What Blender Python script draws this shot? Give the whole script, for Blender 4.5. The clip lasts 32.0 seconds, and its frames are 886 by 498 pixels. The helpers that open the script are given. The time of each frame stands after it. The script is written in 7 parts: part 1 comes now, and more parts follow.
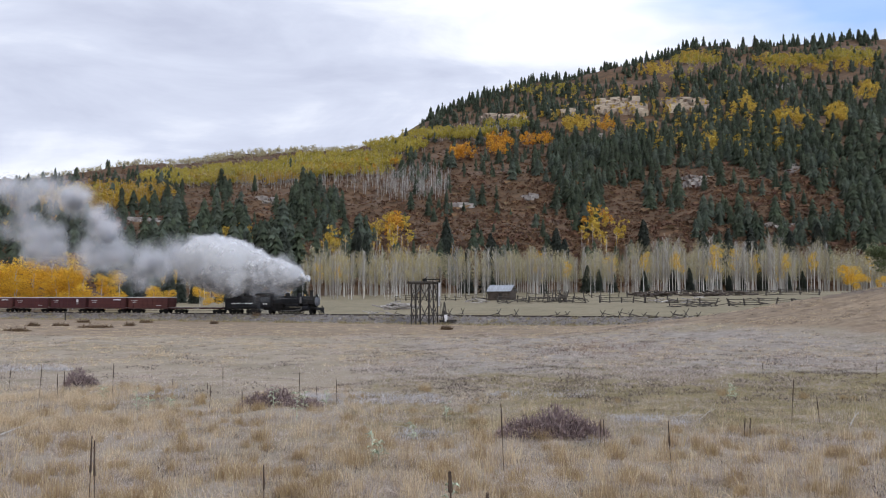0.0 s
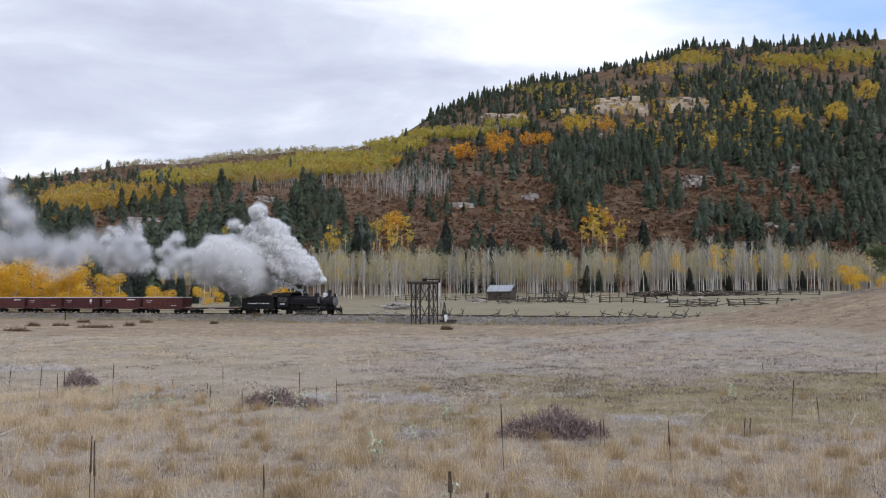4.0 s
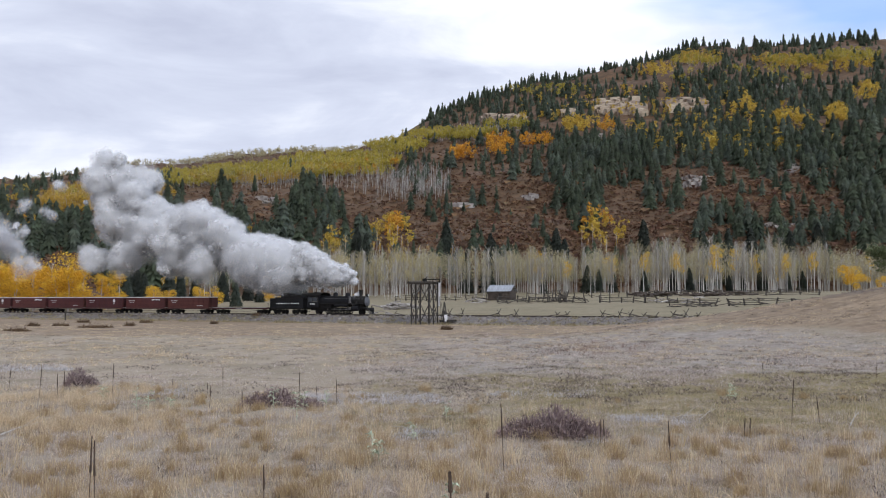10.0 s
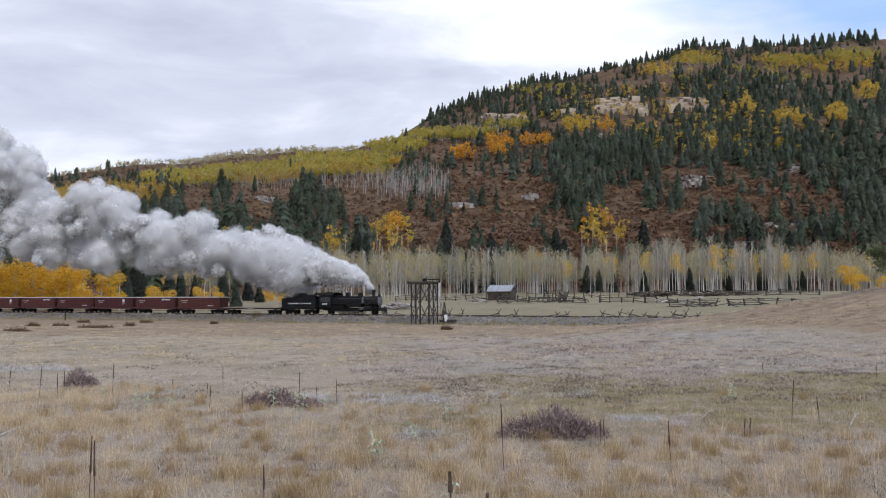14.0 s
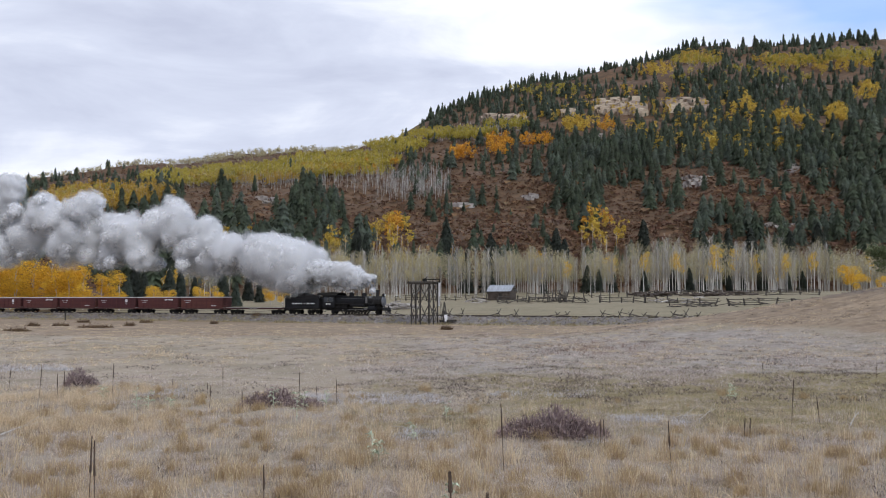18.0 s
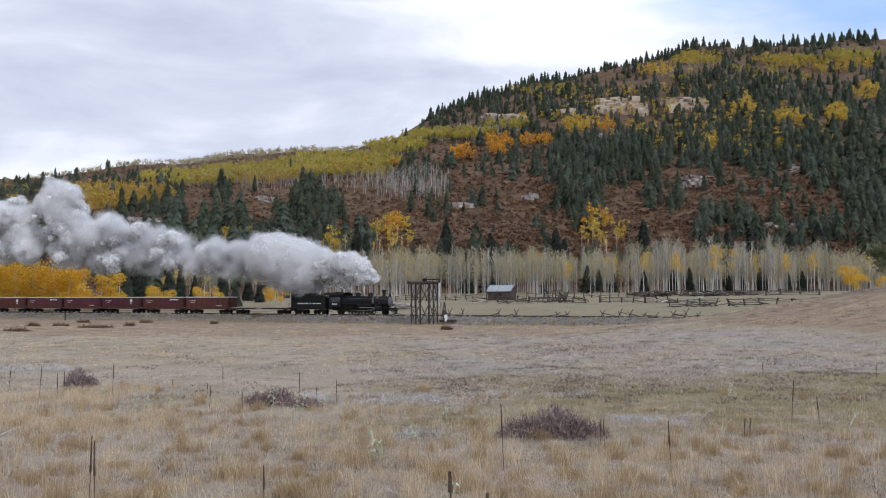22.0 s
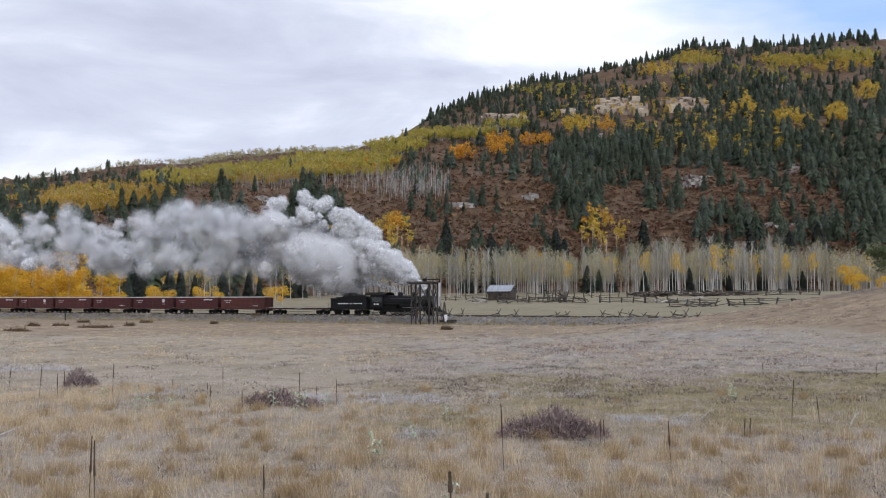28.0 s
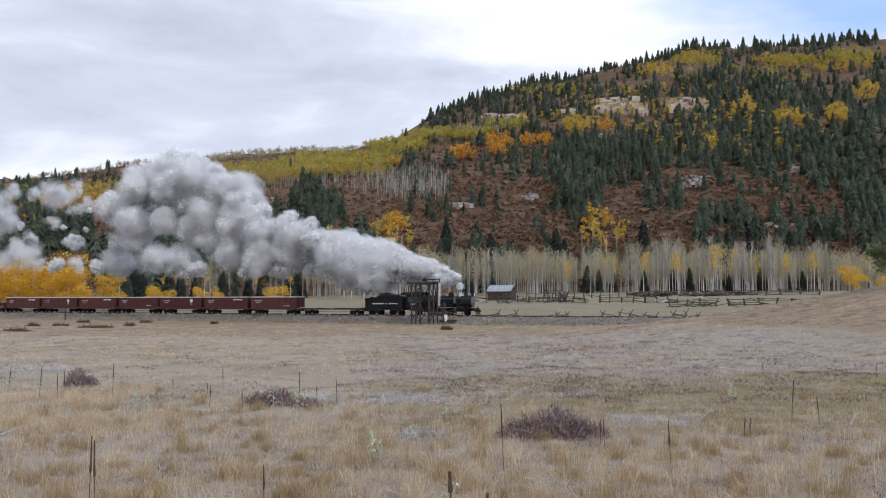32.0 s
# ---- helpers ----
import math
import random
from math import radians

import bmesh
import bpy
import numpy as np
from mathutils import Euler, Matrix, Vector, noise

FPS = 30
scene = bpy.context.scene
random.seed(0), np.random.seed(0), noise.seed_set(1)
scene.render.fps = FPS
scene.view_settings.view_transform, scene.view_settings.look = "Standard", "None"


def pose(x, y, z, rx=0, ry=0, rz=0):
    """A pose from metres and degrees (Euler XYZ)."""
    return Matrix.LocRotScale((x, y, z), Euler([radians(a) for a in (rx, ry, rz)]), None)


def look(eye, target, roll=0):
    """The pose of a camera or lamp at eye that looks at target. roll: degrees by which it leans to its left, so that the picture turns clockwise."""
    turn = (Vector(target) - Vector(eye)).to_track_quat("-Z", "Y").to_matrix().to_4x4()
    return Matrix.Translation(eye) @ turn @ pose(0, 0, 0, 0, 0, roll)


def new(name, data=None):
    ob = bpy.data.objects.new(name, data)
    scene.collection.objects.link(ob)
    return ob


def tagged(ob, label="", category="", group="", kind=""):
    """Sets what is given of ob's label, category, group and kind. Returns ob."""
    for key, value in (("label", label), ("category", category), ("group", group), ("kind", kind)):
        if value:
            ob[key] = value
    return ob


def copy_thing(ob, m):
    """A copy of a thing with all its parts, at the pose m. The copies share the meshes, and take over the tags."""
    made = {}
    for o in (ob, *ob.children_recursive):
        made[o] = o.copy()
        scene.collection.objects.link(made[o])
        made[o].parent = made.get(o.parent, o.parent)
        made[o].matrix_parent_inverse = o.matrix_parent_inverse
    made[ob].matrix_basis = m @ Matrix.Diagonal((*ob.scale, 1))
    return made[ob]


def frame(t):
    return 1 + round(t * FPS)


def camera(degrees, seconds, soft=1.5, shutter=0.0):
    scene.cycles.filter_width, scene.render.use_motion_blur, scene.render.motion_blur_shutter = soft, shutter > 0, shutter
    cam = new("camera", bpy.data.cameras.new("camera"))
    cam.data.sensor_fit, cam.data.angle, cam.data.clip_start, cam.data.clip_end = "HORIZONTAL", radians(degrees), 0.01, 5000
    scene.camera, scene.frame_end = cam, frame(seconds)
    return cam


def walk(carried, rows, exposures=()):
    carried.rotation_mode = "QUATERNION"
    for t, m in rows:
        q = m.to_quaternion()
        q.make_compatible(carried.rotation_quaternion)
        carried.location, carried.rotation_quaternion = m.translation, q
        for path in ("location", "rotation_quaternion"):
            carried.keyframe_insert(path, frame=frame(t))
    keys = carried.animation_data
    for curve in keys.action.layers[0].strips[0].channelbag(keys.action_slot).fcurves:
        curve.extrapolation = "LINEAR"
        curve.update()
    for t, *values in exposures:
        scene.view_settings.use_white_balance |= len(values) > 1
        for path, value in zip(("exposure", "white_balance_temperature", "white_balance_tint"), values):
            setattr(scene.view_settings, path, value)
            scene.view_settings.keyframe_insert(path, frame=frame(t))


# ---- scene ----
cam = camera(57.0, 32.0, soft=1.0)
EYE = (0.0, 0.0, 3.5)
VIEW = look(EYE, (0.0, 100.0, 3.5 + 6.37))
walk(cam, [(0.0, VIEW), (32.0, VIEW)], exposures=((0.0, 0.0, 6150, 10), (32.0, 0.0, 6150, 10)))

# ---------------- sky and sun: a thin bright overcast ----------------
SUN_AZ, SUN_EL = 140.0, 42.0
world = bpy.data.worlds.new("sky")
scene.world = world
world.use_nodes = True


def build_sky():
    nt = world.node_tree
    nt.nodes.clear()
    N, L = nt.nodes.new, nt.links.new
    out, bg = N("ShaderNodeOutputWorld"), N("ShaderNodeBackground")
    sky = N("ShaderNodeTexSky")
    sky.sky_type, sky.sun_disc = "NISHITA", False
    sky.sun_elevation, sky.sun_rotation = radians(SUN_EL), radians(SUN_AZ)
    sky.altitude = 2400
    dim = N("ShaderNodeMix")
    dim.data_type, dim.blend_type = "RGBA", "MULTIPLY"
    dim.inputs[0].default_value = 1.0
    dim.inputs[7].default_value = (0.27, 0.27, 0.27, 1)
    L(sky.outputs[0], dim.inputs[6])
    tc = N("ShaderNodeTexCoord")
    sep = N("ShaderNodeSeparateXYZ")
    L(tc.outputs["Generated"], sep.inputs[0])
    # cloud deck: the direction met with a high flat layer
    up = N("ShaderNodeMath"); up.operation = "MAXIMUM"; up.inputs[1].default_value = 0.0
    L(sep.outputs[2], up.inputs[0])
    lift = N("ShaderNodeMath"); lift.operation = "ADD"; lift.inputs[1].default_value = 0.12
    L(up.outputs[0], lift.inputs[0])
    dx = N("ShaderNodeMath"); dx.operation = "DIVIDE"
    dy = N("ShaderNodeMath"); dy.operation = "DIVIDE"
    L(sep.outputs[0], dx.inputs[0]); L(lift.outputs[0], dx.inputs[1])
    L(sep.outputs[1], dy.inputs[0]); L(lift.outputs[0], dy.inputs[1])
    comb = N("ShaderNodeCombineXYZ")
    L(dx.outputs[0], comb.inputs[0]); L(dy.outputs[0], comb.inputs[1])
    mp = N("ShaderNodeMapping")
    mp.inputs["Location"].default_value = (2.1, 1.35, 0)
    mp.inputs["Rotation"].default_value = (0, 0, radians(24))
    mp.inputs["Scale"].default_value = (0.8, 1.1, 1)
    L(comb.outputs[0], mp.inputs[0])
    n1 = N("ShaderNodeTexNoise")
    n1.inputs["Scale"].default_value, n1.inputs["Detail"].default_value = 0.95, 7.0
    n1.inputs["Roughness"].default_value, n1.inputs["Distortion"].default_value = 0.56, 0.5
    L(mp.outputs[0], n1.inputs[0])
    n2 = N("ShaderNodeTexNoise")
    n2.inputs["Scale"].default_value, n2.inputs["Detail"].default_value = 0.5, 5.0
    n2.inputs["Roughness"].default_value = 0.6
    L(mp.outputs[0], n2.inputs[0])
    # smaller mottled puffs, and a brighter, thinner deck eastwards
    n3 = N("ShaderNodeTexNoise")
    n3.inputs["Scale"].default_value, n3.inputs["Detail"].default_value = 5.0, 6.0
    n3.inputs["Roughness"].default_value, n3.inputs["Distortion"].default_value = 0.55, 0.5
    flat = N("ShaderNodeMapping")
    flat.inputs["Scale"].default_value = (0.8, 0.8, 2.6)
    flat.inputs["Rotation"].default_value = (0, radians(10), 0)
    L(tc.outputs["Generated"], flat.inputs[0]); L(flat.outputs[0], n3.inputs[0])
    east = N("ShaderNodeMapRange"); east.interpolation_type = "SMOOTHSTEP"
    east.inputs[1].default_value, east.inputs[2].default_value = -0.22, 0.14
    east.inputs[3].default_value, east.inputs[4].default_value = -0.015, 0.11
    L(sep.outputs[0], east.inputs[0])
    mot = N("ShaderNodeMath"); mot.operation = "MULTIPLY_ADD"; mot.inputs[1].default_value = 0.6
    L(n3.outputs[0], mot.inputs[0]); L(east.outputs[0], mot.inputs[2])
    tot = N("ShaderNodeMath"); tot.operation = "MULTIPLY_ADD"; tot.inputs[1].default_value = 0.4
    L(n1.outputs[0], tot.inputs[0]); L(mot.outputs[0], tot.inputs[2])
    shade = N("ShaderNodeValToRGB")
    shade.color_ramp.elements[0].position, shade.color_ramp.elements[0].color = 0.36, (0.60, 0.625, 0.745, 1)
    shade.color_ramp.elements[1].position, shade.color_ramp.elements[1].color = 0.68, (1.10, 1.10, 1.12, 1)
    e = shade.color_ramp.elements.new(0.50); e.color = (0.74, 0.768, 0.88, 1)
    L(tot.outputs[0], shade.inputs[0])
    # openings towards the east side of the sky, where blue shows
    side = N("ShaderNodeMapRange")
    side.inputs[1].default_value, side.inputs[2].default_value = 0.12, 0.44
    side.inputs[3].default_value, side.inputs[4].default_value = 0.0, 0.27
    L(sep.outputs[0], side.inputs[0])
    high = N("ShaderNodeMapRange")
    high.inputs[1].default_value, high.inputs[2].default_value = 0.19, 0.30
    L(sep.outputs[2], high.inputs[0])
    both = N("ShaderNodeMath"); both.operation = "MULTIPLY"
    L(side.outputs[0], both.inputs[0]); L(high.outputs[0], both.inputs[1])
    cover = N("ShaderNodeMath"); cover.operation = "SUBTRACT"
    L(n2.outputs[0], cover.inputs[0]); L(both.outputs[0], cover.inputs[1])
    amount = N("ShaderNodeMapRange")
    amount.inputs[1].default_value, amount.inputs[2].default_value = 0.22, 0.36
    amount.inputs[3].default_value, amount.inputs[4].default_value = 0.2, 1.0
    L(cover.outputs[0], amount.inputs[0])
    mix = N("ShaderNodeMix"); mix.data_type = "RGBA"
    L(amount.outputs[0], mix.inputs[0])
    L(dim.outputs[2], mix.inputs[6]); L(shade.outputs[0], mix.inputs[7])
    L(mix.outputs[2], bg.inputs[0])
    bg.inputs[1].default_value = 1.0
    L(bg.outputs[0], out.inputs[0])


build_sky()
sun_data = bpy.data.lights.new("sun", "SUN")
sun_data.energy, sun_data.angle, sun_data.color = 1.25, radians(14), (1.0, 0.96, 0.9)
sun = new("sun", sun_data)
_a, _e = radians(SUN_AZ), radians(SUN_EL)
sun.matrix_world = look((0, 0, 60), Vector((0, 0, 60)) - Vector((math.sin(_a) * math.cos(_e), math.cos(_a) * math.cos(_e), math.sin(_e))))
# light has to scatter many times inside the steam
scene.cycles.transparent_max_bounces = 96
scene.cycles.max_bounces = 20
scene.cycles.diffuse_bounces = 16

# ---------------- materials ----------------


def surf(name, dark, light, size=1.0, rough=0.8, bump=0.2, metal=0.0, vary=0.0, island=0.0, worn=None, detail=9.0, stretch=(1, 1, 1), sheer=0.0, shine=0.5):
    """A worn surface: two tones mixed by noise at two scales, fine relief, and a spread of brightness from object to object or island to island."""
    m = bpy.data.materials.new(name)
    m.use_nodes = True
    nt = m.node_tree
    N, L = nt.nodes.new, nt.links.new
    p = nt.nodes["Principled BSDF"]
    tc, mp = N("ShaderNodeTexCoord"), N("ShaderNodeMapping")
    mp.inputs["Scale"].default_value = stretch
    L(tc.outputs["Object"], mp.inputs[0])
    big, fine = N("ShaderNodeTexNoise"), N("ShaderNodeTexNoise")
    big.inputs["Scale"].default_value, big.inputs["Detail"].default_value = 1.0 / size, 5.0
    fine.inputs["Scale"].default_value, fine.inputs["Detail"].default_value = detail / size, 6.0
    L(mp.outputs[0], big.inputs[0]); L(mp.outputs[0], fine.inputs[0])
    add = N("ShaderNodeMath"); add.operation = "MULTIPLY_ADD"; add.inputs[1].default_value = 0.55
    half = N("ShaderNodeMath"); half.operation = "MULTIPLY"; half.inputs[1].default_value = 0.45
    L(fine.outputs[0], half.inputs[0]); L(big.outputs[0], add.inputs[0]); L(half.outputs[0], add.inputs[2])
    ramp = N("ShaderNodeValToRGB")
    ramp.color_ramp.elements[0].position, ramp.color_ramp.elements[0].color = 0.36, (*dark, 1)
    ramp.color_ramp.elements[1].position, ramp.color_ramp.elements[1].color = 0.64, (*light, 1)
    if worn:
        e = ramp.color_ramp.elements.new(0.72); e.color = (*worn, 1)
    L(add.outputs[0], ramp.inputs[0])
    col = ramp.outputs[0]
    if vary or island:
        hsv = N("ShaderNodeHueSaturation")
        mr = N("ShaderNodeMapRange")
        k = vary or island
        mr.inputs[3].default_value, mr.inputs[4].default_value = 1 - k, 1 + k
        if vary:
            L(N("ShaderNodeObjectInfo").outputs["Random"], mr.inputs[0])
        else:
            L(N("ShaderNodeNewGeometry").outputs["Random Per Island"], mr.inputs[0])
        L(mr.outputs[0], hsv.inputs["Value"]); L(col, hsv.inputs["Color"])
        mh = N("ShaderNodeMapRange")
        mh.inputs[3].default_value, mh.inputs[4].default_value = 0.5 - 0.05 * k, 0.5 + 0.05 * k
        L(mr.outputs[0], mh.inputs[0]); mh.inputs[1].default_value, mh.inputs[2].default_value = 1 - k, 1 + k
        L(mh.outputs[0], hsv.inputs["Hue"])
        col = hsv.outputs[0]
    L(col, p.inputs["Base Color"])
    p.inputs["Roughness"].default_value, p.inputs["Metallic"].default_value = rough, metal
    p.inputs["Specular IOR Level"].default_value = shine
    if bump:
        b = N("ShaderNodeBump")
        b.inputs["Strength"].default_value, b.inputs["Distance"].default_value = bump, 0.05 * size
        L(fine.outputs[0], b.inputs["Height"]); L(b.outputs[0], p.inputs["Normal"])
    if sheer:
        tl, mx = N("ShaderNodeBsdfTranslucent"), N("ShaderNodeMixShader")
        L(col, tl.inputs[0]); mx.inputs[0].default_value = sheer
        L(p.outputs[0], mx.inputs[1]); L(tl.outputs[0], mx.inputs[2])
        L(mx.outputs[0], nt.nodes["Material Output"].inputs[0])
    return m


def steam(name, tone, thin, spread, scale, soft=0.0, back=0.1, lean=1.0):
    """Steam: white scattering with thin gaps where its own noise runs low."""
    m = bpy.data.materials.new(name)
    m.use_nodes = True
    nt = m.node_tree
    nt.nodes.clear()
    N, L = nt.nodes.new, nt.links.new
    out, df, tl, tr = N("ShaderNodeOutputMaterial"), N("ShaderNodeBsdfDiffuse"), N("ShaderNodeBsdfTranslucent"), N("ShaderNodeBsdfTransparent")
    df.inputs[0].default_value = tl.inputs[0].default_value = (*tone, 1)
    # shading normals lean up and sunward, imitating light scattered through the cloud
    ge, sc, nr = N("ShaderNodeNewGeometry"), N("ShaderNodeVectorMath"), N("ShaderNodeVectorMath")
    sc.operation = "ADD"; sc.inputs[1].default_value = (0.6 * lean, -3.0 * lean, 2.4 * lean)
    nr.operation = "NORMALIZE"
    L(ge.outputs["Normal"], sc.inputs[0]); L(sc.outputs[0], nr.inputs[0]); L(nr.outputs[0], df.inputs["Normal"])
    a, b = N("ShaderNodeMixShader"), N("ShaderNodeMixShader")
    a.inputs[0].default_value = back
    L(df.outputs[0], a.inputs[1]); L(tl.outputs[0], a.inputs[2])
    tc, nz, mr = N("ShaderNodeTexCoord"), N("ShaderNodeTexNoise"), N("ShaderNodeMapRange")
    nz.inputs["Scale"].default_value, nz.inputs["Detail"].default_value, nz.inputs["Roughness"].default_value = scale, 4.0, 0.55
    L(tc.outputs["Object"], nz.inputs[0])
    mr.inputs[1].default_value, mr.inputs[2].default_value = 0.36, 0.66
    mr.inputs[3].default_value, mr.inputs[4].default_value = max(0.0, thin - spread), min(1.0, thin + spread)
    L(nz.outputs[0], mr.inputs[0])
    L(a.outputs[0], b.inputs[1]); L(tr.outputs[0], b.inputs[2])
    if soft:
        # each wisp is densest in its middle and fades to its rim
        ds, fade, k, inv = N("ShaderNodeVectorMath"), N("ShaderNodeMapRange"), N("ShaderNodeMath"), N("ShaderNodeMath")
        ds.operation = "DISTANCE"; ds.inputs[1].default_value = (0.5, 0.5, 0.0)
        L(tc.outputs["UV"], ds.inputs[0])
        fade.interpolation_type = "SMOOTHSTEP"
        fade.inputs[1].default_value, fade.inputs[2].default_value = 0.08, 0.5
        fade.inputs[3].default_value, fade.inputs[4].default_value = soft, 0.0
        L(ds.outputs["Value"], fade.inputs[0])
        inv.operation = "SUBTRACT"; inv.inputs[0].default_value = 1.0
        k.operation = "MULTIPLY"
        L(mr.outputs[0], inv.inputs[1]); L(inv.outputs[0], k.inputs[0]); L(fade.outputs[0], k.inputs[1])
        thru = N("ShaderNodeMath"); thru.operation = "SUBTRACT"; thru.inputs[0].default_value = 1.0
        L(k.outputs[0], thru.inputs[1]); L(thru.outputs[0], b.inputs[0])
    else:
        # the inner skins are dense, the outer ones thin
        uv, inv, k, thru = N("ShaderNodeSeparateXYZ"), N("ShaderNodeMath"), N("ShaderNodeMath"), N("ShaderNodeMath")
        inv.operation, k.operation, thru.operation = "SUBTRACT", "MULTIPLY", "SUBTRACT"
        inv.inputs[0].default_value = thru.inputs[0].default_value = 1.0
        L(tc.outputs["UV"], uv.inputs[0]); L(mr.outputs[0], inv.inputs[1])
        L(inv.outputs[0], k.inputs[0]); L(uv.outputs[0], k.inputs[1])
        L(k.outputs[0], thru.inputs[1]); L(thru.outputs[0], b.inputs[0])
    L(b.outputs[0], out.inputs[0])
    return m


M_IRON = surf("black_iron", (0.007, 0.007, 0.008), (0.017, 0.017, 0.019), 0.8, 0.6, 0.1, shine=0.2)
M_IRON2 = surf("sooty_iron", (0.010, 0.0095, 0.009), (0.028, 0.026, 0.024), 0.6, 0.8, 0.2, worn=(0.06, 0.05, 0.042), shine=0.2)
M_STEEL = surf("worn_steel", (0.10, 0.095, 0.09), (0.24, 0.23, 0.22), 0.5, 0.45, 0.1, metal=0.7)
M_RAIL = surf("rail_steel", (0.028, 0.022, 0.019), (0.075, 0.058, 0.048), 0.8, 0.6, 0.15, metal=0.0, shine=0.25)
M_SILVER = surf("graphite_paint", (0.07, 0.07, 0.075), (0.15, 0.15, 0.155), 0.4, 0.6, 0.1, shine=0.3)
M_WHITE = surf("white_lettering", (0.62, 0.62, 0.6), (0.8, 0.8, 0.78), 0.3, 0.7, 0.0)
M_RED = surf("boxcar_red_boards", (0.052, 0.0125, 0.0115), (0.110, 0.026, 0.022), 1.6, 0.8, 0.3, vary=0.25, worn=(0.13, 0.055, 0.045), stretch=(0.5, 1, 3))
M_RED2 = surf("dark_red_frame", (0.04, 0.014, 0.013), (0.085, 0.03, 0.026), 0.8, 0.75, 0.2)
M_RIM = surf("frosted_rim", (0.52, 0.5, 0.5), (0.75, 0.74, 0.74), 0.5, 0.7, 0.15)
M_DECK = surf("frosted_deck_planks", (0.32, 0.29, 0.25), (0.58, 0.54, 0.49), 0.8, 0.85, 0.3, stretch=(1, 4, 1))
M_COAL = surf("coal", (0.006, 0.006, 0.006), (0.03, 0.03, 0.03), 0.3, 0.5, 0.8)
M_GLASS = surf("dark_cab_glass", (0.02, 0.022, 0.025), (0.04, 0.045, 0.05), 1.0, 0.08, 0.0)
M_LENS = surf("lamp_lens", (0.5, 0.5, 0.48), (0.7, 0.7, 0.66), 0.2, 0.15, 0.0)
M_BRASS = surf("bell_brass", (0.25, 0.17, 0.07), (0.4, 0.28, 0.12), 0.2, 0.4, 0.05, metal=0.9)
M_TIMBER = surf("tarred_timber", (0.030, 0.025, 0.022), (0.085, 0.074, 0.064), 0.7, 0.85, 0.5, vary=0.3, worn=(0.16, 0.145, 0.125), stretch=(3, 3, 0.6))
M_GREYWOOD = surf("weathered_grey_wood", (0.034, 0.028, 0.023), (0.115, 0.10, 0.085), 0.6, 0.9, 0.5, vary=0.45, stretch=(2, 2, 0.7))
M_SILVERWOOD = surf("silvered_log", (0.24, 0.215, 0.19), (0.50, 0.46, 0.42), 0.6, 0.9, 0.5, vary=0.3, stretch=(2, 2, 0.7))
M_LOG = surf("old_log", (0.045, 0.033, 0.026), (0.12, 0.095, 0.075), 0.6, 0.9, 0.5, vary=0.25)
M_TIN = surf("frosted_roof_sheet", (0.26, 0.28, 0.31), (0.48, 0.50, 0.54), 0.9, 0.55, 0.2, vary=0.12)
M_TIE = surf("sleeper_wood", (0.05, 0.04, 0.033), (0.12, 0.1, 0.085), 0.5, 0.9, 0.4, island=0.3)
M_STONE = surf("pale_cliff_rock", (0.25, 0.185, 0.125), (0.47, 0.38, 0.28), 5.0, 0.9, 0.8, island=0.2, stretch=(1, 1, 3))
M_BOULDER = surf("grey_rock", (0.17, 0.145, 0.125), (0.36, 0.32, 0.285), 2.0, 0.9, 0.7, island=0.25)
M_SPRUCE = surf("spruce_needles", (0.036, 0.049, 0.029), (0.090, 0.108, 0.060), 14.0, 0.9, 0.3, island=0.35, detail=5.0, sheer=0.2)
M_FIR = surf("fir_needles", (0.050, 0.066, 0.048), (0.125, 0.145, 0.098), 16.0, 0.9, 0.3, island=0.35, detail=5.0, sheer=0.2)
M_SPRUCE_T = surf("spruce_boughs", (0.024, 0.032, 0.024), (0.068, 0.078, 0.054), 1.2, 0.9, 0.3, vary=0.35, sheer=0.2)
M_BARK = surf("dark_bark", (0.04, 0.03, 0.025), (0.1, 0.08, 0.065), 0.5, 0.9, 0.6)
M_ASPEN = surf("white_aspen_bark", (0.40, 0.38, 0.35), (0.70, 0.68, 0.64), 1.3, 0.85, 0.3, vary=0.22, stretch=(1, 1, 2))
M_ASPEN_S = surf("aspen_stems", (0.34, 0.325, 0.29), (0.60, 0.58, 0.54), 3.0, 0.85, 0.2, island=0.25)
M_GOLD = surf("golden_leaves", (0.66, 0.385, 0.025), (0.90, 0.61, 0.075), 2.5, 0.8, 0.3, island=0.28, sheer=0.35)
M_GOLD_FAR = surf("dull_golden_leaves", (0.46, 0.31, 0.04), (0.70, 0.50, 0.095), 9.0, 0.8, 0.3, island=0.2, sheer=0.35)
M_STRAWLEAF = surf("straw_yellow_leaves", (0.44, 0.34, 0.12), (0.62, 0.50, 0.22), 2.0, 0.8, 0.2, island=0.3, sheer=0.35)
M_ORANGE = surf("orange_leaves", (0.54, 0.25, 0.025), (0.74, 0.40, 0.05), 2.5, 0.8, 0.3, island=0.3, sheer=0.35)
M_LIME = surf("yellow_green_leaves", (0.27, 0.235, 0.03), (0.60, 0.48, 0.085), 26.0, 0.8, 0.3, island=0.16, detail=6.0, sheer=0.35)
M_OCHRE = surf("ochre_leaves", (0.40, 0.25, 0.035), (0.62, 0.42, 0.075), 20.0, 0.8, 0.3, island=0.2, detail=6.0, sheer=0.35)
M_PALE = surf("pale_thin_leaves", (0.37, 0.315, 0.17), (0.56, 0.49, 0.30), 2.0, 0.8, 0.2, island=0.35, sheer=0.35)
M_TWIG = surf("bare_twigs", (0.24, 0.215, 0.185), (0.42, 0.39, 0.35), 2.0, 0.9, 0.2, island=0.3)
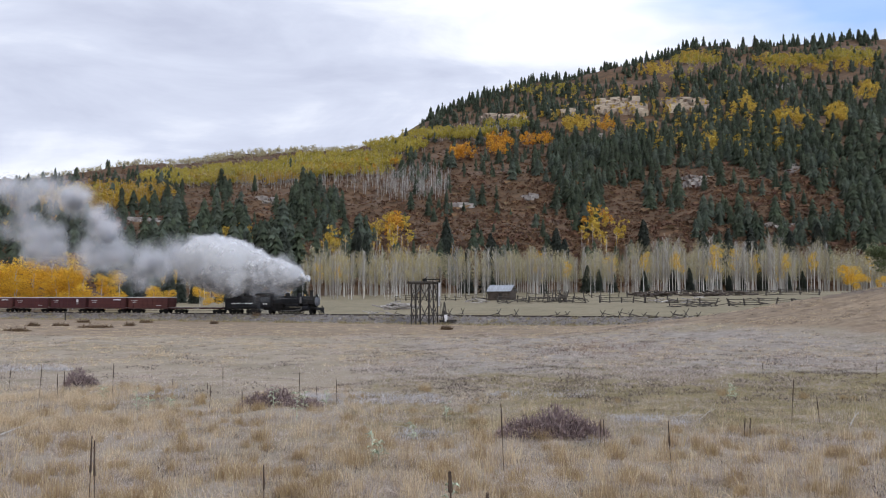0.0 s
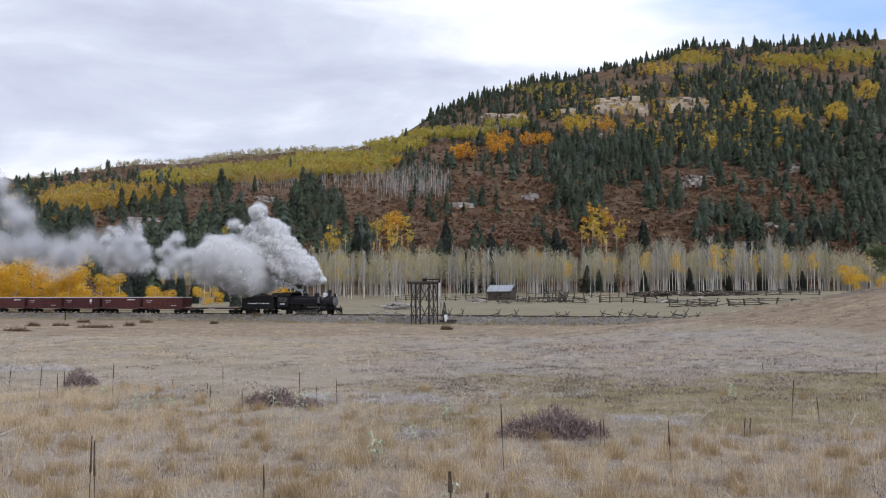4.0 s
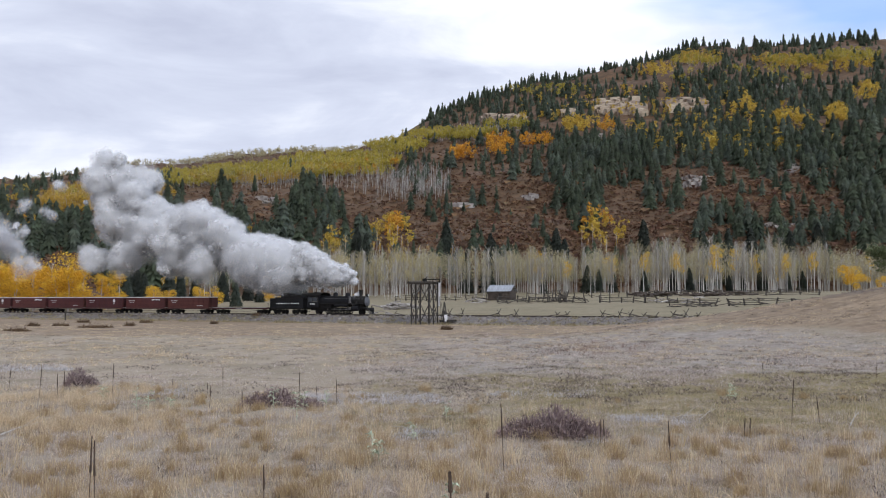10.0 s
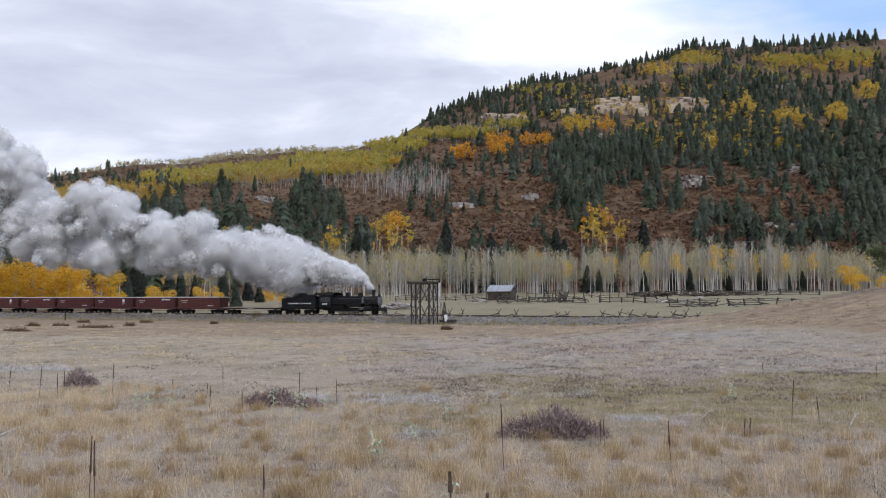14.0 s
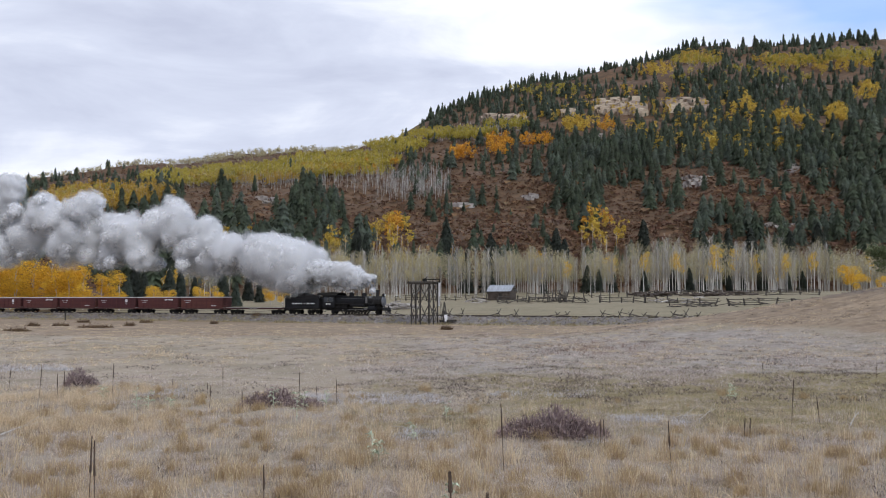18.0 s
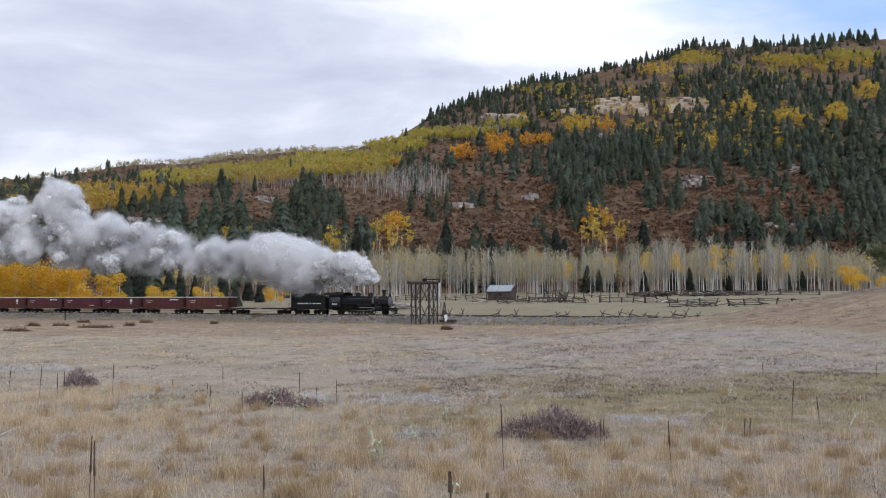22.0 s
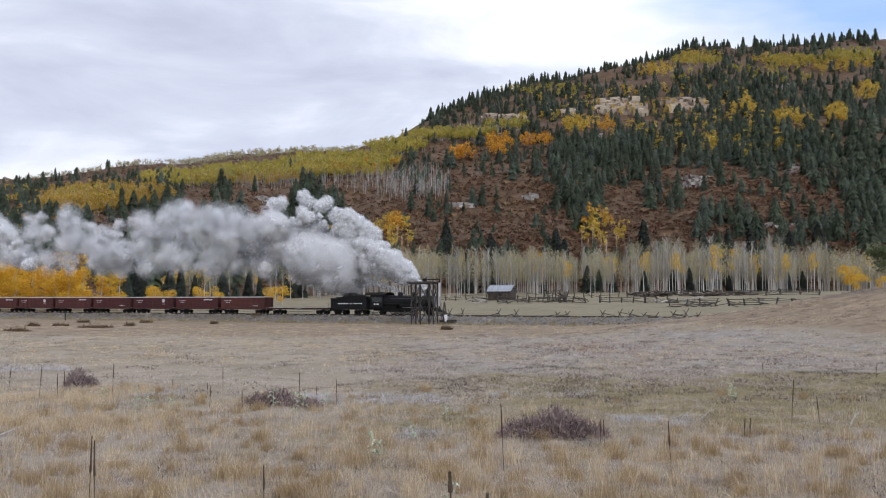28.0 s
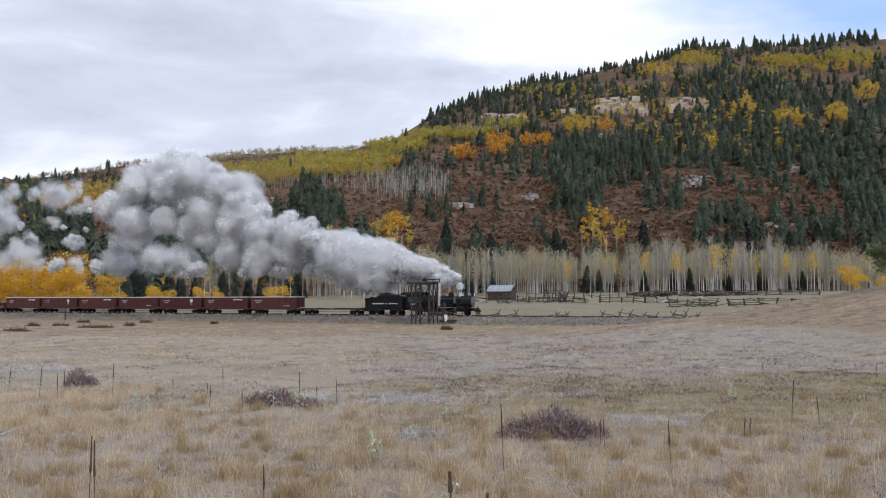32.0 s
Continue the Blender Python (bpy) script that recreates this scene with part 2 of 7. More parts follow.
M_SCRUB = surf("rust_scrub", (0.088, 0.048, 0.028), (0.20, 0.104, 0.056), 9.0, 0.95, 0.5, island=0.4)
M_SCRUB2 = surf("brown_scrub", (0.10, 0.062, 0.036), (0.20, 0.13, 0.075), 6.0, 0.95, 0.5, island=0.4)
M_STRAW = surf("dry_straw", (0.50, 0.375, 0.235), (0.80, 0.655, 0.46), 0.5, 0.85, 0.0, island=0.32, sheer=0.4)
M_TUSSOCK = surf("golden_tussock", (0.33, 0.23, 0.115), (0.57, 0.42, 0.245), 0.5, 0.85, 0.0, island=0.32, sheer=0.35)
M_FROST = surf("frosted_blades", (0.44, 0.365, 0.315), (0.70, 0.60, 0.525), 0.5, 0.85, 0.0, island=0.25, sheer=0.4)
M_REDWEED = surf("dead_red_weed", (0.18, 0.115, 0.09), (0.36, 0.25, 0.20), 0.4, 0.9, 0.1, island=0.35, sheer=0.2)
M_SEDGE = surf("olive_stubble", (0.25, 0.20, 0.095), (0.44, 0.37, 0.20), 0.5, 0.9, 0.0, island=0.3, sheer=0.35)
M_MULLEIN = surf("dead_stalk_brown", (0.045, 0.03, 0.022), (0.12, 0.08, 0.055), 0.1, 0.9, 0.4)
M_ROSETTE = surf("pale_woolly_leaf", (0.36, 0.40, 0.27), (0.60, 0.64, 0.48), 0.1, 0.9, 0.3, vary=0.1)
M_SAGE = surf("purple_brown_twigs", (0.16, 0.105, 0.10), (0.36, 0.275, 0.265), 0.3, 0.9, 0.3, island=0.5, worn=(0.55, 0.50, 0.49))
M_WEED = surf("dead_weed", (0.10, 0.075, 0.06), (0.25, 0.20, 0.165), 0.3, 0.9, 0.2, island=0.4)
M_HOAR = surf("hoar_frosted_twigs", (0.42, 0.40, 0.40), (0.74, 0.71, 0.72), 0.4, 0.9, 0.1, island=0.25, sheer=0.3)
M_PINE = surf("pine_boughs", (0.045, 0.060, 0.022), (0.13, 0.155, 0.065), 0.9, 0.9, 0.3, island=0.35, sheer=0.25)
M_PUFF = steam("fresh_steam", (0.99, 0.99, 0.993), 0.62, 0.16, 0.8, back=0.5, lean=0.5)
M_STEAM = steam("dense_steam", (0.99, 0.99, 0.993), 0.75, 0.12, 0.5, back=0.5, lean=0.5)
M_BILLOW = steam("billowing_steam", (0.99, 0.99, 0.993), 0.83, 0.09, 0.28, back=0.5, lean=0.5)
M_LOOSE = steam("loose_steam", (0.97, 0.97, 0.98), 0.966, 0.032, 0.25, back=0.45, lean=0.2)
M_VEIL = steam("steam_veil", (0.94, 0.94, 0.965), 0.978, 0.02, 0.16, back=0.5, lean=0.1)
M_SMOKE = steam("coal_smoke", (0.26, 0.26, 0.27), 0.85, 0.1, 0.9, back=0.2, lean=0.1)
M_WISP = steam("steam_wisps", (0.985, 0.985, 0.99), 0.3, 0.3, 0.6, soft=0.5, back=0.5, lean=0.0)
M_CLOUD = steam("steam_cloud_wisps", (0.98, 0.98, 0.988), 0.42, 0.42, 0.35, soft=0.4, back=0.5, lean=0.0)
M_JET = steam("jet_wisps", (0.985, 0.985, 0.99), 0.12, 0.12, 1.5, soft=0.7, back=0.5, lean=0.0)
M_HAZE = steam("thin_grey_steam", (0.96, 0.96, 0.98), 0.3, 0.3, 0.2, soft=0.12, back=0.5, lean=0.0)
M_THIN = steam("fading_steam", (0.98, 0.98, 0.99), 0.45, 0.45, 0.3, soft=0.16, back=0.5, lean=0.0)
M_SOOT = steam("dark_smoke", (0.30, 0.30, 0.31), 0.2, 0.2, 0.9, soft=0.22, back=0.2)


def ground_material():
    """Grassland and hillside: tan hay, frost, olive stubble and rust scrub, laid by the sheet's own zone layers and broken by noise."""
    m = bpy.data.materials.new("valley_ground")
    m.use_nodes = True
    nt = m.node_tree
    N, L = nt.nodes.new, nt.links.new
    p = nt.nodes["Principled BSDF"]
    tc = N("ShaderNodeTexCoord")

    def nz(scale, det=6.0, rough=0.6):
        n = N("ShaderNodeTexNoise")
        n.inputs["Scale"].default_value, n.inputs["Detail"].default_value, n.inputs["Roughness"].default_value = scale, det, rough
        L(tc.outputs["Object"], n.inputs[0])
        return n.outputs[0]

    def ramp(src, a, b, p0=0.35, p1=0.65):
        r = N("ShaderNodeValToRGB")
        r.color_ramp.elements[0].position, r.color_ramp.elements[0].color = p0, (*a, 1)
        r.color_ramp.elements[1].position, r.color_ramp.elements[1].color = p1, (*b, 1)
        L(src, r.inputs[0])
        return r.outputs[0]

    def layer(name):
        a = N("ShaderNodeAttribute")
        a.attribute_name = name
        return a.outputs["Fac"]

    def broken(mask, noise_out, k=0.6):
        """mask made ragged by noise"""
        a = N("ShaderNodeMath"); a.operation = "MULTIPLY_ADD"; a.inputs[1].default_value = k
        s = N("ShaderNodeMath"); s.operation = "SUBTRACT"; s.inputs[1].default_value = 0.5
        L(noise_out, s.inputs[0]); L(s.outputs[0], a.inputs[0]); L(mask, a.inputs[2])
        r = N("ShaderNodeMapRange"); r.inputs[1].default_value, r.inputs[2].default_value = 0.35, 0.65
        L(a.outputs[0], r.inputs[0])
        return r.outputs[0]

    def mix(f, a, b):
        x = N("ShaderNodeMix"); x.data_type = "RGBA"
        L(f, x.inputs[0]); L(a, x.inputs[6]); L(b, x.inputs[7])
        return x.outputs[2]

    fine, mid, wide = nz(9.0, 8.0, 0.75), nz(1.1, 8.0, 0.7), nz(0.16, 6.0, 0.65)
    coarse = nz(0.035, 8.0, 0.7)
    hay = mix(mid, ramp(fine, (0.19, 0.15, 0.105), (0.46, 0.385, 0.30)), ramp(wide, (0.27, 0.235, 0.165), (0.45, 0.38, 0.295), 0.42, 0.58))
    frost = ramp(mid, (0.14, 0.115, 0.09), (0.43, 0.385, 0.34), 0.36, 0.66)
    frost = mix(fine, frost, ramp(fine, (0.24, 0.20, 0.16), (0.48, 0.43, 0.38), 0.4, 0.6))
    olive = mix(fine, ramp(mid, (0.15, 0.12, 0.055), (0.29, 0.24, 0.13)), ramp(fine, (0.18, 0.145, 0.075), (0.34, 0.28, 0.17)))
    meadow = mix(fine, ramp(mid, (0.17, 0.145, 0.085), (0.31, 0.265, 0.175)), ramp(wide, (0.21, 0.18, 0.115), (0.34, 0.29, 0.205)))
    gravel = ramp(fine, (0.10, 0.09, 0.08), (0.27, 0.245, 0.225), 0.3, 0.7)
    tan = mix(fine, ramp(mid, (0.20, 0.15, 0.10), (0.40, 0.315, 0.225), 0.38, 0.62), ramp(wide, (0.26, 0.195, 0.13), (0.40, 0.31, 0.22)))
    scrub = mix(coarse, ramp(wide, (0.072, 0.039, 0.022), (0.155, 0.082, 0.042)), ramp(wide, (0.070, 0.050, 0.030), (0.14, 0.098, 0.058)))
    lie = N("ShaderNodeMapping")
    lie.inputs["Scale"].default_value = (0.05, 0.75, 1.0)
    lie.inputs["Rotation"].default_value = (0, 0, radians(6))
    L(tc.outputs["Object"], lie.inputs[0])
    swath = N("ShaderNodeTexNoise")
    swath.inputs["Scale"].default_value, swath.inputs["Detail"].default_value, swath.inputs["Roughness"].default_value = 1.0, 7.0, 0.68
    L(lie.outputs[0], swath.inputs[0])
    tan = mix(ramp(swath.outputs[0], (0, 0, 0), (1, 1, 1), 0.40, 0.60), ramp(mid, (0.17, 0.125, 0.085), (0.30, 0.235, 0.17)), tan)
    c = hay
    c = mix(broken(layer("frost"), wide, 1.3), c, frost)
    c = mix(broken(layer("olive"), wide, 1.0), c, olive)
    c = mix(broken(layer("tan"), wide, 0.8), c, tan)
    c = mix(broken(layer("meadow"), mid, 0.4), c, meadow)
    c = mix(broken(layer("gravel"), mid, 0.9), c, gravel)
    c = mix(broken(layer("hill"), mid, 0.4), c, scrub)
    warm = N("ShaderNodeHueSaturation")
    warm.inputs["Saturation"].default_value, warm.inputs["Value"].default_value = 1.14, 0.93
    L(c, warm.inputs["Color"]); c = warm.outputs[0]
    L(c, p.inputs["Base Color"])
    p.inputs["Roughness"].default_value = 0.95
    b = N("ShaderNodeBump"); b.inputs["Strength"].default_value, b.inputs["Distance"].default_value = 0.7, 0.12
    L(mid, b.inputs["Height"])
    b2 = N("ShaderNodeBump"); b2.inputs["Strength"].default_value, b2.inputs["Distance"].default_value = 0.6, 0.03
    L(fine, b2.inputs["Height"]); L(b.outputs[0], b2.inputs["Normal"]); L(b2.outputs[0], p.inputs["Normal"])
    return m


M_GROUND = ground_material()

# ---------------- mesh helpers ----------------


class Geo:
    """Collects the vertices and faces of one part."""

    def __init__(self):
        self.v, self.f = [], []

    def add(self, vs, fs):
        n = len(self.v)
        self.v += [tuple(p) for p in vs]
        self.f += [tuple(i + n for i in q) for q in fs]
        return self

    def box(self, x0, x1, y0, y1, z0, z1, c=0.02):
        """A block with chamfered edges."""
        c = min(c, (x1 - x0) / 3, (y1 - y0) / 3, (z1 - z0) / 3)
        xs, ys, zs = (x0, x1), (y0, y1), (z0, z1)
        vs, ix = [], {}
        for i in (0, 1):
            for j in (0, 1):
                for k in (0, 1):
                    sx, sy, sz = (1, -1)[i] * c, (1, -1)[j] * c, (1, -1)[k] * c
                    for a, d in (("x", (0, sy, sz)), ("y", (sx, 0, sz)), ("z", (sx, sy, 0))):
                        ix[i, j, k, a] = len(vs)
                        vs.append((xs[i] + d[0], ys[j] + d[1], zs[k] + d[2]))
        fs = []
        for i in (0, 1):
            fs.append([ix[i, j, k, "x"] for j, k in ((0, 0), (1, 0), (1, 1), (0, 1))])
            fs.append([ix[j, i, k, "y"] for j, k in ((0, 0), (1, 0), (1, 1), (0, 1))])
            fs.append([ix[j, k, i, "z"] for j, k in ((0, 0), (1, 0), (1, 1), (0, 1))])
            for j in (0, 1):
                fs.append([ix[i, j, 0, "x"], ix[i, j, 1, "x"], ix[i, j, 1, "y"], ix[i, j, 0, "y"]])
                fs.append([ix[i, 0, j, "x"], ix[i, 1, j, "x"], ix[i, 1, j, "z"], ix[i, 0, j, "z"]])
                fs.append([ix[0, i, j, "y"], ix[1, i, j, "y"], ix[1, i, j, "z"], ix[0, i, j, "z"]])
                for k in (0, 1):
                    fs.append([ix[i, j, k, a] for a in "xyz"])
        return self.add(vs, fs)

    def tube(self, p0, p1, r0, r1=None, n=12, caps=True):
        """A round bar or cone from p0 to p1."""
        r1 = r0 if r1 is None else r1
        p0, p1 = Vector(p0), Vector(p1)
        q = (p1 - p0).to_track_quat("Z", "Y")
        vs = []
        for p, r in ((p0, r0), (p1, r1)):
            vs += [p + q @ Vector((r * math.cos(2 * math.pi * i / n), r * math.sin(2 * math.pi * i / n), 0)) for i in range(n)]
        fs = [(i, (i + 1) % n, n + (i + 1) % n, n + i) for i in range(n)]
        if caps:
            fs += [tuple(range(n - 1, -1, -1)), tuple(range(n, 2 * n))]
        return self.add(vs, fs)

    def turned(self, profile, origin=(0, 0, 0), axis="Z", n=20):
        """A turned body: (distance along the axis, radius) pairs."""
        vs = []
        for h, r in profile:
            for i in range(n):
                a = 2 * math.pi * i / n
                c, s = r * math.cos(a), r * math.sin(a)
                p = {"Z": (c, s, h), "X": (h, c, s), "Y": (c, h, s)}[axis]
                vs.append((p[0] + origin[0], p[1] + origin[1], p[2] + origin[2]))
        m = len(profile)
        fs = [(j * n + i, j * n + (i + 1) % n, (j + 1) * n + (i + 1) % n, (j + 1) * n + i) for j in range(m - 1) for i in range(n)]
        fs += [tuple(range(n)), tuple(range((m - 1) * n, m * n))]
        return self.add(vs, fs)

    def beam(self, p0, p1, w, h, c=0.01):
        """A squared timber from p0 to p1."""
        g = Geo()
        d = Vector(p1) - Vector(p0)
        g.box(-w / 2, w / 2, -h / 2, h / 2, 0, d.length, c)
        m = Matrix.Translation(p0) @ d.to_track_quat("Z", "Y").to_matrix().to_4x4()
        return self.add([m @ Vector(p) for p in g.v], g.f)


def mesh_of(name, geo, material, smooth=True):
    me = bpy.data.meshes.new(name)
    me.from_pydata(geo.v, [], geo.f)
    b = bmesh.new()
    b.from_mesh(me)
    bmesh.ops.recalc_face_normals(b, faces=b.faces)
    b.to_mesh(me)
    b.free()
    me.materials.append(material)
    if smooth:
        me.shade_smooth()
        me.set_sharp_from_angle(angle=radians(38))
    return me


def part(name, geo, material, parent, label="", m=None):
    ob = new(name, geo if isinstance(geo, bpy.types.Mesh) else mesh_of(name, geo, material))
    ob.parent = parent
    if m is not None:
        ob.matrix_basis = m
    if label:
        ob["label"] = label
    return ob


def thing(name, m, label, category, group="", kind=""):
    """An Empty at a thing's base, to carry its parts."""
    ob = new(name)
    ob.empty_display_size = 0.2
    ob.matrix_basis = m
    return tagged(ob, label, category, group, kind)


def arrays(name, V, F, material, label="", category="", kind="stuff"):
    """One mesh object from arrays of points and triangles."""
    me = bpy.data.meshes.new(name)
    V, F = np.asarray(V, dtype=np.float32), np.asarray(F, dtype=np.int32)
    me.vertices.add(len(V)); me.vertices.foreach_set("co", V.ravel())
    k = F.shape[1]
    me.loops.add(F.size); me.loops.foreach_set("vertex_index", F.ravel())
    me.polygons.add(len(F)); me.polygons.foreach_set("loop_start", np.arange(0, F.size, k, dtype=np.int32))
    me.update(calc_edges=True)
    me.materials.append(material)
    ob = new(name, me)
    return tagged(ob, label, category, "", kind)


def scatter(templates, P, scale, spin, rng, tall=None):
    """Copies of template meshes (V, F) at the points P, joined as arrays."""
    Vs, Fs, n = [], [], 0
    pick = rng.integers(0, len(templates), len(P))
    tall = scale if tall is None else tall
    for k, (tv, tf) in enumerate(templates):
        ii = np.nonzero(pick == k)[0]
        if not len(ii):
            continue
        c, s = np.cos(spin[ii])[:, None], np.sin(spin[ii])[:, None]
        sc, tl = scale[ii][:, None], tall[ii][:, None]
        x = (tv[None, :, 0] * c - tv[None, :, 1] * s) * sc + P[ii, 0:1]
        y = (tv[None, :, 0] * s + tv[None, :, 1] * c) * sc + P[ii, 1:2]
        z = tv[None, :, 2] * tl + P[ii, 2:3]
        Vs.append(np.stack([x, y, z], -1).reshape(-1, 3))
        Fs.append((tf[None] + (np.arange(len(ii)) * len(tv))[:, None, None]).reshape(-1, tf.shape[1]) + n)
        n += len(ii) * len(tv)
    return np.concatenate(Vs), np.concatenate(Fs)


def softstep(x, a, b):
    t = np.clip((np.asarray(x, dtype=float) - a) / (b - a), 0, 1)
    return t * t * (3 - 2 * t)


def ripple(x, y, size, seed):
    """Smooth rolling relief, about -1 to 1, from summed sine waves."""
    r = np.random.default_rng(seed)
    out = 0
    for i in range(7):
        a, ph, k = r.uniform(0, 6.28), r.uniform(0, 6.28), 6.28 / size * r.uniform(0.6, 1.9)
        out = out + np.sin((x * math.cos(a) + y * math.sin(a)) * k + ph + 0.8 * np.sin(y * k * 0.6 + i))
    return out / 4.0


# ---------------- the valley ----------------
# the railway runs straight; along() is measured from its point due ahead of the viewpoint
TRACK_O, TRACK_D, TRACK_N = Vector((0, 128.57, 0)), Vector((0.9103, -0.4141, 0)), Vector((0.4141, 0.9103, 0))
TRACK_YAW = math.degrees(math.atan2(TRACK_D.y, TRACK_D.x))
RAIL_Z = 1.30
FOCAL = 1444.0
HILL_FOOT, RIDGE = 262.0, 950.0


def along(s, off=0.0, z=0.0):
    p = TRACK_O + TRACK_D * s + TRACK_N * off
    return Vector((p.x, p.y, z))


def ridge_rise(a):
    """The ridge's height over the eye, per metre of distance, by bearing."""
    return np.interp(a, (-1.2, -0.543, -0.404, -0.266, -0.127, -0.065, -0.017, 0.06, 0.15, 0.233, 0.323, 0.427, 0.543, 1.2),
                     (0.14, 0.149, 0.160, 0.176, 0.187, 0.196, 0.225, 0.256, 0.276, 0.294, 0.311, 0.318, 0.324, 0.33))


def height(x, y):
    x, y = np.asarray(x, dtype=float), np.asarray(y, dtype=float)
    sd = x * TRACK_N.x + (y - 128.57) * TRACK_N.y
    z = 0.10 * ripple(x, y, 14, 3) * softstep(y, 5, 20) + 0.05 * ripple(x, y, 3.5, 4)
    z = z * (1 - softstep(sd, -12, -6))
    z = z + 7.6 * softstep(x, 8, 63) * np.exp(-((sd + 33) / 17.0) ** 2)
    bank = softstep(sd, -6.5, -2.0) * 1.05
    far = 0.045 * np.clip(sd - 4, 0, None) - 0.35 * softstep(sd, 2.2, 6.0)
    z = z + bank + np.where(sd > 2, np.minimum(far, 5.0), 0)
    z = z + 0.12 * ripple(x, y, 9, 8) * softstep(sd, 6, 14)
    a = np.clip(x / np.maximum(y, 60.0), -1.2, 1.2)
    foot = HILL_FOOT + 10 * np.sin(x / 47.0)
    up = np.clip(y - foot, 0, None)
    q = up / (RIDGE - foot)
    top = ridge_rise(a) * RIDGE - 2.0
    rise = np.where(y < RIDGE, top * q * (0.94 + 0.06 * q), top * (1 - 0.45 * softstep(y, RIDGE, 2600)))
    z = z + rise * softstep(up, 0, 30)
    z = z + (5.0 * ripple(x, y, 150, 5) + 1.6 * ripple(x, y, 34, 6)) * softstep(up, 10, 120)
    return z


def ground_at(x, y):
    return float(height(x, y))


def grid_lines(stops):
    out = []
    for a, b, d in stops:
        out += list(np.arange(a, b, d))
    return np.array(out + [stops[-1][1]])


def build_ground():
    xs = grid_lines([(-2600, -620, 90), (-620, -100, 5), (-100, -26, 1.4), (-26, 26, 0.6), (26, 100, 1.4), (100, 620, 5), (620, 2600, 90)])
    ys = grid_lines([(-500, -20, 40), (-20, 8, 4), (8, 60, 0.5), (60, 140, 0.8), (140, 290, 2.5), (290, 980, 6), (980, 3000, 80)])
    X, Y = np.meshgrid(xs, ys)
    Z = height(X, Y)
    nx, ny = len(xs), len(ys)
    i = np.arange(nx * ny).reshape(ny, nx)
    F = np.stack([i[:-1, :-1], i[:-1, 1:], i[1:, 1:], i[1:, :-1]], -1).reshape(-1, 4)
    ob = arrays("ground", np.stack([X, Y, Z], -1).reshape(-1, 3), F, M_GROUND, "frosted dry grass valley floor rising into a scrubby hillside", "ground", "structure")
    ob.data.shade_smooth()
    sd = X * TRACK_N.x + (Y - 128.57) * TRACK_N.y
    zones = {
        "hill": softstep(Y, HILL_FOOT - 12, HILL_FOOT + 6),
        "meadow": softstep(sd, 3.5, 6.5),
        "gravel": softstep(sd, -6.5, -5.0) * (1 - softstep(sd, 3.0, 4.5)),
        "tan": np.maximum(0.85 * softstep(Y + 8 * ripple(X, Y, 40, 12), 66, 92), 0.8 * softstep(Z + 0.4 * ripple(X, Y, 16, 19), 0.5, 2.0) * softstep(Y, 30, 50)) * (1 - softstep(sd, -7, -5)),
        "frost": np.clip(0.60 * softstep(Y + 4 * ripple(X, Y, 22, 9), 28, 40) * (1 - softstep(Y, 70, 100)) * (0.22 + 0.78 * softstep(X / np.maximum(Y, 1), -0.22, 0.02)) + 0.46 * (1 - softstep(Y, 26, 34)), 0, 1) * (1 - 0.75 * softstep(Z, 0.5, 2.2) * (sd < 0)),
        "olive": 0.95 * softstep(Y + 2 * ripple(X, Y, 14, 10), 20, 25) * (1 - softstep(Y + 4 * ripple(X, Y, 18, 2), 33, 45)) * softstep(X + 2 * ripple(X, Y, 9, 33), -3, 4),
    }
    for name, w in zones.items():
        at = ob.data.attributes.new(name, "FLOAT", "POINT")
        at.data.foreach_set("value", w.astype(np.float32).ravel())


build_ground()


def build_track():
    """Two rails, sleepers and splice plates, each rail a part."""
    ob = thing("railway_track", pose(0, 0, 0), "narrow-gauge railway track on a gravel bank", "track", kind="structure")
    for side in (-0.4675, 0.4675):
        g = Geo()
        for w, z0, z1 in ((0.055, 1.26, 1.30), (0.018, 1.20, 1.262), (0.11, 1.185, 1.205)):
            p0, p1 = along(-255, side, (z0 + z1) / 2), along(150, side, (z0 + z1) / 2)
            g.beam(p0, p1, z1 - z0, w, 0.004)
        part("rail", g, M_RAIL, ob)
    V, F = [], []
    rng = np.random.default_rng(21)
    g0 = Geo().box(-0.1, 0.1, -0.98, 0.98, -0.1, 0.07, 0.015)
    tv = np.array(g0.v)
    tris = np.array([[q[0], q[i], q[i + 1]] for q in g0.f for i in range(1, len(q) - 1)])
    S = np.arange(-255, 150, 0.56)
    P = np.array([along(s + rng.normal(0, 0.02), rng.normal(0, 0.03), 1.115) for s in S])
    V, F = scatter([(tv, tris)], P, np.ones(len(P)), np.radians(TRACK_YAW + rng.normal(0, 1.5, len(P))), rng)
    t = arrays("sleepers", V, F, M_TIE, "row of dark wooden sleepers")
    t.parent = ob


build_track()

# ---------------- the train ----------------
# x forward, y to the far side, z up from the rail head


def bars(name, parent, material, x0, x1, y, z0, z1, count, label, gap=0.3):
    """Lettering as plain bars on a side that faces -y."""
    w = (x1 - x0) / count
    r = random.Random(int(abs(x0) * 100) + count)
    g = Geo()
    for i in range(count):
        a = x0 + w * (i + gap * 0.5)
        b = x0 + w * (i + 1 - gap * 0.5)
        g.box(a, b, y - 0.012, y, z0 + r.uniform(0, 0.25) * (z1 - z0), z1 - r.uniform(0, 0.25) * (z1 - z0), 0.004)
    return part(name, g, material, parent, label)


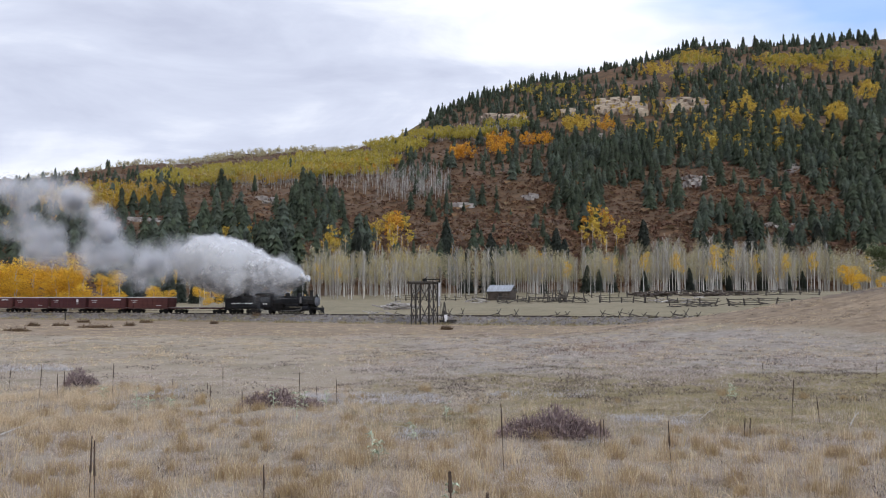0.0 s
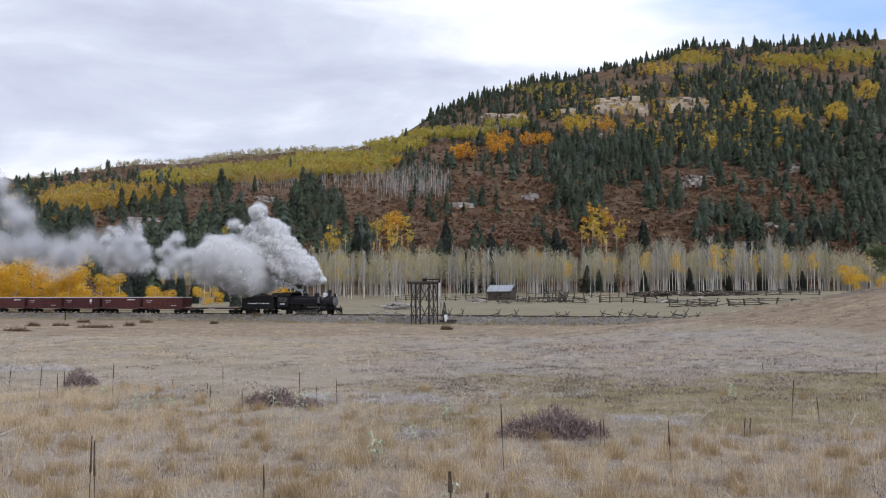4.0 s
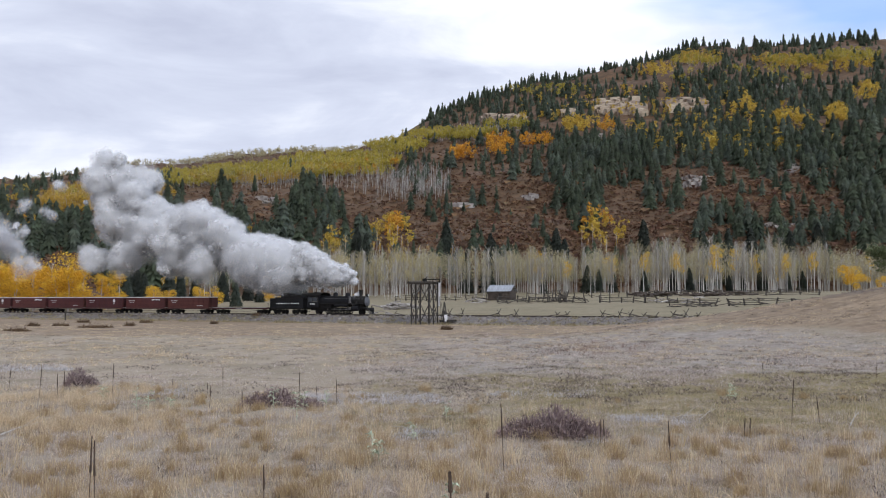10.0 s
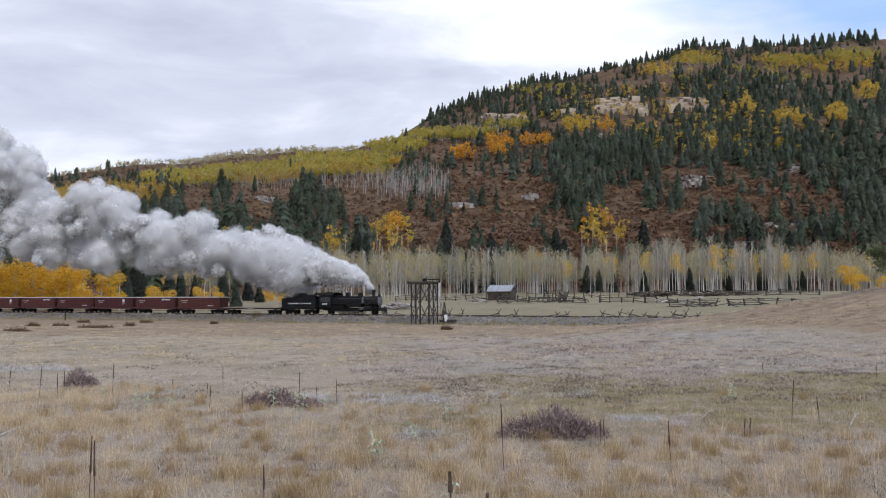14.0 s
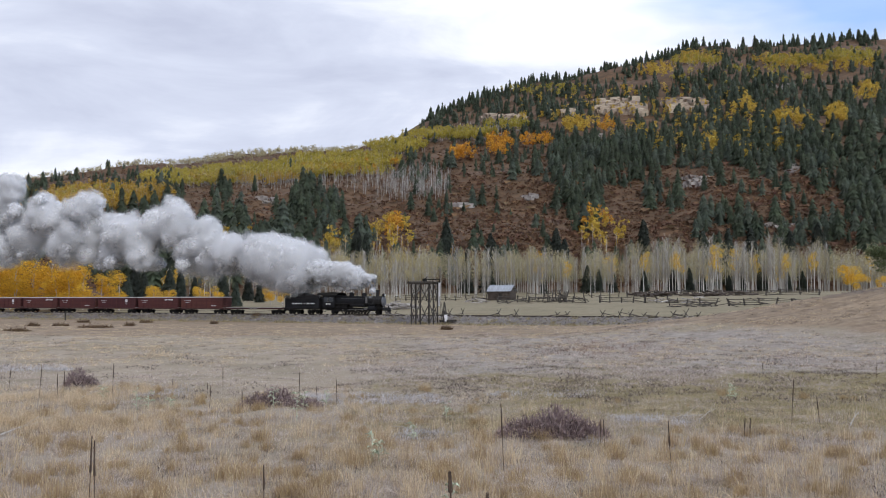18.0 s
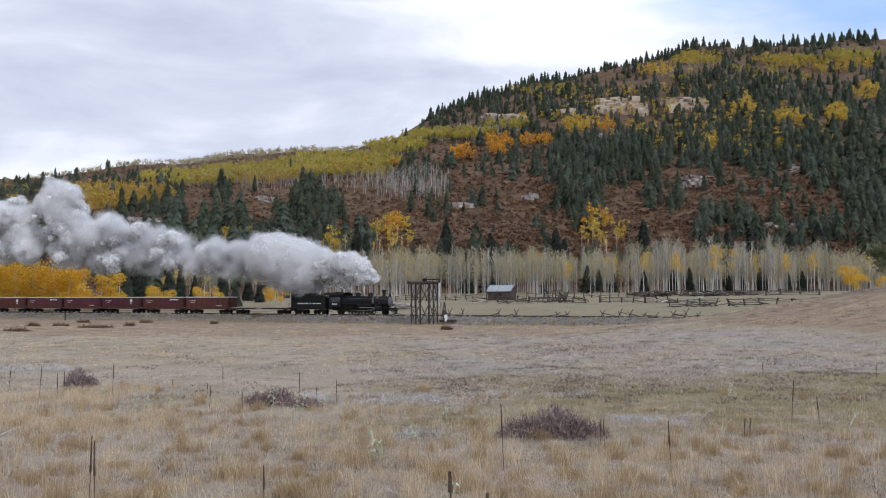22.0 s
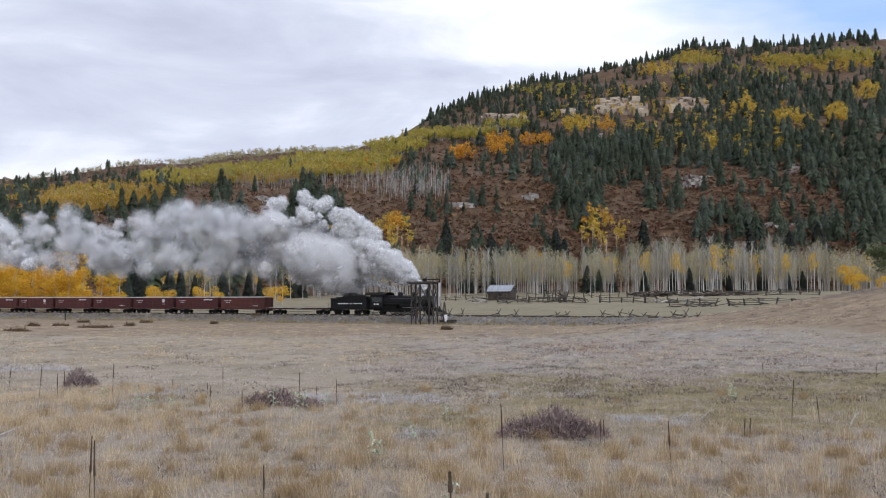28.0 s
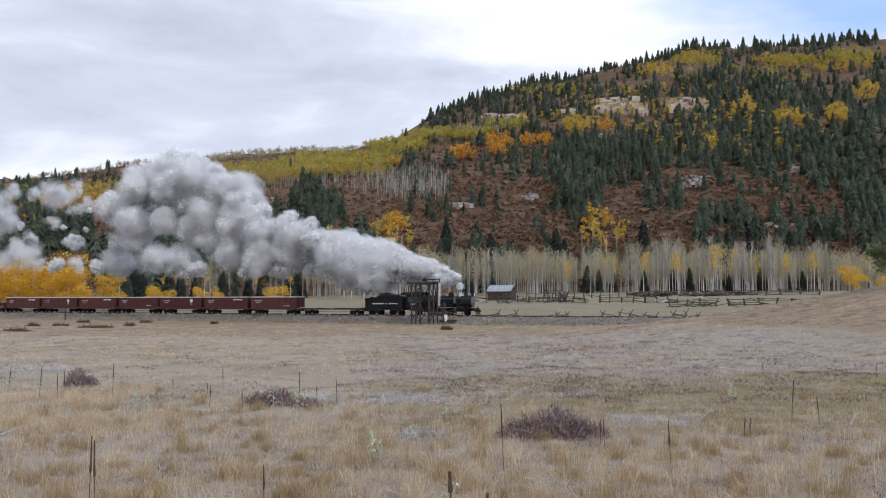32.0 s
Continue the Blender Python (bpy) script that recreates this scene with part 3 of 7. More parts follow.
def wheelset(parent, x, r, gauge=0.4675, spoked=False, name="wheelset"):
    """An axle with its two wheels, turning about y."""
    g = Geo()
    g.tube((0, -gauge - 0.2, 0), (0, gauge + 0.2, 0), 0.07 if not spoked else 0.1, n=10)
    for s in (-1, 1):
        y = s * (gauge + 0.02)
        if spoked:
            n = 24
            for (ra, rb, y0, y1) in ((r * 0.84, r, -0.065, 0.065), (0.0, r * 0.26, -0.08, 0.08)):
                vs = []
                for yy in (y0, y1):
                    for rr in (max(ra, 0.02), rb):
                        vs += [(rr * math.cos(2 * math.pi * i / n), y + yy, rr * math.sin(2 * math.pi * i / n)) for i in range(n)]
                fs = []
                for i in range(n):
                    j = (i + 1) % n
                    fs += [(i, j, n + j, n + i), (2 * n + i, 3 * n + i, 3 * n + j, 2 * n + j), (n + i, n + j, 3 * n + j, 3 * n + i), (i, 2 * n + i, 2 * n + j, j)]
                g.add(vs, fs)
            for i in range(12):
                a = 2 * math.pi * i / 12
                g.beam((0.2 * r * math.cos(a), y, 0.2 * r * math.sin(a)), (0.88 * r * math.cos(a), y, 0.88 * r * math.sin(a)), 0.06, 0.05)
            # counterweight opposite the crank
            for i in range(5):
                a = math.pi + (i - 2) * 0.22
                g.beam((0.55 * r * math.cos(a), y, 0.55 * r * math.sin(a)), (0.86 * r * math.cos(a), y, 0.86 * r * math.sin(a)), 0.1, 0.15)
            g.tube((0.28, y, 0), (0.28, y + s * 0.22, 0), 0.05, n=8)
        else:
            g.turned([(-0.05, r * 0.5), (-0.06, r), (0.03, r), (0.06, r + 0.025), (0.06, r * 0.5)], (0, y, 0), "Y", 20)
            for i in range(6):
                a = 2 * math.pi * i / 6
                g.beam((0.1 * math.cos(a), y - s * 0.05, 0.1 * math.sin(a)), (r * 0.9 * math.cos(a), y - s * 0.055, r * 0.9 * math.sin(a)), 0.05, 0.03)
    return part(name, g, M_IRON2, parent, "", pose(x, 0, r))


def truck(parent, x, r=0.33, base=1.45):
    """A four-wheel arch-bar truck."""
    g = Geo()
    for s in (-1, 1):
        y = s * 0.78
        h = base / 2
        g.beam((-h - 0.25, y, r + 0.17), (h + 0.25, y, r + 0.17), 0.05, 0.1)
        g.beam((-h, y, r + 0.15), (-0.25, y, 0.2), 0.045, 0.09).beam((h, y, r + 0.15), (0.25, y, 0.2), 0.045, 0.09)
        g.beam((-0.25, y, 0.2), (0.25, y, 0.2), 0.045, 0.09)
        for k in (-h, h):
            g.box(k - 0.13, k + 0.13, y - 0.1, y + 0.1, r - 0.13, r + 0.16, 0.03)
        g.box(-0.16, 0.16, y - 0.09, y + 0.09, 0.22, r + 0.3, 0.02)
    g.box(-0.15, 0.15, -0.85, 0.85, r + 0.08, r + 0.34, 0.03)
    g.tube((0, 0, r + 0.3), (0, 0, r + 0.5), 0.16, n=10)
    t = part("truck", g, M_IRON2, parent, "black arch-bar truck", pose(x, 0, 0))
    for k in (-base / 2, base / 2):
        wheelset(t, k, r)
    return t


def coupler(parent, x, s):
    g = Geo().box(min(x, x + s * 0.55), max(x, x + s * 0.55), -0.08, 0.08, 0.58, 0.74, 0.02)
    g.box(min(x + s * 0.4, x + s * 0.68), max(x + s * 0.4, x + s * 0.68), -0.15, 0.15, 0.5, 0.82, 0.04)
    return part("coupler", g, M_IRON2, parent)


def locomotive():
    """A heavy narrow-gauge 2-8-2. Its zero is the back of the cab."""
    ob = thing("steam_locomotive", pose(0, 0, 0), "black steam locomotive with a tall stack, working hard", "locomotive")
    # boiler along x, centre 2.12 above the rail
    zc = 2.12
    part("boiler", Geo().turned([(2.2, 0.98), (4.4, 0.98), (5.6, 0.90), (8.9, 0.84), (8.92, 0.80)], (0, 0, zc), "X", 28), M_IRON, ob)
    part("smokebox", Geo().turned([(8.9, 0.87), (10.75, 0.87), (10.85, 0.84)], (0, 0, zc), "X", 28), M_IRON2, ob, "sooty black smokebox")
    part("smokebox_front", Geo().turned([(10.84, 0.84), (10.9, 0.82), (10.95, 0.6), (11.03, 0.5), (11.06, 0.12)], (0, 0, zc), "X", 24), M_SILVER, ob, "graphite grey smokebox front")
    part("firebox", Geo().box(2.0, 4.6, -0.95, 0.95, 0.95, 2.4, 0.08), M_IRON2, ob)
    for x in (4.4, 5.6, 6.5, 7.7, 8.85):
        r = float(np.interp(x, (4.4, 5.6, 8.9), (0.98, 0.90, 0.84))) + 0.018
        part("boiler_band", Geo().turned([(x - 0.035, r - 0.01), (x - 0.03, r), (x + 0.03, r), (x + 0.035, r - 0.01)], (0, 0, zc), "X", 28), M_IRON, ob)
    part("smokestack", Geo().turned([(2.7, 0.42), (2.95, 0.33), (3.1, 0.25), (3.8, 0.28), (3.86, 0.36), (4.0, 0.37), (4.02, 0.30), (3.7, 0.24)], (9.7, 0, 0), "Z", 20), M_IRON2, ob, "sooty cap smokestack")
    for x, top, rr, nm in ((4.85, 3.62, 0.40, "steam_dome"), (7.2, 3.58, 0.42, "sand_dome")):
        part(nm, Geo().turned([(2.75, rr + 0.16), (2.95, rr + 0.02), (3.0, rr), (top - 0.25, rr), (top - 0.1, rr * 0.85), (top, rr * 0.4)], (x, 0, 0), "Z", 20), M_IRON, ob)
    for x in (5.6, 5.85):
        part("safety_valve", Geo().tube((x, 0.1, 3.0), (x, 0.1, 3.5), 0.07, 0.05, 8), M_STEEL, ob)
    bell = part("bell_frame", Geo().beam((8.35, -0.3, 2.85), (8.35, -0.3, 3.4), 0.05, 0.05).beam((8.35, 0.3, 2.85), (8.35, 0.3, 3.4), 0.05, 0.05).beam((8.35, -0.3, 3.38), (8.35, 0.3, 3.38), 0.05, 0.05), M_IRON2, ob)
    part("bell", Geo().turned([(3.02, 0.22), (3.06, 0.2), (3.2, 0.13), (3.34, 0.1), (3.36, 0.03)], (8.35, 0, 0), "Z", 14), M_BRASS, bell, "brass bell")
    lamp = part("headlight", Geo().tube((10.7, 0, 3.15), (11.1, 0, 3.15), 0.24, n=16).box(10.7, 10.95, -0.2, 0.2, 2.8, 3.0), M_IRON, ob)
    part("lens", Geo().turned([(11.1, 0.21), (11.12, 0.19), (11.125, 0.02)], (0, 0, 3.15), "X", 16), M_LENS, lamp, "round glass headlight lens")
    part("number_board", Geo().box(10.72, 10.9, -0.42, -0.25, 3.05, 3.25, 0.01), M_IRON, ob)
    # cab
    cab = part("cab", Geo().box(0.0, 2.3, -1.36, -1.31, 1.15, 2.05).box(0.0, 0.25, -1.36, -1.31, 2.05, 3.15).box(1.05, 1.2, -1.36, -1.31, 2.05, 3.15)
               .box(2.05, 2.3, -1.36, -1.31, 2.05, 3.15).box(0.0, 2.3, -1.36, -1.31, 2.82, 3.15)
               .box(0.0, 2.3, 1.31, 1.36, 1.15, 2.05).box(0.0, 0.25, 1.31, 1.36, 2.05, 3.15).box(1.05, 1.2, 1.31, 1.36, 2.05, 3.15)
               .box(2.05, 2.3, 1.31, 1.36, 2.05, 3.15).box(0.0, 2.3, 1.31, 1.36, 2.82, 3.15)
               .box(2.25, 2.32, -1.33, 1.33, 1.2, 3.2).box(-0.1, 2.2, -1.3, 1.3, 1.12, 1.2), M_IRON, ob, "black steel cab with side windows")
    g = Geo()
    n = 10
    pts = [(1.55 * math.sin(a), 3.05 + 0.52 * math.cos(a) ** 0.8) for a in np.linspace(-1.5, 1.5, n)]
    vs = [(x, y, z + dz) for dz in (0, 0.05) for x in (-1.0, 2.9) for y, z in pts]
    fs = []
    for i in range(n - 1):
        fs += [(i, i + 1, n + i + 1, n + i), (2 * n + i, 3 * n + i, 3 * n + i + 1, 2 * n + i + 1), (i, 2 * n + i, 2 * n + i + 1, i + 1), (n + i, n + i + 1, 3 * n + i + 1, 3 * n + i)]
    fs += [(0, n, 3 * n, 2 * n), (n - 1, 3 * n - 1, 4 * n - 1, 2 * n - 1)]
    part("cab_roof", g.add(vs, fs), M_IRON2, cab, "rounded sheet-metal cab roof")
    part("roof_hatch", Geo().box(0.7, 1.6, -0.4, 0.4, 3.55, 3.68), M_IRON2, cab)
    for x0, x1 in ((0.28, 1.03), (1.22, 2.03)):
        part("window_pane", Geo().box(x0, x1, -1.345, -1.325, 2.07, 2.8, 0.003), M_GLASS, cab, "dark cab window")
    bars("number_bars", cab, M_WHITE, 0.62, 1.62, -1.365, 1.55, 1.82, 3, "white cab-side numerals worn to plain bars")
    # running boards, tanks, pumps and pipes
    for s in (-1, 1):
        part("running_board", Geo().box(2.3, 10.6, min(s * 0.9, s * 1.3), max(s * 0.9, s * 1.3), 1.72, 1.78).box(2.3, 10.6, min(s * 1.27, s * 1.31), max(s * 1.27, s * 1.31), 1.66, 1.8), M_IRON2, ob)
        part("air_reservoir", Geo().tube((5.3, s * 1.08, 1.45), (7.9, s * 1.08, 1.45), 0.24, n=16), M_IRON, ob)
        part("handrail", Geo().tube((3.4, s * 1.02, 2.62), (10.6, s * 0.95, 2.52), 0.022, n=6), M_STEEL, ob)
        part("cylinder", Geo().tube((8.75, s * 1.12, 0.98), (9.95, s * 1.12, 0.98), 0.42, n=20).tube((8.9, s * 1.0, 1.55), (9.8, s * 1.0, 1.55), 0.24, n=16).tube((8.68, s * 1.12, 0.98), (8.76, s * 1.12, 0.98), 0.3, n=16), M_IRON, ob, "black piston cylinder and valve chest")
        part("steam_pipe", Geo().tube((9.5, s * 0.6, 2.5), (9.35, s * 1.0, 1.65), 0.17, n=12), M_IRON2, ob)
        part("guide_bar", Geo().box(7.4, 8.75, s * 1.12 - 0.06, s * 1.12 + 0.06, 1.16, 1.22).box(7.4, 8.75, s * 1.12 - 0.06, s * 1.12 + 0.06, 0.74, 0.8), M_STEEL, ob)
        part("step", Geo().box(0.1, 0.6, min(s * 1.1, s * 1.35), max(s * 1.1, s * 1.35), 0.4, 0.46).beam((0.12, s * 1.3, 0.42), (0.12, s * 1.3, 1.15), 0.04, 0.04).beam((0.58, s * 1.3, 0.42), (0.58, s * 1.3, 1.15), 0.04, 0.04), M_IRON2, ob)
    part("air_pump", Geo().tube((8.2, -1.05, 1.85), (8.2, -1.05, 2.35), 0.19, n=14).tube((8.2, -1.05, 2.42), (8.2, -1.05, 2.9), 0.17, n=14).tube((8.2, -1.05, 2.3), (8.2, -1.05, 2.45), 0.08, n=8), M_STEEL, ob, "grey steam-driven air pump")
    part("frame", Geo().box(0.3, 10.9, -0.62, -0.5, 0.62, 1.12).box(0.3, 10.9, 0.5, 0.62, 0.62, 1.12).box(8.8, 10.4, -0.6, 0.6, 0.8, 1.6), M_IRON2, ob)
    part("pilot_deck", Geo().box(10.3, 11.4, -1.1, 1.1, 0.95, 1.05).box(11.3, 11.5, -1.2, 1.2, 0.7, 1.1), M_IRON2, ob)
    for i in range(9):
        y = -0.96 + i * 0.24
        part("pilot_bar", Geo().beam((11.45, y, 0.72), (12.1 - abs(y) * 0.35, y * 0.82, 0.14), 0.07, 0.06), M_IRON, ob)
    part("pilot_foot", Geo().beam((11.8, -0.85, 0.14), (12.12, 0, 0.14), 0.1, 0.08).beam((12.12, 0, 0.14), (11.8, 0.85, 0.14), 0.1, 0.08), M_IRON, ob)
    coupler(ob, 11.5, 1)
    for y in (-0.75, 0.75):
        part("flag_lamp", Geo().tube((11.35, y, 1.1), (11.35, y, 1.36), 0.08, n=10).tube((11.35, y, 1.36), (11.35, y, 1.44), 0.08, 0.03, 10), M_IRON2, ob)
    part("ash_pan", Geo().box(2.2, 4.5, -0.7, 0.7, 0.45, 0.95), M_IRON2, ob)
    # wheels
    for x in (3.75, 4.97, 6.19, 7.41):
        wheelset(ob, x, 0.56, spoked=True, name="driving_wheels")
    wheelset(ob, 9.95, 0.36, name="leading_wheels")
    wheelset(ob, 1.6, 0.36, name="trailing_wheels")
    for s in (-1, 1):
        part("coupling_rod", Geo().box(-1.9, 1.9, -0.03, 0.03, -0.055, 0.055, 0.015).tube((-1.83, -0.05, 0), (-1.83, 0.05, 0), 0.11, n=12).tube((1.83, -0.05, 0), (1.83, 0.05, 0), 0.11, n=12)
             .tube((-0.61, -0.05, 0), (-0.61, 0.05, 0), 0.11, n=12).tube((0.61, -0.05, 0), (0.61, 0.05, 0), 0.11, n=12), M_STEEL, ob, "steel coupling rod", pose(5.58 + 0.28, s * 0.66, 0.56))
        part("main_rod", Geo().beam((0, 0, 0), (2.0, 0, 0), 0.11, 0.05).tube((0, -0.05, 0), (0, 0.05, 0), 0.13, n=12), M_STEEL, ob, "steel main rod", pose(6.19 + 0.28, s * 0.76, 0.56))
        part("crosshead", Geo().box(-0.2, 0.2, -0.08, 0.08, -0.16, 0.18, 0.03).tube((0.2, 0, 0.02), (0.9, 0, 0.02), 0.04, n=8), M_STEEL, ob, "", pose(8.2, s * 1.0, 0.96))
    return ob


def tender():
    ob = thing("coal_tender", pose(0, 0, 0), "black coal tender with white lettering, heaped with coal", "tender")
    x0, x1 = -7.55, -0.75
    part("tank", Geo().box(x0, x1, -1.35, 1.35, 1.02, 2.62, 0.05), M_IRON, ob, "black riveted water tank")
    part("coal_bunker", Geo().box(-5.2, x1, -1.35, -1.29, 2.6, 2.95).box(-5.2, x1, 1.29, 1.35, 2.6, 2.95).box(-5.25, -5.19, -1.35, 1.35, 2.6, 3.1), M_IRON, ob)
    part("tank_rim", Geo().box(x0 - 0.02, x1 + 0.02, -1.38, -1.34, 2.58, 2.66).box(x0 - 0.02, x1 + 0.02, 1.34, 1.38, 2.58, 2.66).box(x0 - 0.02, x0 + 0.03, -1.38, 1.38, 2.58, 2.66), M_IRON2, ob)
    g = Geo()
    rng = random.Random(5)
    nx, ny = 22, 10
    vs = []
    for i in range(nx + 1):
        for j in range(ny + 1):
            u, v = i / nx, j / ny
            z = 2.65 + 0.62 * math.sin(math.pi * min(1, max(0, u))) ** 0.6 * math.sin(math.pi * v) ** 0.7 + rng.uniform(-0.1, 0.1)
            vs.append((-5.15 + 4.35 * u, -1.27 + 2.54 * v, z))
    g.add(vs, [(i * (ny + 1) + j, (i + 1) * (ny + 1) + j, (i + 1) * (ny + 1) + j + 1, i * (ny + 1) + j + 1) for i in range(nx) for j in range(ny)])
    part("coal_heap", mesh_of("coal_heap", g, M_COAL, False), M_COAL, ob, "heaped black coal")
    part("coal_boards", Geo().box(-5.2, -3.9, -0.95, 0.95, 2.64, 3.5, 0.04).box(-5.26, -3.84, -1.0, 1.0, 3.46, 3.52, 0.02).box(-3.9, -1.2, -1.34, -1.28, 2.9, 3.1), M_IRON2, ob, "sooty black bunker box")
    part("water_hatch", Geo().box(-7.1, -6.2, -0.45, 0.45, 2.6, 2.85), M_IRON2, ob)
    part("frame", Geo().box(x0 - 0.2, x1 + 0.1, -1.28, -1.1, 0.78, 1.03).box(x0 - 0.2, x1 + 0.1, 1.1, 1.28, 0.78, 1.03).box(x0 - 0.2, x0, -1.28, 1.28, 0.7, 1.03).box(x1, x1 + 0.1, -1.2, 1.2, 0.75, 1.03), M_IRON2, ob)
    bars("lettering", ob, M_WHITE, -6.2, -4.05, -1.352, 1.66, 1.90, 7, "white road name as plain bars")
    bars("lettering", ob, M_WHITE, -3.75, -3.45, -1.352, 1.66, 1.88, 1, "white road name as plain bars")
    bars("lettering", ob, M_WHITE, -3.15, -1.55, -1.352, 1.66, 1.90, 6, "white road name as plain bars")
    for y in (-1.3, 1.3):
        part("grab_iron", Geo().tube((x0 + 0.1, y * 1.06, 1.2), (x0 + 0.1, y * 1.06, 2.3), 0.018, n=6), M_STEEL, ob)
    truck(ob, -6.1, 0.38, 1.6)
    truck(ob, -2.3, 0.38, 1.6)
    coupler(ob, x0 - 0.2, -1)
    return ob


def gondola(letter):
    """A high-sided wooden gondola; its zero is its middle."""
    ob = thing("gondola_car", pose(0, 0, 0), "dark red high-sided wooden gondola with frosted rim", "gondola", "gondolas of the train")
    h = 4.78
    part("floor", Geo().box(-h, h, -1.12, 1.12, 0.92, 1.0), M_DECK, ob)
    for s in (-1, 1):
        part("side_wall", Geo().box(-h, h, min(s * 1.12, s * 1.19), max(s * 1.12, s * 1.19), 0.95, 2.82), M_RED, ob)
        part("rim", Geo().box(-h - 0.02, h + 0.02, min(s * 1.08, s * 1.25), max(s * 1.08, s * 1.26), 2.805, 2.96), M_RIM, ob, "frosted pale top rim")
        part("side_sill", Geo().box(-h - 0.1, h + 0.1, min(s * 1.05, s * 1.24), max(s * 1.05, s * 1.24), 0.72, 0.95), M_RED2, ob)
        for i in range(9):
            x = -h + 0.12 + i * (2 * h - 0.24) / 8
            part("stake", Geo().box(x - 0.055, x + 0.055, min(s * 1.19, s * 1.25), max(s * 1.19, s * 1.25), 0.9, 2.8), M_RED, ob)
    for s in (-1, 1):
        part("end_wall", Geo().box(min(s * h, s * (h - 0.07)), max(s * h, s * (h - 0.07)), -1.12, 1.12, 1.0, 2.82), M_RED, ob)
        part("end_rim", Geo().box(min(s * (h + 0.02), s * (h - 0.1)), max(s * (h + 0.02), s * (h - 0.1)), -1.1, 1.1, 2.815, 2.885), M_RIM, ob)
        part("end_beam", Geo().box(min(s * h, s * (h + 0.16)), max(s * h, s * (h + 0.16)), -1.2, 1.2, 0.68, 0.95), M_RED2, ob)
        part("brake_ladder", Geo().beam((s * (h + 0.06), -0.95, 1.0), (s * (h + 0.06), -0.95, 2.8), 0.03, 0.03).beam((s * (h + 0.06), -0.6, 1.0), (s * (h + 0.06), -0.6, 2.8), 0.03, 0.03)
             .beam((s * (h + 0.06), -0.95, 1.5), (s * (h + 0.06), -0.6, 1.5), 0.03, 0.03).beam((s * (h + 0.06), -0.95, 2.0), (s * (h + 0.06), -0.6, 2.0), 0.03, 0.03).beam((s * (h + 0.06), -0.95, 2.5), (s * (h + 0.06), -0.6, 2.5), 0.03, 0.03), M_IRON2, ob)
        coupler(ob, s * h, s)
        truck(ob, s * 3.35)
    part("truss_rod", Geo().tube((-h, -0.8, 0.75), (-1.6, -0.8, 0.42), 0.025, n=6).tube((-1.6, -0.8, 0.42), (1.6, -0.8, 0.42), 0.025, n=6).tube((1.6, -0.8, 0.42), (h, -0.8, 0.75), 0.025, n=6), M_IRON2, ob)
    part("coal_load", Geo().box(-h + 0.08, h - 0.08, -1.1, 1.1, 1.0, 1.5, 0.15), M_COAL, ob, "low load of dark ballast")
    y = -1.253
    bars("lettering", ob, M_WHITE, -4.0, -2.4, y, 2.2, 2.32, 5, "white car lettering as plain bars")
    bars("lettering", ob, M_WHITE, -3.7, -2.7, y, 1.9, 2.02, 3, "white car lettering as plain bars")
    if letter == 0:
        bars("lettering", ob, M_WHITE, 1.7, 3.7, y, 2.3, 2.58, 6, "white script road name as plain bars", 0.12)
    elif letter == 1:
        part("emblem", Geo().tube((2.6, y - 0.012, 2.25), (2.6, y, 2.25), 0.34, n=18), M_RIM, ob, "faded round emblem, plain")
        bars("lettering", ob, M_WHITE, 2.3, 2.9, y, 1.55, 1.75, 2, "white car lettering as plain bars")
    else:
        bars("lettering", ob, M_WHITE, 2.1, 3.4, y, 1.3, 1.42, 4, "white car lettering as plain bars")
    return ob


def flatcar(low=False):
    ob = thing("gondola_car" if low else "flatcar", pose(0, 0, 0), "dark red low-sided car" if low else "dark red flatcar with bare grey plank deck and stacked boards", "gondola" if low else "flatcar")
    h = 5.95
    part("deck", Geo().box(-h, h, -1.2, 1.2, 1.02, 1.1), M_DECK, ob, "grey plank deck")
    for s in (-1, 1):
        part("side_sill", Geo().box(-h, h, min(s * 1.08, s * 1.24), max(s * 1.08, s * 1.24), 0.76, 1.04), M_RED2, ob)
        part("end_beam", Geo().box(min(s * h, s * (h + 0.15)), max(s * h, s * (h + 0.15)), -1.24, 1.24, 0.74, 1.1), M_RED2, ob)
        coupler(ob, s * h, s)
        truck(ob, s * 4.4)
        for i in range(8):
            x = -h + 0.5 + i * (2 * h - 1.0) / 7
            part("stake_pocket", Geo().box(x - 0.06, x + 0.06, min(s * 1.24, s * 1.3), max(s * 1.24, s * 1.3), 0.82, 1.0), M_IRON2, ob)
        if low:
            part("side_wall", Geo().box(-h, h, min(s * 1.14, s * 1.2), max(s * 1.14, s * 1.2), 1.1, 1.9), M_RED, ob)
            part("end_wall", Geo().box(min(s * h, s * (h - 0.06)), max(s * h, s * (h - 0.06)), -1.14, 1.14, 1.1, 1.9), M_RED, ob)
    part("truss_rod", Geo().tube((-h, -0.8, 0.78), (-1.8, -0.8, 0.42), 0.025, n=6).tube((-1.8, -0.8, 0.42), (1.8, -0.8, 0.42), 0.025, n=6).tube((1.8, -0.8, 0.42), (h, -0.8, 0.78), 0.025, n=6), M_IRON2, ob)
    if not low:
        bars("lettering", ob, M_WHITE, -0.9, 0.9, -1.242, 0.84, 0.95, 5, "white car lettering as plain bars")
        part("brake_wheel", Geo().tube((5.7, -0.5, 1.1), (5.7, -0.5, 1.75), 0.02, n=6).turned([(1.73, 0.2), (1.76, 0.2)], (5.7, -0.5, 0), "Z", 14), M_IRON2, ob)
    return ob


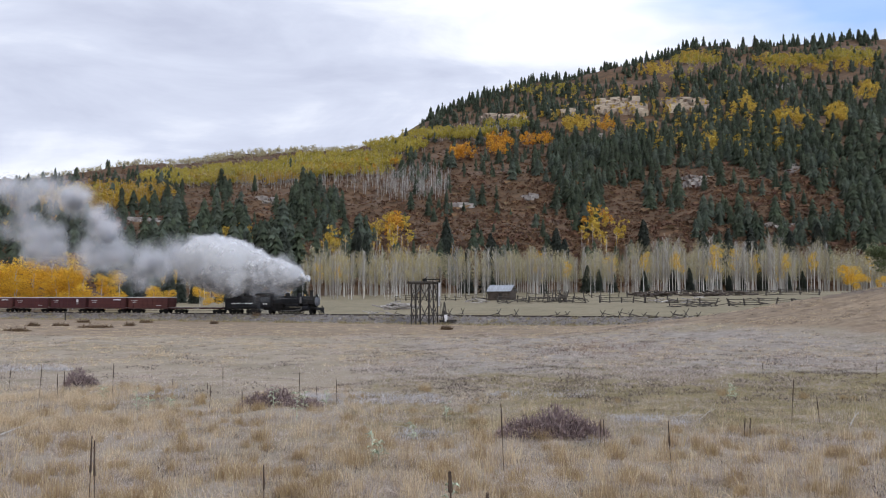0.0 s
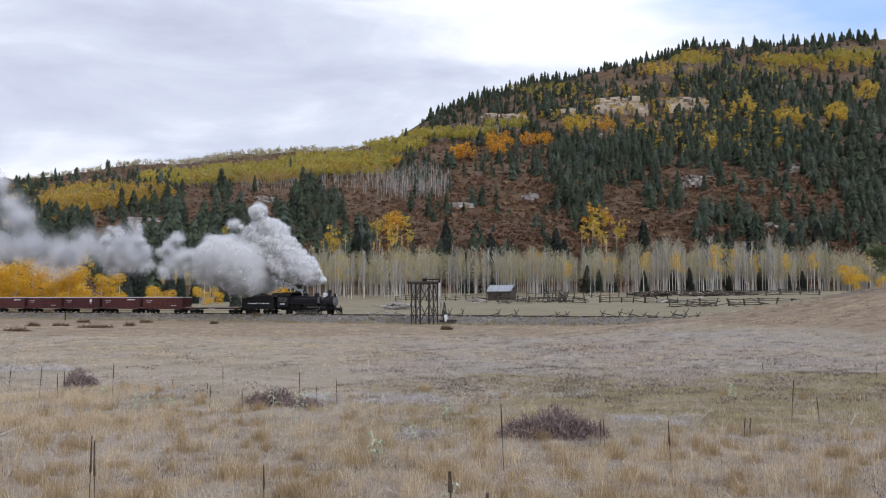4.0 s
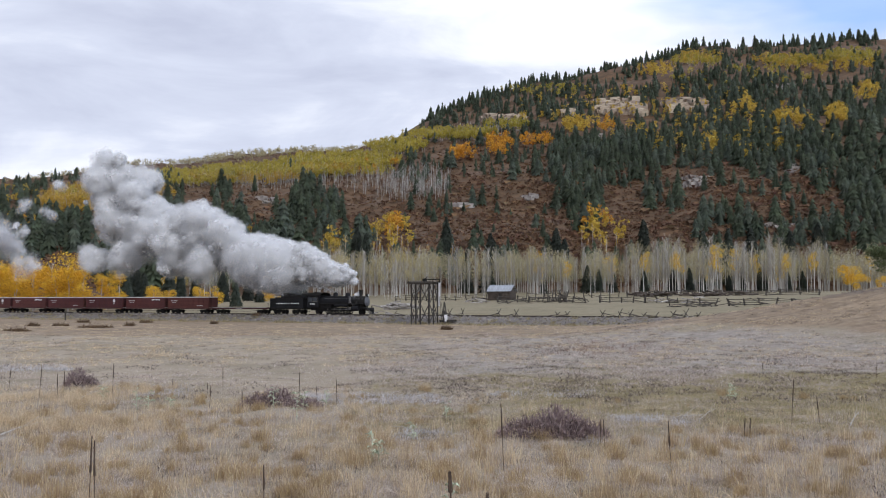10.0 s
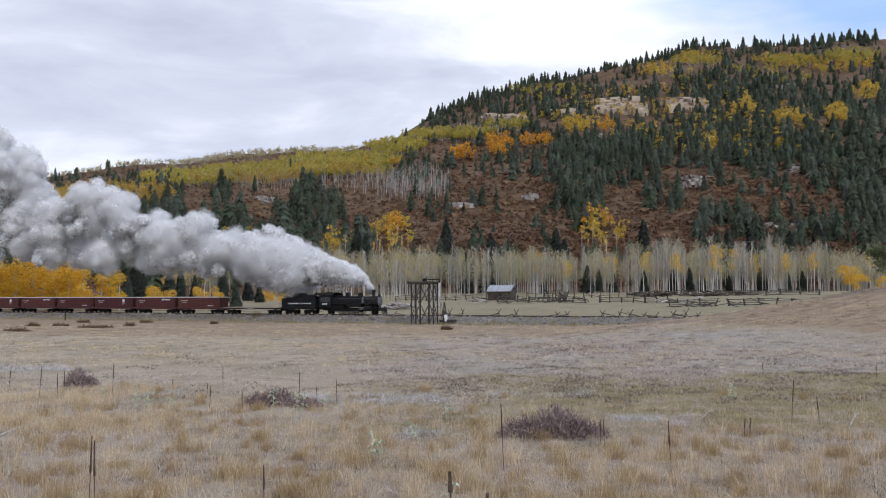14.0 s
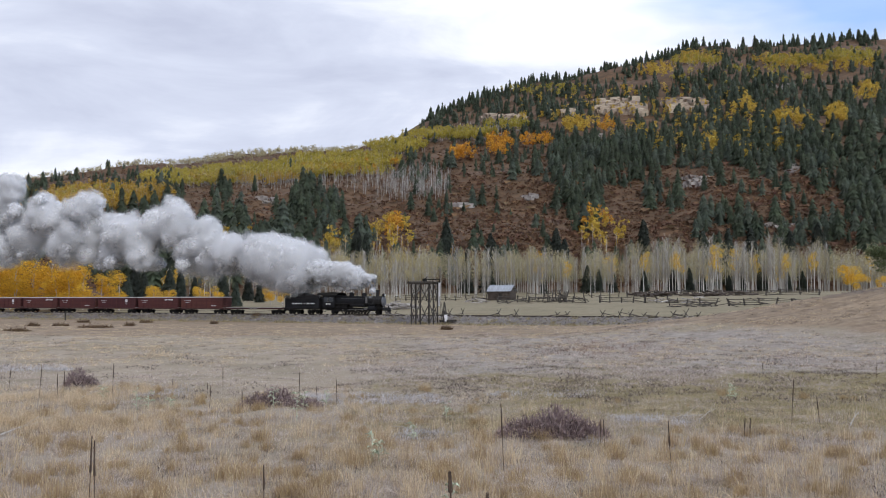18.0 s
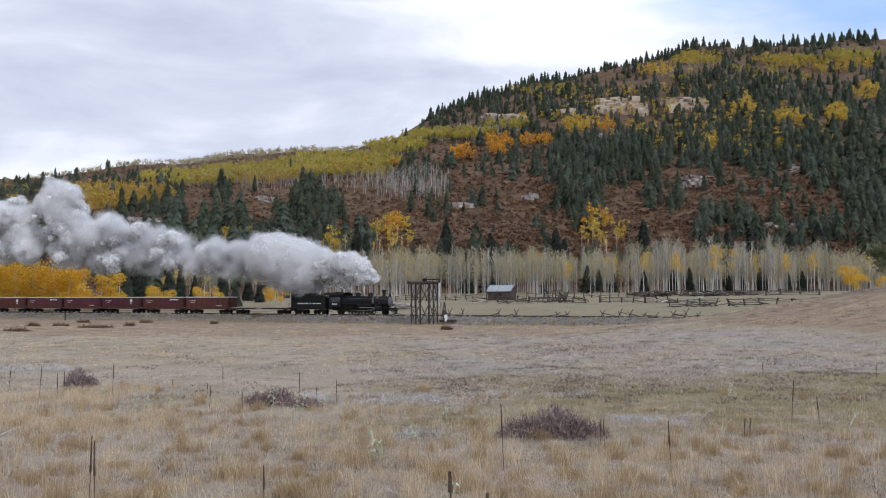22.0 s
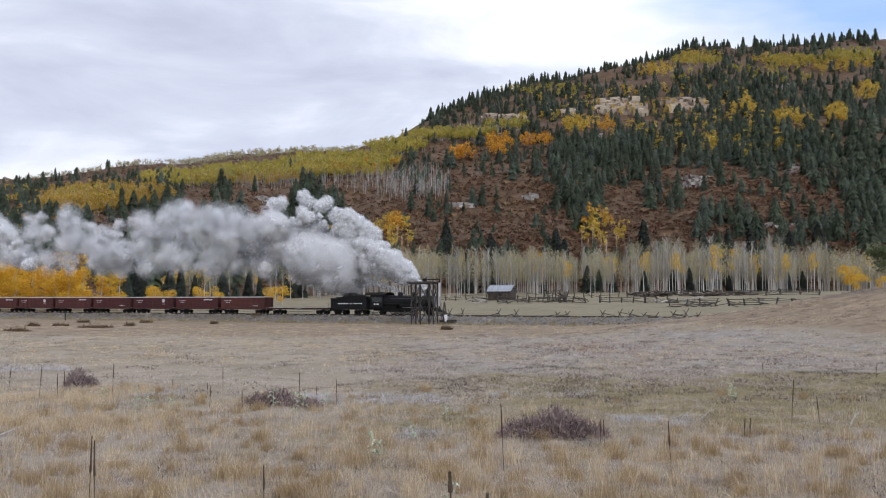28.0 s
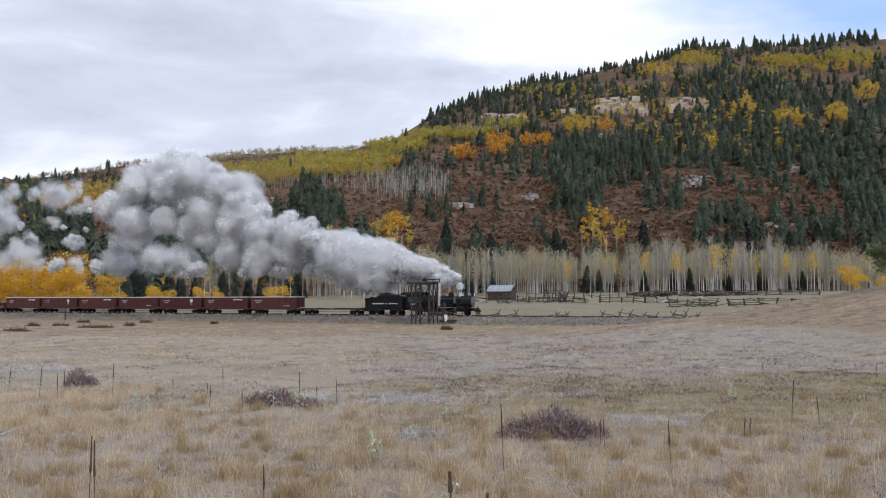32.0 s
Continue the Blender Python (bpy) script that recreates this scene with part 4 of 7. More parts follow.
# the cab's place along the track, second by second
RUN = [-34.21, -33.48, -32.68, -31.71, -30.62, -29.48, -28.37, -27.31, -26.32, -25.4, -24.56, -23.79, -23.13, -22.57, -22.14, -21.83, -21.63, -21.52,
       -21.44, -21.34, -21.14, -20.79, -20.23, -19.43, -18.38, -17.09, -15.62, -14.01, -12.33, -10.63, -8.97, -7.36, -5.78]


def run(t):
    """Smooth place of the cab along the track; before the start it rolls in at its first speed."""
    if t <= 0:
        return RUN[0] + t * 0.72
    if t >= 32:
        return RUN[32] + (t - 32) * 1.58
    i = int(t)
    u = t - i
    p = [RUN[max(0, i - 1)] if i > 0 else RUN[0] - 0.72, RUN[i], RUN[i + 1], RUN[min(32, i + 2)] if i < 31 else RUN[32] + 1.58]
    return 0.5 * (2 * p[1] + (p[2] - p[0]) * u + (2 * p[0] - 5 * p[1] + 4 * p[2] - p[3]) * u * u + (3 * p[1] - p[0] - 3 * p[2] + p[3]) * u ** 3)


LOCO, TENDER = locomotive(), tender()
CARS = [(LOCO, 0.0), (TENDER, 0.0), (flatcar(), -7.9 - 6.31)]
_kinds = [gondola(k) for k in (0, 1, 2)]
_order = [2, 0, 1, 2, 0, 1, 0]
_used = set()
for i, k in enumerate(_order):
    car = _kinds[k] if k not in _used else copy_thing(_kinds[k], pose(0, 0, 0))
    _used.add(k)
    CARS.append((car, -20.53 - 5.15 - 10.3 * i))
CARS.append((flatcar(True), -20.53 - 72.1 - 6.31))


def on_track(s, lift=0.0):
    p = along(s, 0, RAIL_Z + lift)
    return pose(p.x, p.y, p.z, 0, 0, TRACK_YAW)


def move_train():
    ticks = [i * 0.5 for i in range(65)]
    fine = [i * 0.25 for i in range(129)]
    for car, off in CARS:
        walk(car, [(t, on_track(run(t) + off)) for t in ticks])
        for w in car.children_recursive:
            kind = w.name.split(".")[0]
            if kind in ("wheelset", "leading_wheels", "trailing_wheels", "driving_wheels"):
                base, r = w.matrix_basis.translation.copy(), w.matrix_basis.translation.z
                walk(w, [(t, Matrix.Translation(base) @ Matrix.Rotation((run(t) - run(0)) / r, 4, "Y")) for t in fine])
            elif kind in ("coupling_rod", "main_rod", "crosshead"):
                base = w.matrix_basis.translation.copy()
                rows = []
                for t in fine:
                    a = (run(t) - run(0)) / 0.56
                    px, pz = 0.28 * math.cos(a), -0.28 * math.sin(a)
                    if kind == "coupling_rod":
                        m = pose(5.58 + px, base.y, 0.56 + pz)
                    else:
                        hx = 6.19 + px + math.sqrt(2.0 ** 2 - (0.4 - pz) ** 2)
                        m = pose(6.19 + px, base.y, 0.56 + pz, 0, -math.degrees(math.atan2(0.4 - pz, hx - 6.19 - px)), 0) if kind == "main_rod" else pose(hx, base.y, 0.96)
                    rows.append((t, m))
                walk(w, rows)


# ---------------- exhaust steam ----------------
# how high each half second's exhaust climbs (from 12 s before the start), and how it drifts back along the track
CLIMB = [7.2, 7.2, 7.3, 7.4, 6.9, 5.7, 5.5, 5.5, 4.2, 3.4, 3.1, 2.8, 4.3, 4.9, 4.4, 3.9, 4.1, 4.6, 4.4, 4.2, 4.2, 4.1, 4.5, 5.6, 7.7, 8.9, 8.4, 7.2, 6.0, 5.6, 6.1, 6.7, 6.3, 5.9, 5.3, 5.2, 5.1, 5.2, 5.6, 5.1, 4.1, 4.5, 5.8, 6.3, 5.4, 4.4, 4.1, 4.2, 4.1, 4.4, 4.2, 3.8, 3.5, 3.3, 3.3, 3.5, 3.8, 3.8, 3.6, 3.6, 3.5, 3.4, 4.0, 5.3, 5.5, 5.7, 5.6, 5.4, 5.8, 7.3, 8.2, 8.6, 8.7, 8.3, 7.5, 6.0, 5.5, 6.1, 5.6, 5.0, 4.9, 4.9, 4.3, 4.2, 4.1, 4.2, 5.2, 5.2, 5.2]


def drift(a):
    return 6.2 * a - 15 * (1 - math.exp(-a / 4))


def ball_mesh(fine):
    b = bmesh.new()
    bmesh.ops.create_icosphere(b, subdivisions=fine, radius=1.0)
    out = [v.co.normalized() for v in b.verts], [[v.index for v in f.verts] for f in b.faces]
    b.free()
    return out


BALL, FINE_BALL = ball_mesh(3), ball_mesh(4)
SKINS = ((0.58, 1.0), (0.8, 0.95), (0.97, 0.75), (1.1, 0.4))


def lump_mesh(name, seed, balls, long, thick, body, wisp, count, size, rag=0.36, fine=False):
    """A billow: knobs big and small along a short log, each of several thin nested skins, fringed with soft wisps."""
    r = random.Random(seed)
    knobs = []
    for i in range(balls):
        u = (i + 0.5) / balls - 0.5
        rad = thick * r.uniform(0.55, 0.75)
        knobs.append((Vector((u * (long - 1.7 * thick), r.uniform(-0.25, 0.25) * thick, r.uniform(-0.25, 0.25) * thick)), rad))
    for i in range(balls * 4):
        c, rad = r.choice(knobs[:balls])
        d = Vector((r.gauss(0, 1), r.gauss(0, 1), r.gauss(0, 1))).normalized()
        knobs.append((c + d * rad * 0.8, rad * r.uniform(0.3, 0.58)))
    me = bpy.data.meshes.new(name)
    V, F, I, D = [], [], [], []
    for j, (c, rad) in enumerate(knobs):
        dirs, tris = FINE_BALL if fine and j < balls else BALL
        o = Vector((r.uniform(0, 50), r.uniform(0, 50), r.uniform(0, 50)))
        for k, dense in SKINS:
            n0 = len(V)
            for n in dirs:
                V.append(c + n * rad * k * (1 + rag * noise.fractal(n * 1.7 + o + Vector((k, k, k)) * 0.5, 0.75, 2.2, 4)))
            F += [(a + n0, b + n0, e + n0) for a, b, e in tris]
            D += [dense] * (3 * len(tris))
    I = [0] * len(F)
    me.materials.append(body)
    me.materials.append(wisp)
    for i in range(count):
        c, rad = r.choice(knobs)
        d = Vector((r.gauss(0, 1), r.gauss(0, 1), r.gauss(0, 1))).normalized()
        p = c + d * rad * r.uniform(0.8, 1.15)
        q = (d + Vector((r.gauss(0, 0.7), r.gauss(0, 0.7), r.gauss(0, 0.7)))).to_track_quat("Z", "Y")
        s = size * r.uniform(0.6, 1.3)
        n0 = len(V)
        V += [p + q @ Vector((x * s, y * s * 0.8, 0.12 * s * (x * y))) for x, y in ((-1, -1), (1, -1), (1, 1), (-1, 1))]
        F.append((n0, n0 + 1, n0 + 2, n0 + 3))
        I.append(1)
    me.from_pydata(V, [], F)
    me.polygons.foreach_set("material_index", I)
    me.shade_smooth()
    uv = me.uv_layers.new(name="wisp")
    flat = np.full((len(me.loops), 2), 0.5, dtype=np.float32)
    flat[:len(D), 0] = D
    if count:
        flat[len(D):] = np.tile(np.array(((0, 0), (1, 0), (1, 1), (0, 1)), dtype=np.float32), (count, 1))
    uv.data.foreach_set("uv", flat.ravel())
    return me


def steam_piece(name, core, label, category="steam"):
    return tagged(new(name, core), label, category, "steam of the engine")


PUFFS = []
JOIN = 4.4


def build_steam():
    r = random.Random(11)
    small = [lump_mesh("puff", 40 + i, 1, 1.4, 0.86, M_PUFF, M_WISP, 10, 0.4) for i in range(5)]
    faint = [lump_mesh("puff", 60 + i, 1, 1.4, 0.86, M_BILLOW, M_THIN, 10, 0.5) for i in range(5)]
    logs = [lump_mesh("billow", 80 + i, 3, 5.0, 1.75, M_STEAM, M_WISP, 16, 0.9, fine=True) for i in range(7)]
    big = [lump_mesh("cloud", 120 + i, 3, 8.4, 3.5, M_BILLOW, M_CLOUD, 18, 1.9, fine=True) for i in range(7)]
    slack = [lump_mesh("wisp", 110 + i, 3, 5.0, 1.6, M_LOOSE, M_THIN, 20, 1.1) for i in range(5)]
    old = [lump_mesh("drift", 130 + i, 3, 8.4, 3.4, M_LOOSE, M_THIN, 24, 2.2) for i in range(6)]
    haze = [lump_mesh("haze", 150 + i, 3, 10.0, 3.8, M_VEIL, M_HAZE, 40, 2.6) for i in range(5)]
    soot = [lump_mesh("smoke", 140 + i, 1, 1.3, 0.66, M_SMOKE, M_SOOT, 14, 0.6) for i in range(3)]
    t = -13.0
    while t < 36.4:
        k = float(np.interp(t, np.arange(-12, 32.1, 0.5), CLIMB))
        faded = t < -4.5
        dark = any(a < t < b for a, b in ((13.2, 14.6), (16.2, 19.2)))
        step = 0.62
        plan = []
        if faded:
            plan += [(haze, 0.0)] * (1 if -8.6 < t < -5.4 else 2)
        elif t < -0.6:
            plan += [(old, 0.0)] + [(slack, 0.0)] * 4 + [(small, 0.0)] * (2 if t > -2.2 else 0)
        else:
            # lumps that leave the stack, and broader ones that the cloud sheds further back
            weak, spare = 11.5 < t < 21.8, 15.0 < t < 21.8
            plan += [(faint if weak else small, 0.0)] * (0 if t > 31.9 else (4 if weak else 6)) + [(logs, 1.0)] * (1 if spare else (2 if weak else 4)) + [(slack, 1.0)] * (5 if spare else (2 if weak else 0))
            if dark:
                plan += [(soot, 0.0)] * 3
            plan += [(old if weak else big, JOIN)] * (3 if weak else (4 if k < 5 else (5 if k < 7 else 8)))
        for j, (kind, join) in enumerate(plan):
            core = r.choice(kind)
            if kind is logs or (kind is slack and join):
                join = r.uniform(1.3, 4.2)
            same = [i for i, p in enumerate(plan) if p[0] is kind]
            q = min(1.0, max(0.0, (same.index(j) + r.uniform(-0.25, 0.25)) / max(1, len(same) - 1)))
            born = t + r.uniform(0, step)
            PUFFS.append((core, born, float(np.interp(born, np.arange(-12, 32.1, 0.5), CLIMB)) * r.uniform(0.96, 1.04), q, r.random(), r.uniform(-1, 1), r.uniform(0, 360), r.uniform(-60, 60), join))
        t += step
    words = {"puff": ("steam_puff", "small white puff of exhaust steam"), "billow": ("steam_billow", "billowing white exhaust steam over the engine"), "wisp": ("steam_wisp", "loose white steam trailing the engine"), "cloud": ("steam_cloud", "broad white cloud of steam over the cars"),
             "drift": ("steam_drift", "loose fading white steam blown off the train"), "haze": ("steam_haze", "thin grey drifting steam"), "smoke": ("smoke_puff", "dark coal smoke near the stack")}
    for i, (core, *rest) in enumerate(PUFFS):
        name = core.name.split(".")[0]
        PUFFS[i] = (steam_piece(words[name][0], core, words[name][1]), name, *rest)


def puff_pose(t, born, k, q, jit, side, turn, tip, join, name):
    """Where a piece of steam is: carried in the engine or in the standing cloud until its time, then blown back and up."""
    a = t - born
    small = name in ("puff", "smoke")
    root = math.sqrt(max(a, 0) + 0.02)
    # the piece keeps inside the plume's lower and upper edges
    girth = {"cloud": 2.0, "drift": 2.0, "haze": 2.2, "billow": 1.05, "wisp": 1.0}.get(name, 0.6)
    age = max(a, 0)
    low, high = 5.4 + 0.5 * root + 0.1 * age + 0.022 * min(age, 14) ** 2 + girth + 1.5 * math.exp(-((age - 0.7) / 0.8) ** 2), 4.05 + k * root - 1.0 * girth
    if high < low:
        low = high = (low + high) / 2
    z = max(RAIL_Z + 4.05 + 0.9 * min(age, 1.6) + 0.12 * age, low + (high - low) * (q if not small else 0.5 + (q - 0.5) * math.exp(-max(0.0, age - 2.0) / 2.0)) ** 0.6)
    s = run(born) + 9.7 - drift(max(a, 0)) + (jit - 0.5) * min(max(a, 0), 4) * 0.9
    tear = float(np.interp(born, (-5, -0.7, 0, 10, 14, 20), (1.3, 1.2, 0.4, 0.4, 0.8, 1.0)))
    torn = float(np.interp(born, (-5, -0.7, 0, 10, 13), (5.5, 6.0, 8.0, 8.0, 5.8)))
    if small:
        tear *= 1.8
    if born > -4.5 and age > torn:
        # old steam is torn apart by the wind
        s -= tear * (age - torn) ** 2 * (0.3 + 1.4 * jit)
        z += 0.0 if small else (q - 0.25) * (0.4 + 0.6 * tear) * (age - torn)
    if name == "smoke":
        z = RAIL_Z + 4.1 + 1.5 * root + q * 0.8
    rest = (run(t) + (8.6 if small else -3.0), 0.0, RAIL_Z + 2.0)
    if name == "billow" or (name == "wisp" and join):
        # it joins the stream at its own distance behind the stack
        kk = float(np.interp(t - join, np.arange(-12, 32.1, 0.5), CLIMB))
        rj = math.sqrt(join)
        lo, hi = 5.4 + 0.5 * rj + 0.1 * join + girth, max(6.6 + girth, 4.05 + kk * rj - girth)
        rest = (run(t) + 9.7 - drift(join), side * 0.8, lo + (hi - lo) * (0.25 + 0.5 * q) + 0.4 * math.sin(t * 1.3 + 6 * jit))
    elif join:
        rest = (run(t) + 9.7 - drift(JOIN) + (jit - 0.7) * 9.0, side * 2.2, 9.7 + (q - 0.5) * 2.4 + (0.5 - jit) * 2.4)
    b = a - join
    w = 0.0 if b < 0 else min(1.0, b / (0.35 if small else (1.6 if name in ("cloud", "drift") else 0.9)))
    w = w * w * (3 - 2 * w)
    off = side * min(3.4, 0.25 + 0.65 * root)
    p = along(rest[0] * (1 - w) + s * w, rest[1] * (1 - w) + off * w, rest[2] * (1 - w) + z * w)
    return pose(p.x, p.y, p.z, turn * 0.25 * w, tip * w + (0 if w else 0), TRACK_YAW + 35 * side * w + max(b, 0) * 2.0 * side)


def move_steam():
    for ob, name, born, k, q, jit, side, turn, tip, join in PUFFS:
        times = {0.0, 32.0}
        start = born + join
        for a in (-0.05, 0.0, 0.2, 0.45, 0.8, 1.2, 1.7, 2.6, 4.2, 7, 11, 16, 22):
            if 0 < start + a < 32:
                times.add(round(start + a, 2))
        if start > 0:
            times |= {x * 2.0 for x in range(1, 16) if x * 2.0 < start - 0.2}
        walk(ob, [(t, puff_pose(t, born, k, q, jit, side, turn, tip, join, name)) for t in sorted(times)])
    for ob, off, h in JETS:
        walk(ob, [(i * 0.5, on_track(run(i * 0.5) + off + 0.12 * math.sin(i * 1.9 + off), h + 0.06 * math.sin(i * 2.3 + off))) for i in range(65)])


build_steam()
JETS = []


def build_jet():
    """The safety valve's jet, carried with the engine over the cab."""
    r = random.Random(77)
    for i in range(7):
        x = 4.6 - i * 1.2
        th = 0.16 + 0.11 * i
        me = lump_mesh("jet", 200 + i, 3, 2.1 + 0.25 * i, th, M_PUFF if i < 3 else M_STEAM, M_JET, 24, 0.75 * th + 0.1)
        ob = tagged(new("steam_jet", me), "thin white jet of valve steam over the cab", "steam", "steam of the engine")
        JETS.append((ob, x, 3.7 + 0.36 * i))


build_jet()

# ---------------- woods on the hillside ----------------
# sight grid: across 0 to 1568 and down 0 to 882 as seen from the viewpoint; the level line lies at 533


def hill_points(u, v, near=250.0, far=985.0):
    """Where sight lines first meet the ground beyond the meadow."""
    a, e = (np.asarray(u, float) - 784) / FOCAL, (533 - np.asarray(v, float)) / FOCAL
    D = np.linspace(near, far, 150)
    up = height(a[:, None] * D, np.broadcast_to(D, (len(a), len(D)))) - (EYE[2] + e[:, None] * D)
    hit = up > 0
    k = np.clip(hit.argmax(1), 1, None)
    i = np.arange(len(a))
    f = up[i, k - 1] / np.minimum(up[i, k - 1] - up[i, k], -1e-6)
    d = D[k - 1] + np.clip(f, 0, 1) * (D[k] - D[k - 1])
    P = np.stack([a * d, d, height(a * d, d)], -1)
    return P[hit.any(1)], hit.any(1)


def spray(rng, n, blobs, soft=0.25):
    """Random sight-grid spots inside ellipses (across, down, half width, half height, share)."""
    w = np.array([b[4] * b[2] * b[3] for b in blobs])
    k = rng.choice(len(blobs), n, p=w / w.sum())
    r, t = np.sqrt(rng.uniform(0, 1, n)) * (1 + soft * rng.normal(0, 0.3, n)), rng.uniform(0, 6.283, n)
    B = np.array([b[:4] for b in blobs])[k]
    return B[:, 0] + B[:, 2] * r * np.cos(t), B[:, 1] + B[:, 3] * r * np.sin(t)


def conifer_shape(rng, tiers=9, points=9, sprays=40, wide=0.2):
    """A spruce one metre tall: drooping whorls of boughs with ragged rims round the stem, and loose sprays between them."""
    V, F = [], []
    for i in range(tiers):
        f = i / tiers
        z = 0.05 + 0.86 * f ** 0.95 + rng.normal(0, 0.008)
        r = (wide * (1 - z) ** 0.75 + 0.018) * rng.uniform(0.85, 1.15)
        ox, oy = rng.normal(0, 0.05 * wide, 2)
        n, m = len(V), 2 * points
        V.append((0.0, 0.0, min(1.0, z + 0.07 + 0.85 * r)))
        a0 = rng.uniform(0, 6.283)
        for k in range(m):
            a = a0 + 6.283 * (k + rng.uniform(-0.25, 0.25)) / m
            q = r * (rng.uniform(0.85, 1.3) if k % 2 == 0 else rng.uniform(0.35, 0.62))
            V.append((ox + q * math.cos(a), oy + q * math.sin(a), z - (0.35 * r if k % 2 == 0 else -0.12 * r) * rng.uniform(0.5, 1.4)))
        F += [(n, n + 1 + k, n + 1 + (k + 1) % m) for k in range(m)]
    for i in range(sprays):
        z = 0.06 + 0.9 * (i + rng.uniform(0, 1)) / sprays
        r = (wide * (1 - z) ** 0.75 + 0.018) * rng.uniform(0.8, 1.3)
        a = rng.uniform(0, 6.283)
        w = (0.01 + 0.22 * r) * rng.uniform(0.6, 1.2)
        c, s = math.cos(a), math.sin(a)
        n = len(V)
        V += [(0.45 * r * c - w * s, 0.45 * r * s + w * c, min(1.0, z + 0.3 * r)), (1.1 * r * c, 1.1 * r * s, z - rng.uniform(0.0, 0.4) * r), (0.45 * r * c + w * s, 0.45 * r * s - w * c, z + 0.1 * r)]
        F.append((n, n + 1, n + 2))
    return np.array(V), np.array(F)


def crown_shape(rng, leaves, rx, rz, z0, size, hollow=0.35):
    """A broken crown of small flat leaf sprays in an uneven ellipsoid."""
    V, F = [], []
    lobes = [(rng.normal(0, rx * 0.35), rng.normal(0, rx * 0.35), rng.uniform(-0.6, 0.7) * rz, rng.uniform(0.45, 0.8)) for _ in range(7)]
    for _ in range(leaves):
        lx, ly, lz, lr = lobes[rng.integers(0, 7)]
        d = rng.normal(0, 1, 3)
        d /= np.linalg.norm(d)
        r = rng.uniform(hollow, 1.0) ** 0.6 * lr
        c = np.array([lx + d[0] * rx * r, ly + d[1] * rx * r, z0 + lz + d[2] * rz * 0.55 * r])
        a, b = rng.normal(0, 1, 3), rng.normal(0, 1, 3)
        a /= np.linalg.norm(a); b /= np.linalg.norm(b)
        s = size * rng.uniform(0.6, 1.4)
        n = len(V)
        V += [c + a * s, c + b * s * 0.8, c - (a + b) * s * 0.6]
        F.append((n, n + 1, n + 2))
    return np.array(V), np.array(F)


def stem_shape(rng, tall, r, limbs=3, sides=5):
    V, F = [], []

    def rod(p0, p1, r0, r1):
        n = len(V)
        d = Vector(p1) - Vector(p0)
        q = d.to_track_quat("Z", "Y")
        for p, rr in ((p0, r0), (p1, r1)):
            for i in range(sides):
                w = q @ Vector((rr * math.cos(6.283 * i / sides), rr * math.sin(6.283 * i / sides), 0))
                V.append((p[0] + w.x, p[1] + w.y, p[2] + w.z))
        for i in range(sides):
            j = (i + 1) % sides
            F.append((n + i, n + j, n + sides + j)); F.append((n + i, n + sides + j, n + sides + i))

    k = 4
    pts = [(rng.normal(0, 0.012) * tall * i / k * 1.3, rng.normal(0, 0.012) * tall * i / k * 1.3, tall * i / k) for i in range(k + 1)]
    for i in range(k):
        rod(pts[i], pts[i + 1], r * (1 - 0.85 * i / k), r * (1 - 0.85 * (i + 1) / k))
    for _ in range(limbs):
        f = rng.uniform(0.5, 0.95)
        a = rng.uniform(0, 6.28)
        ln = tall * rng.uniform(0.08, 0.17)
        i = min(k - 1, int(f * k))
        w = f * k - i
        p = tuple(pts[i][c] * (1 - w) + pts[i + 1][c] * w for c in range(3))
        rod(p, (p[0] + ln * 0.6 * math.cos(a), p[1] + ln * 0.6 * math.sin(a), p[2] + ln), r * 0.4, r * 0.08)
    return np.array(V), np.array(F)


CONIFERS = [(1150, 205, 420, 75, 1.0), (1400, 190, 190, 110, 1.0), (1330, 110, 250, 34, 1.0), (1000, 160, 170, 36, 1.0), (850, 190, 90, 26, 0.8), (760, 215, 25, 18, 0.7),
            (1200, 258, 300, 30, 1.1), (1060, 280, 110, 45, 1.2), (1025, 350, 45, 55, 0.9), (1180, 345, 40, 30, 0.45), (1275, 395, 45, 35, 0.6), (1420, 405, 110, 30, 0.6), (1540, 360, 40, 80, 0.9),
            (1330, 330, 110, 50, 0.16), (880, 390, 160, 55, 0.07), (800, 330, 120, 50, 0.10), (900, 285, 110, 22, 0.7), (740, 285, 60, 42, 0.5), (545, 378, 58, 48, 0.75), (630, 430, 40, 25, 0.4),
            (280, 352, 46, 38, 1.1), (205, 372, 34, 22, 0.5), (30, 395, 60, 75, 0.9), (110, 410, 60, 30, 0.8), (388, 338, 16, 20, 1.6), (450, 338, 6, 12, 1.2), (400, 395, 55, 40, 0.35), (330, 430, 120, 40, 0.5),
            (360, 470, 150, 32, 1.1), (230, 475, 70, 34, 0.7), (480, 460, 60, 30, 0.8), (150, 312, 170, 12, 0.7), (50, 338, 80, 18, 0.8), (510, 294, 14, 8, 1.2), (350, 306, 20, 7, 1.2), (640, 272, 60, 8, 0.12), (1000, 470, 460, 30, 0.22), (1480, 290, 110, 40, 0.5), (1545, 130, 60, 55, 1.0)]
LIMES = [(170, 350, 70, 14, 0.3), (330, 316, 90, 13, 1), (470, 304, 120, 13, 1), (600, 286, 110, 14, 1), (700, 258, 55, 12, 1), (800, 238, 80, 8, 1), (900, 222, 40, 7, 0.8), (1240, 102, 46, 9, 0.5),
         (1420, 103, 60, 8, 0.6), (1520, 95, 50, 11, 0.8), (960, 155, 80, 8, 0.25), (1330, 130, 140, 20, 0.05), (560, 304, 130, 12, 0.4)]
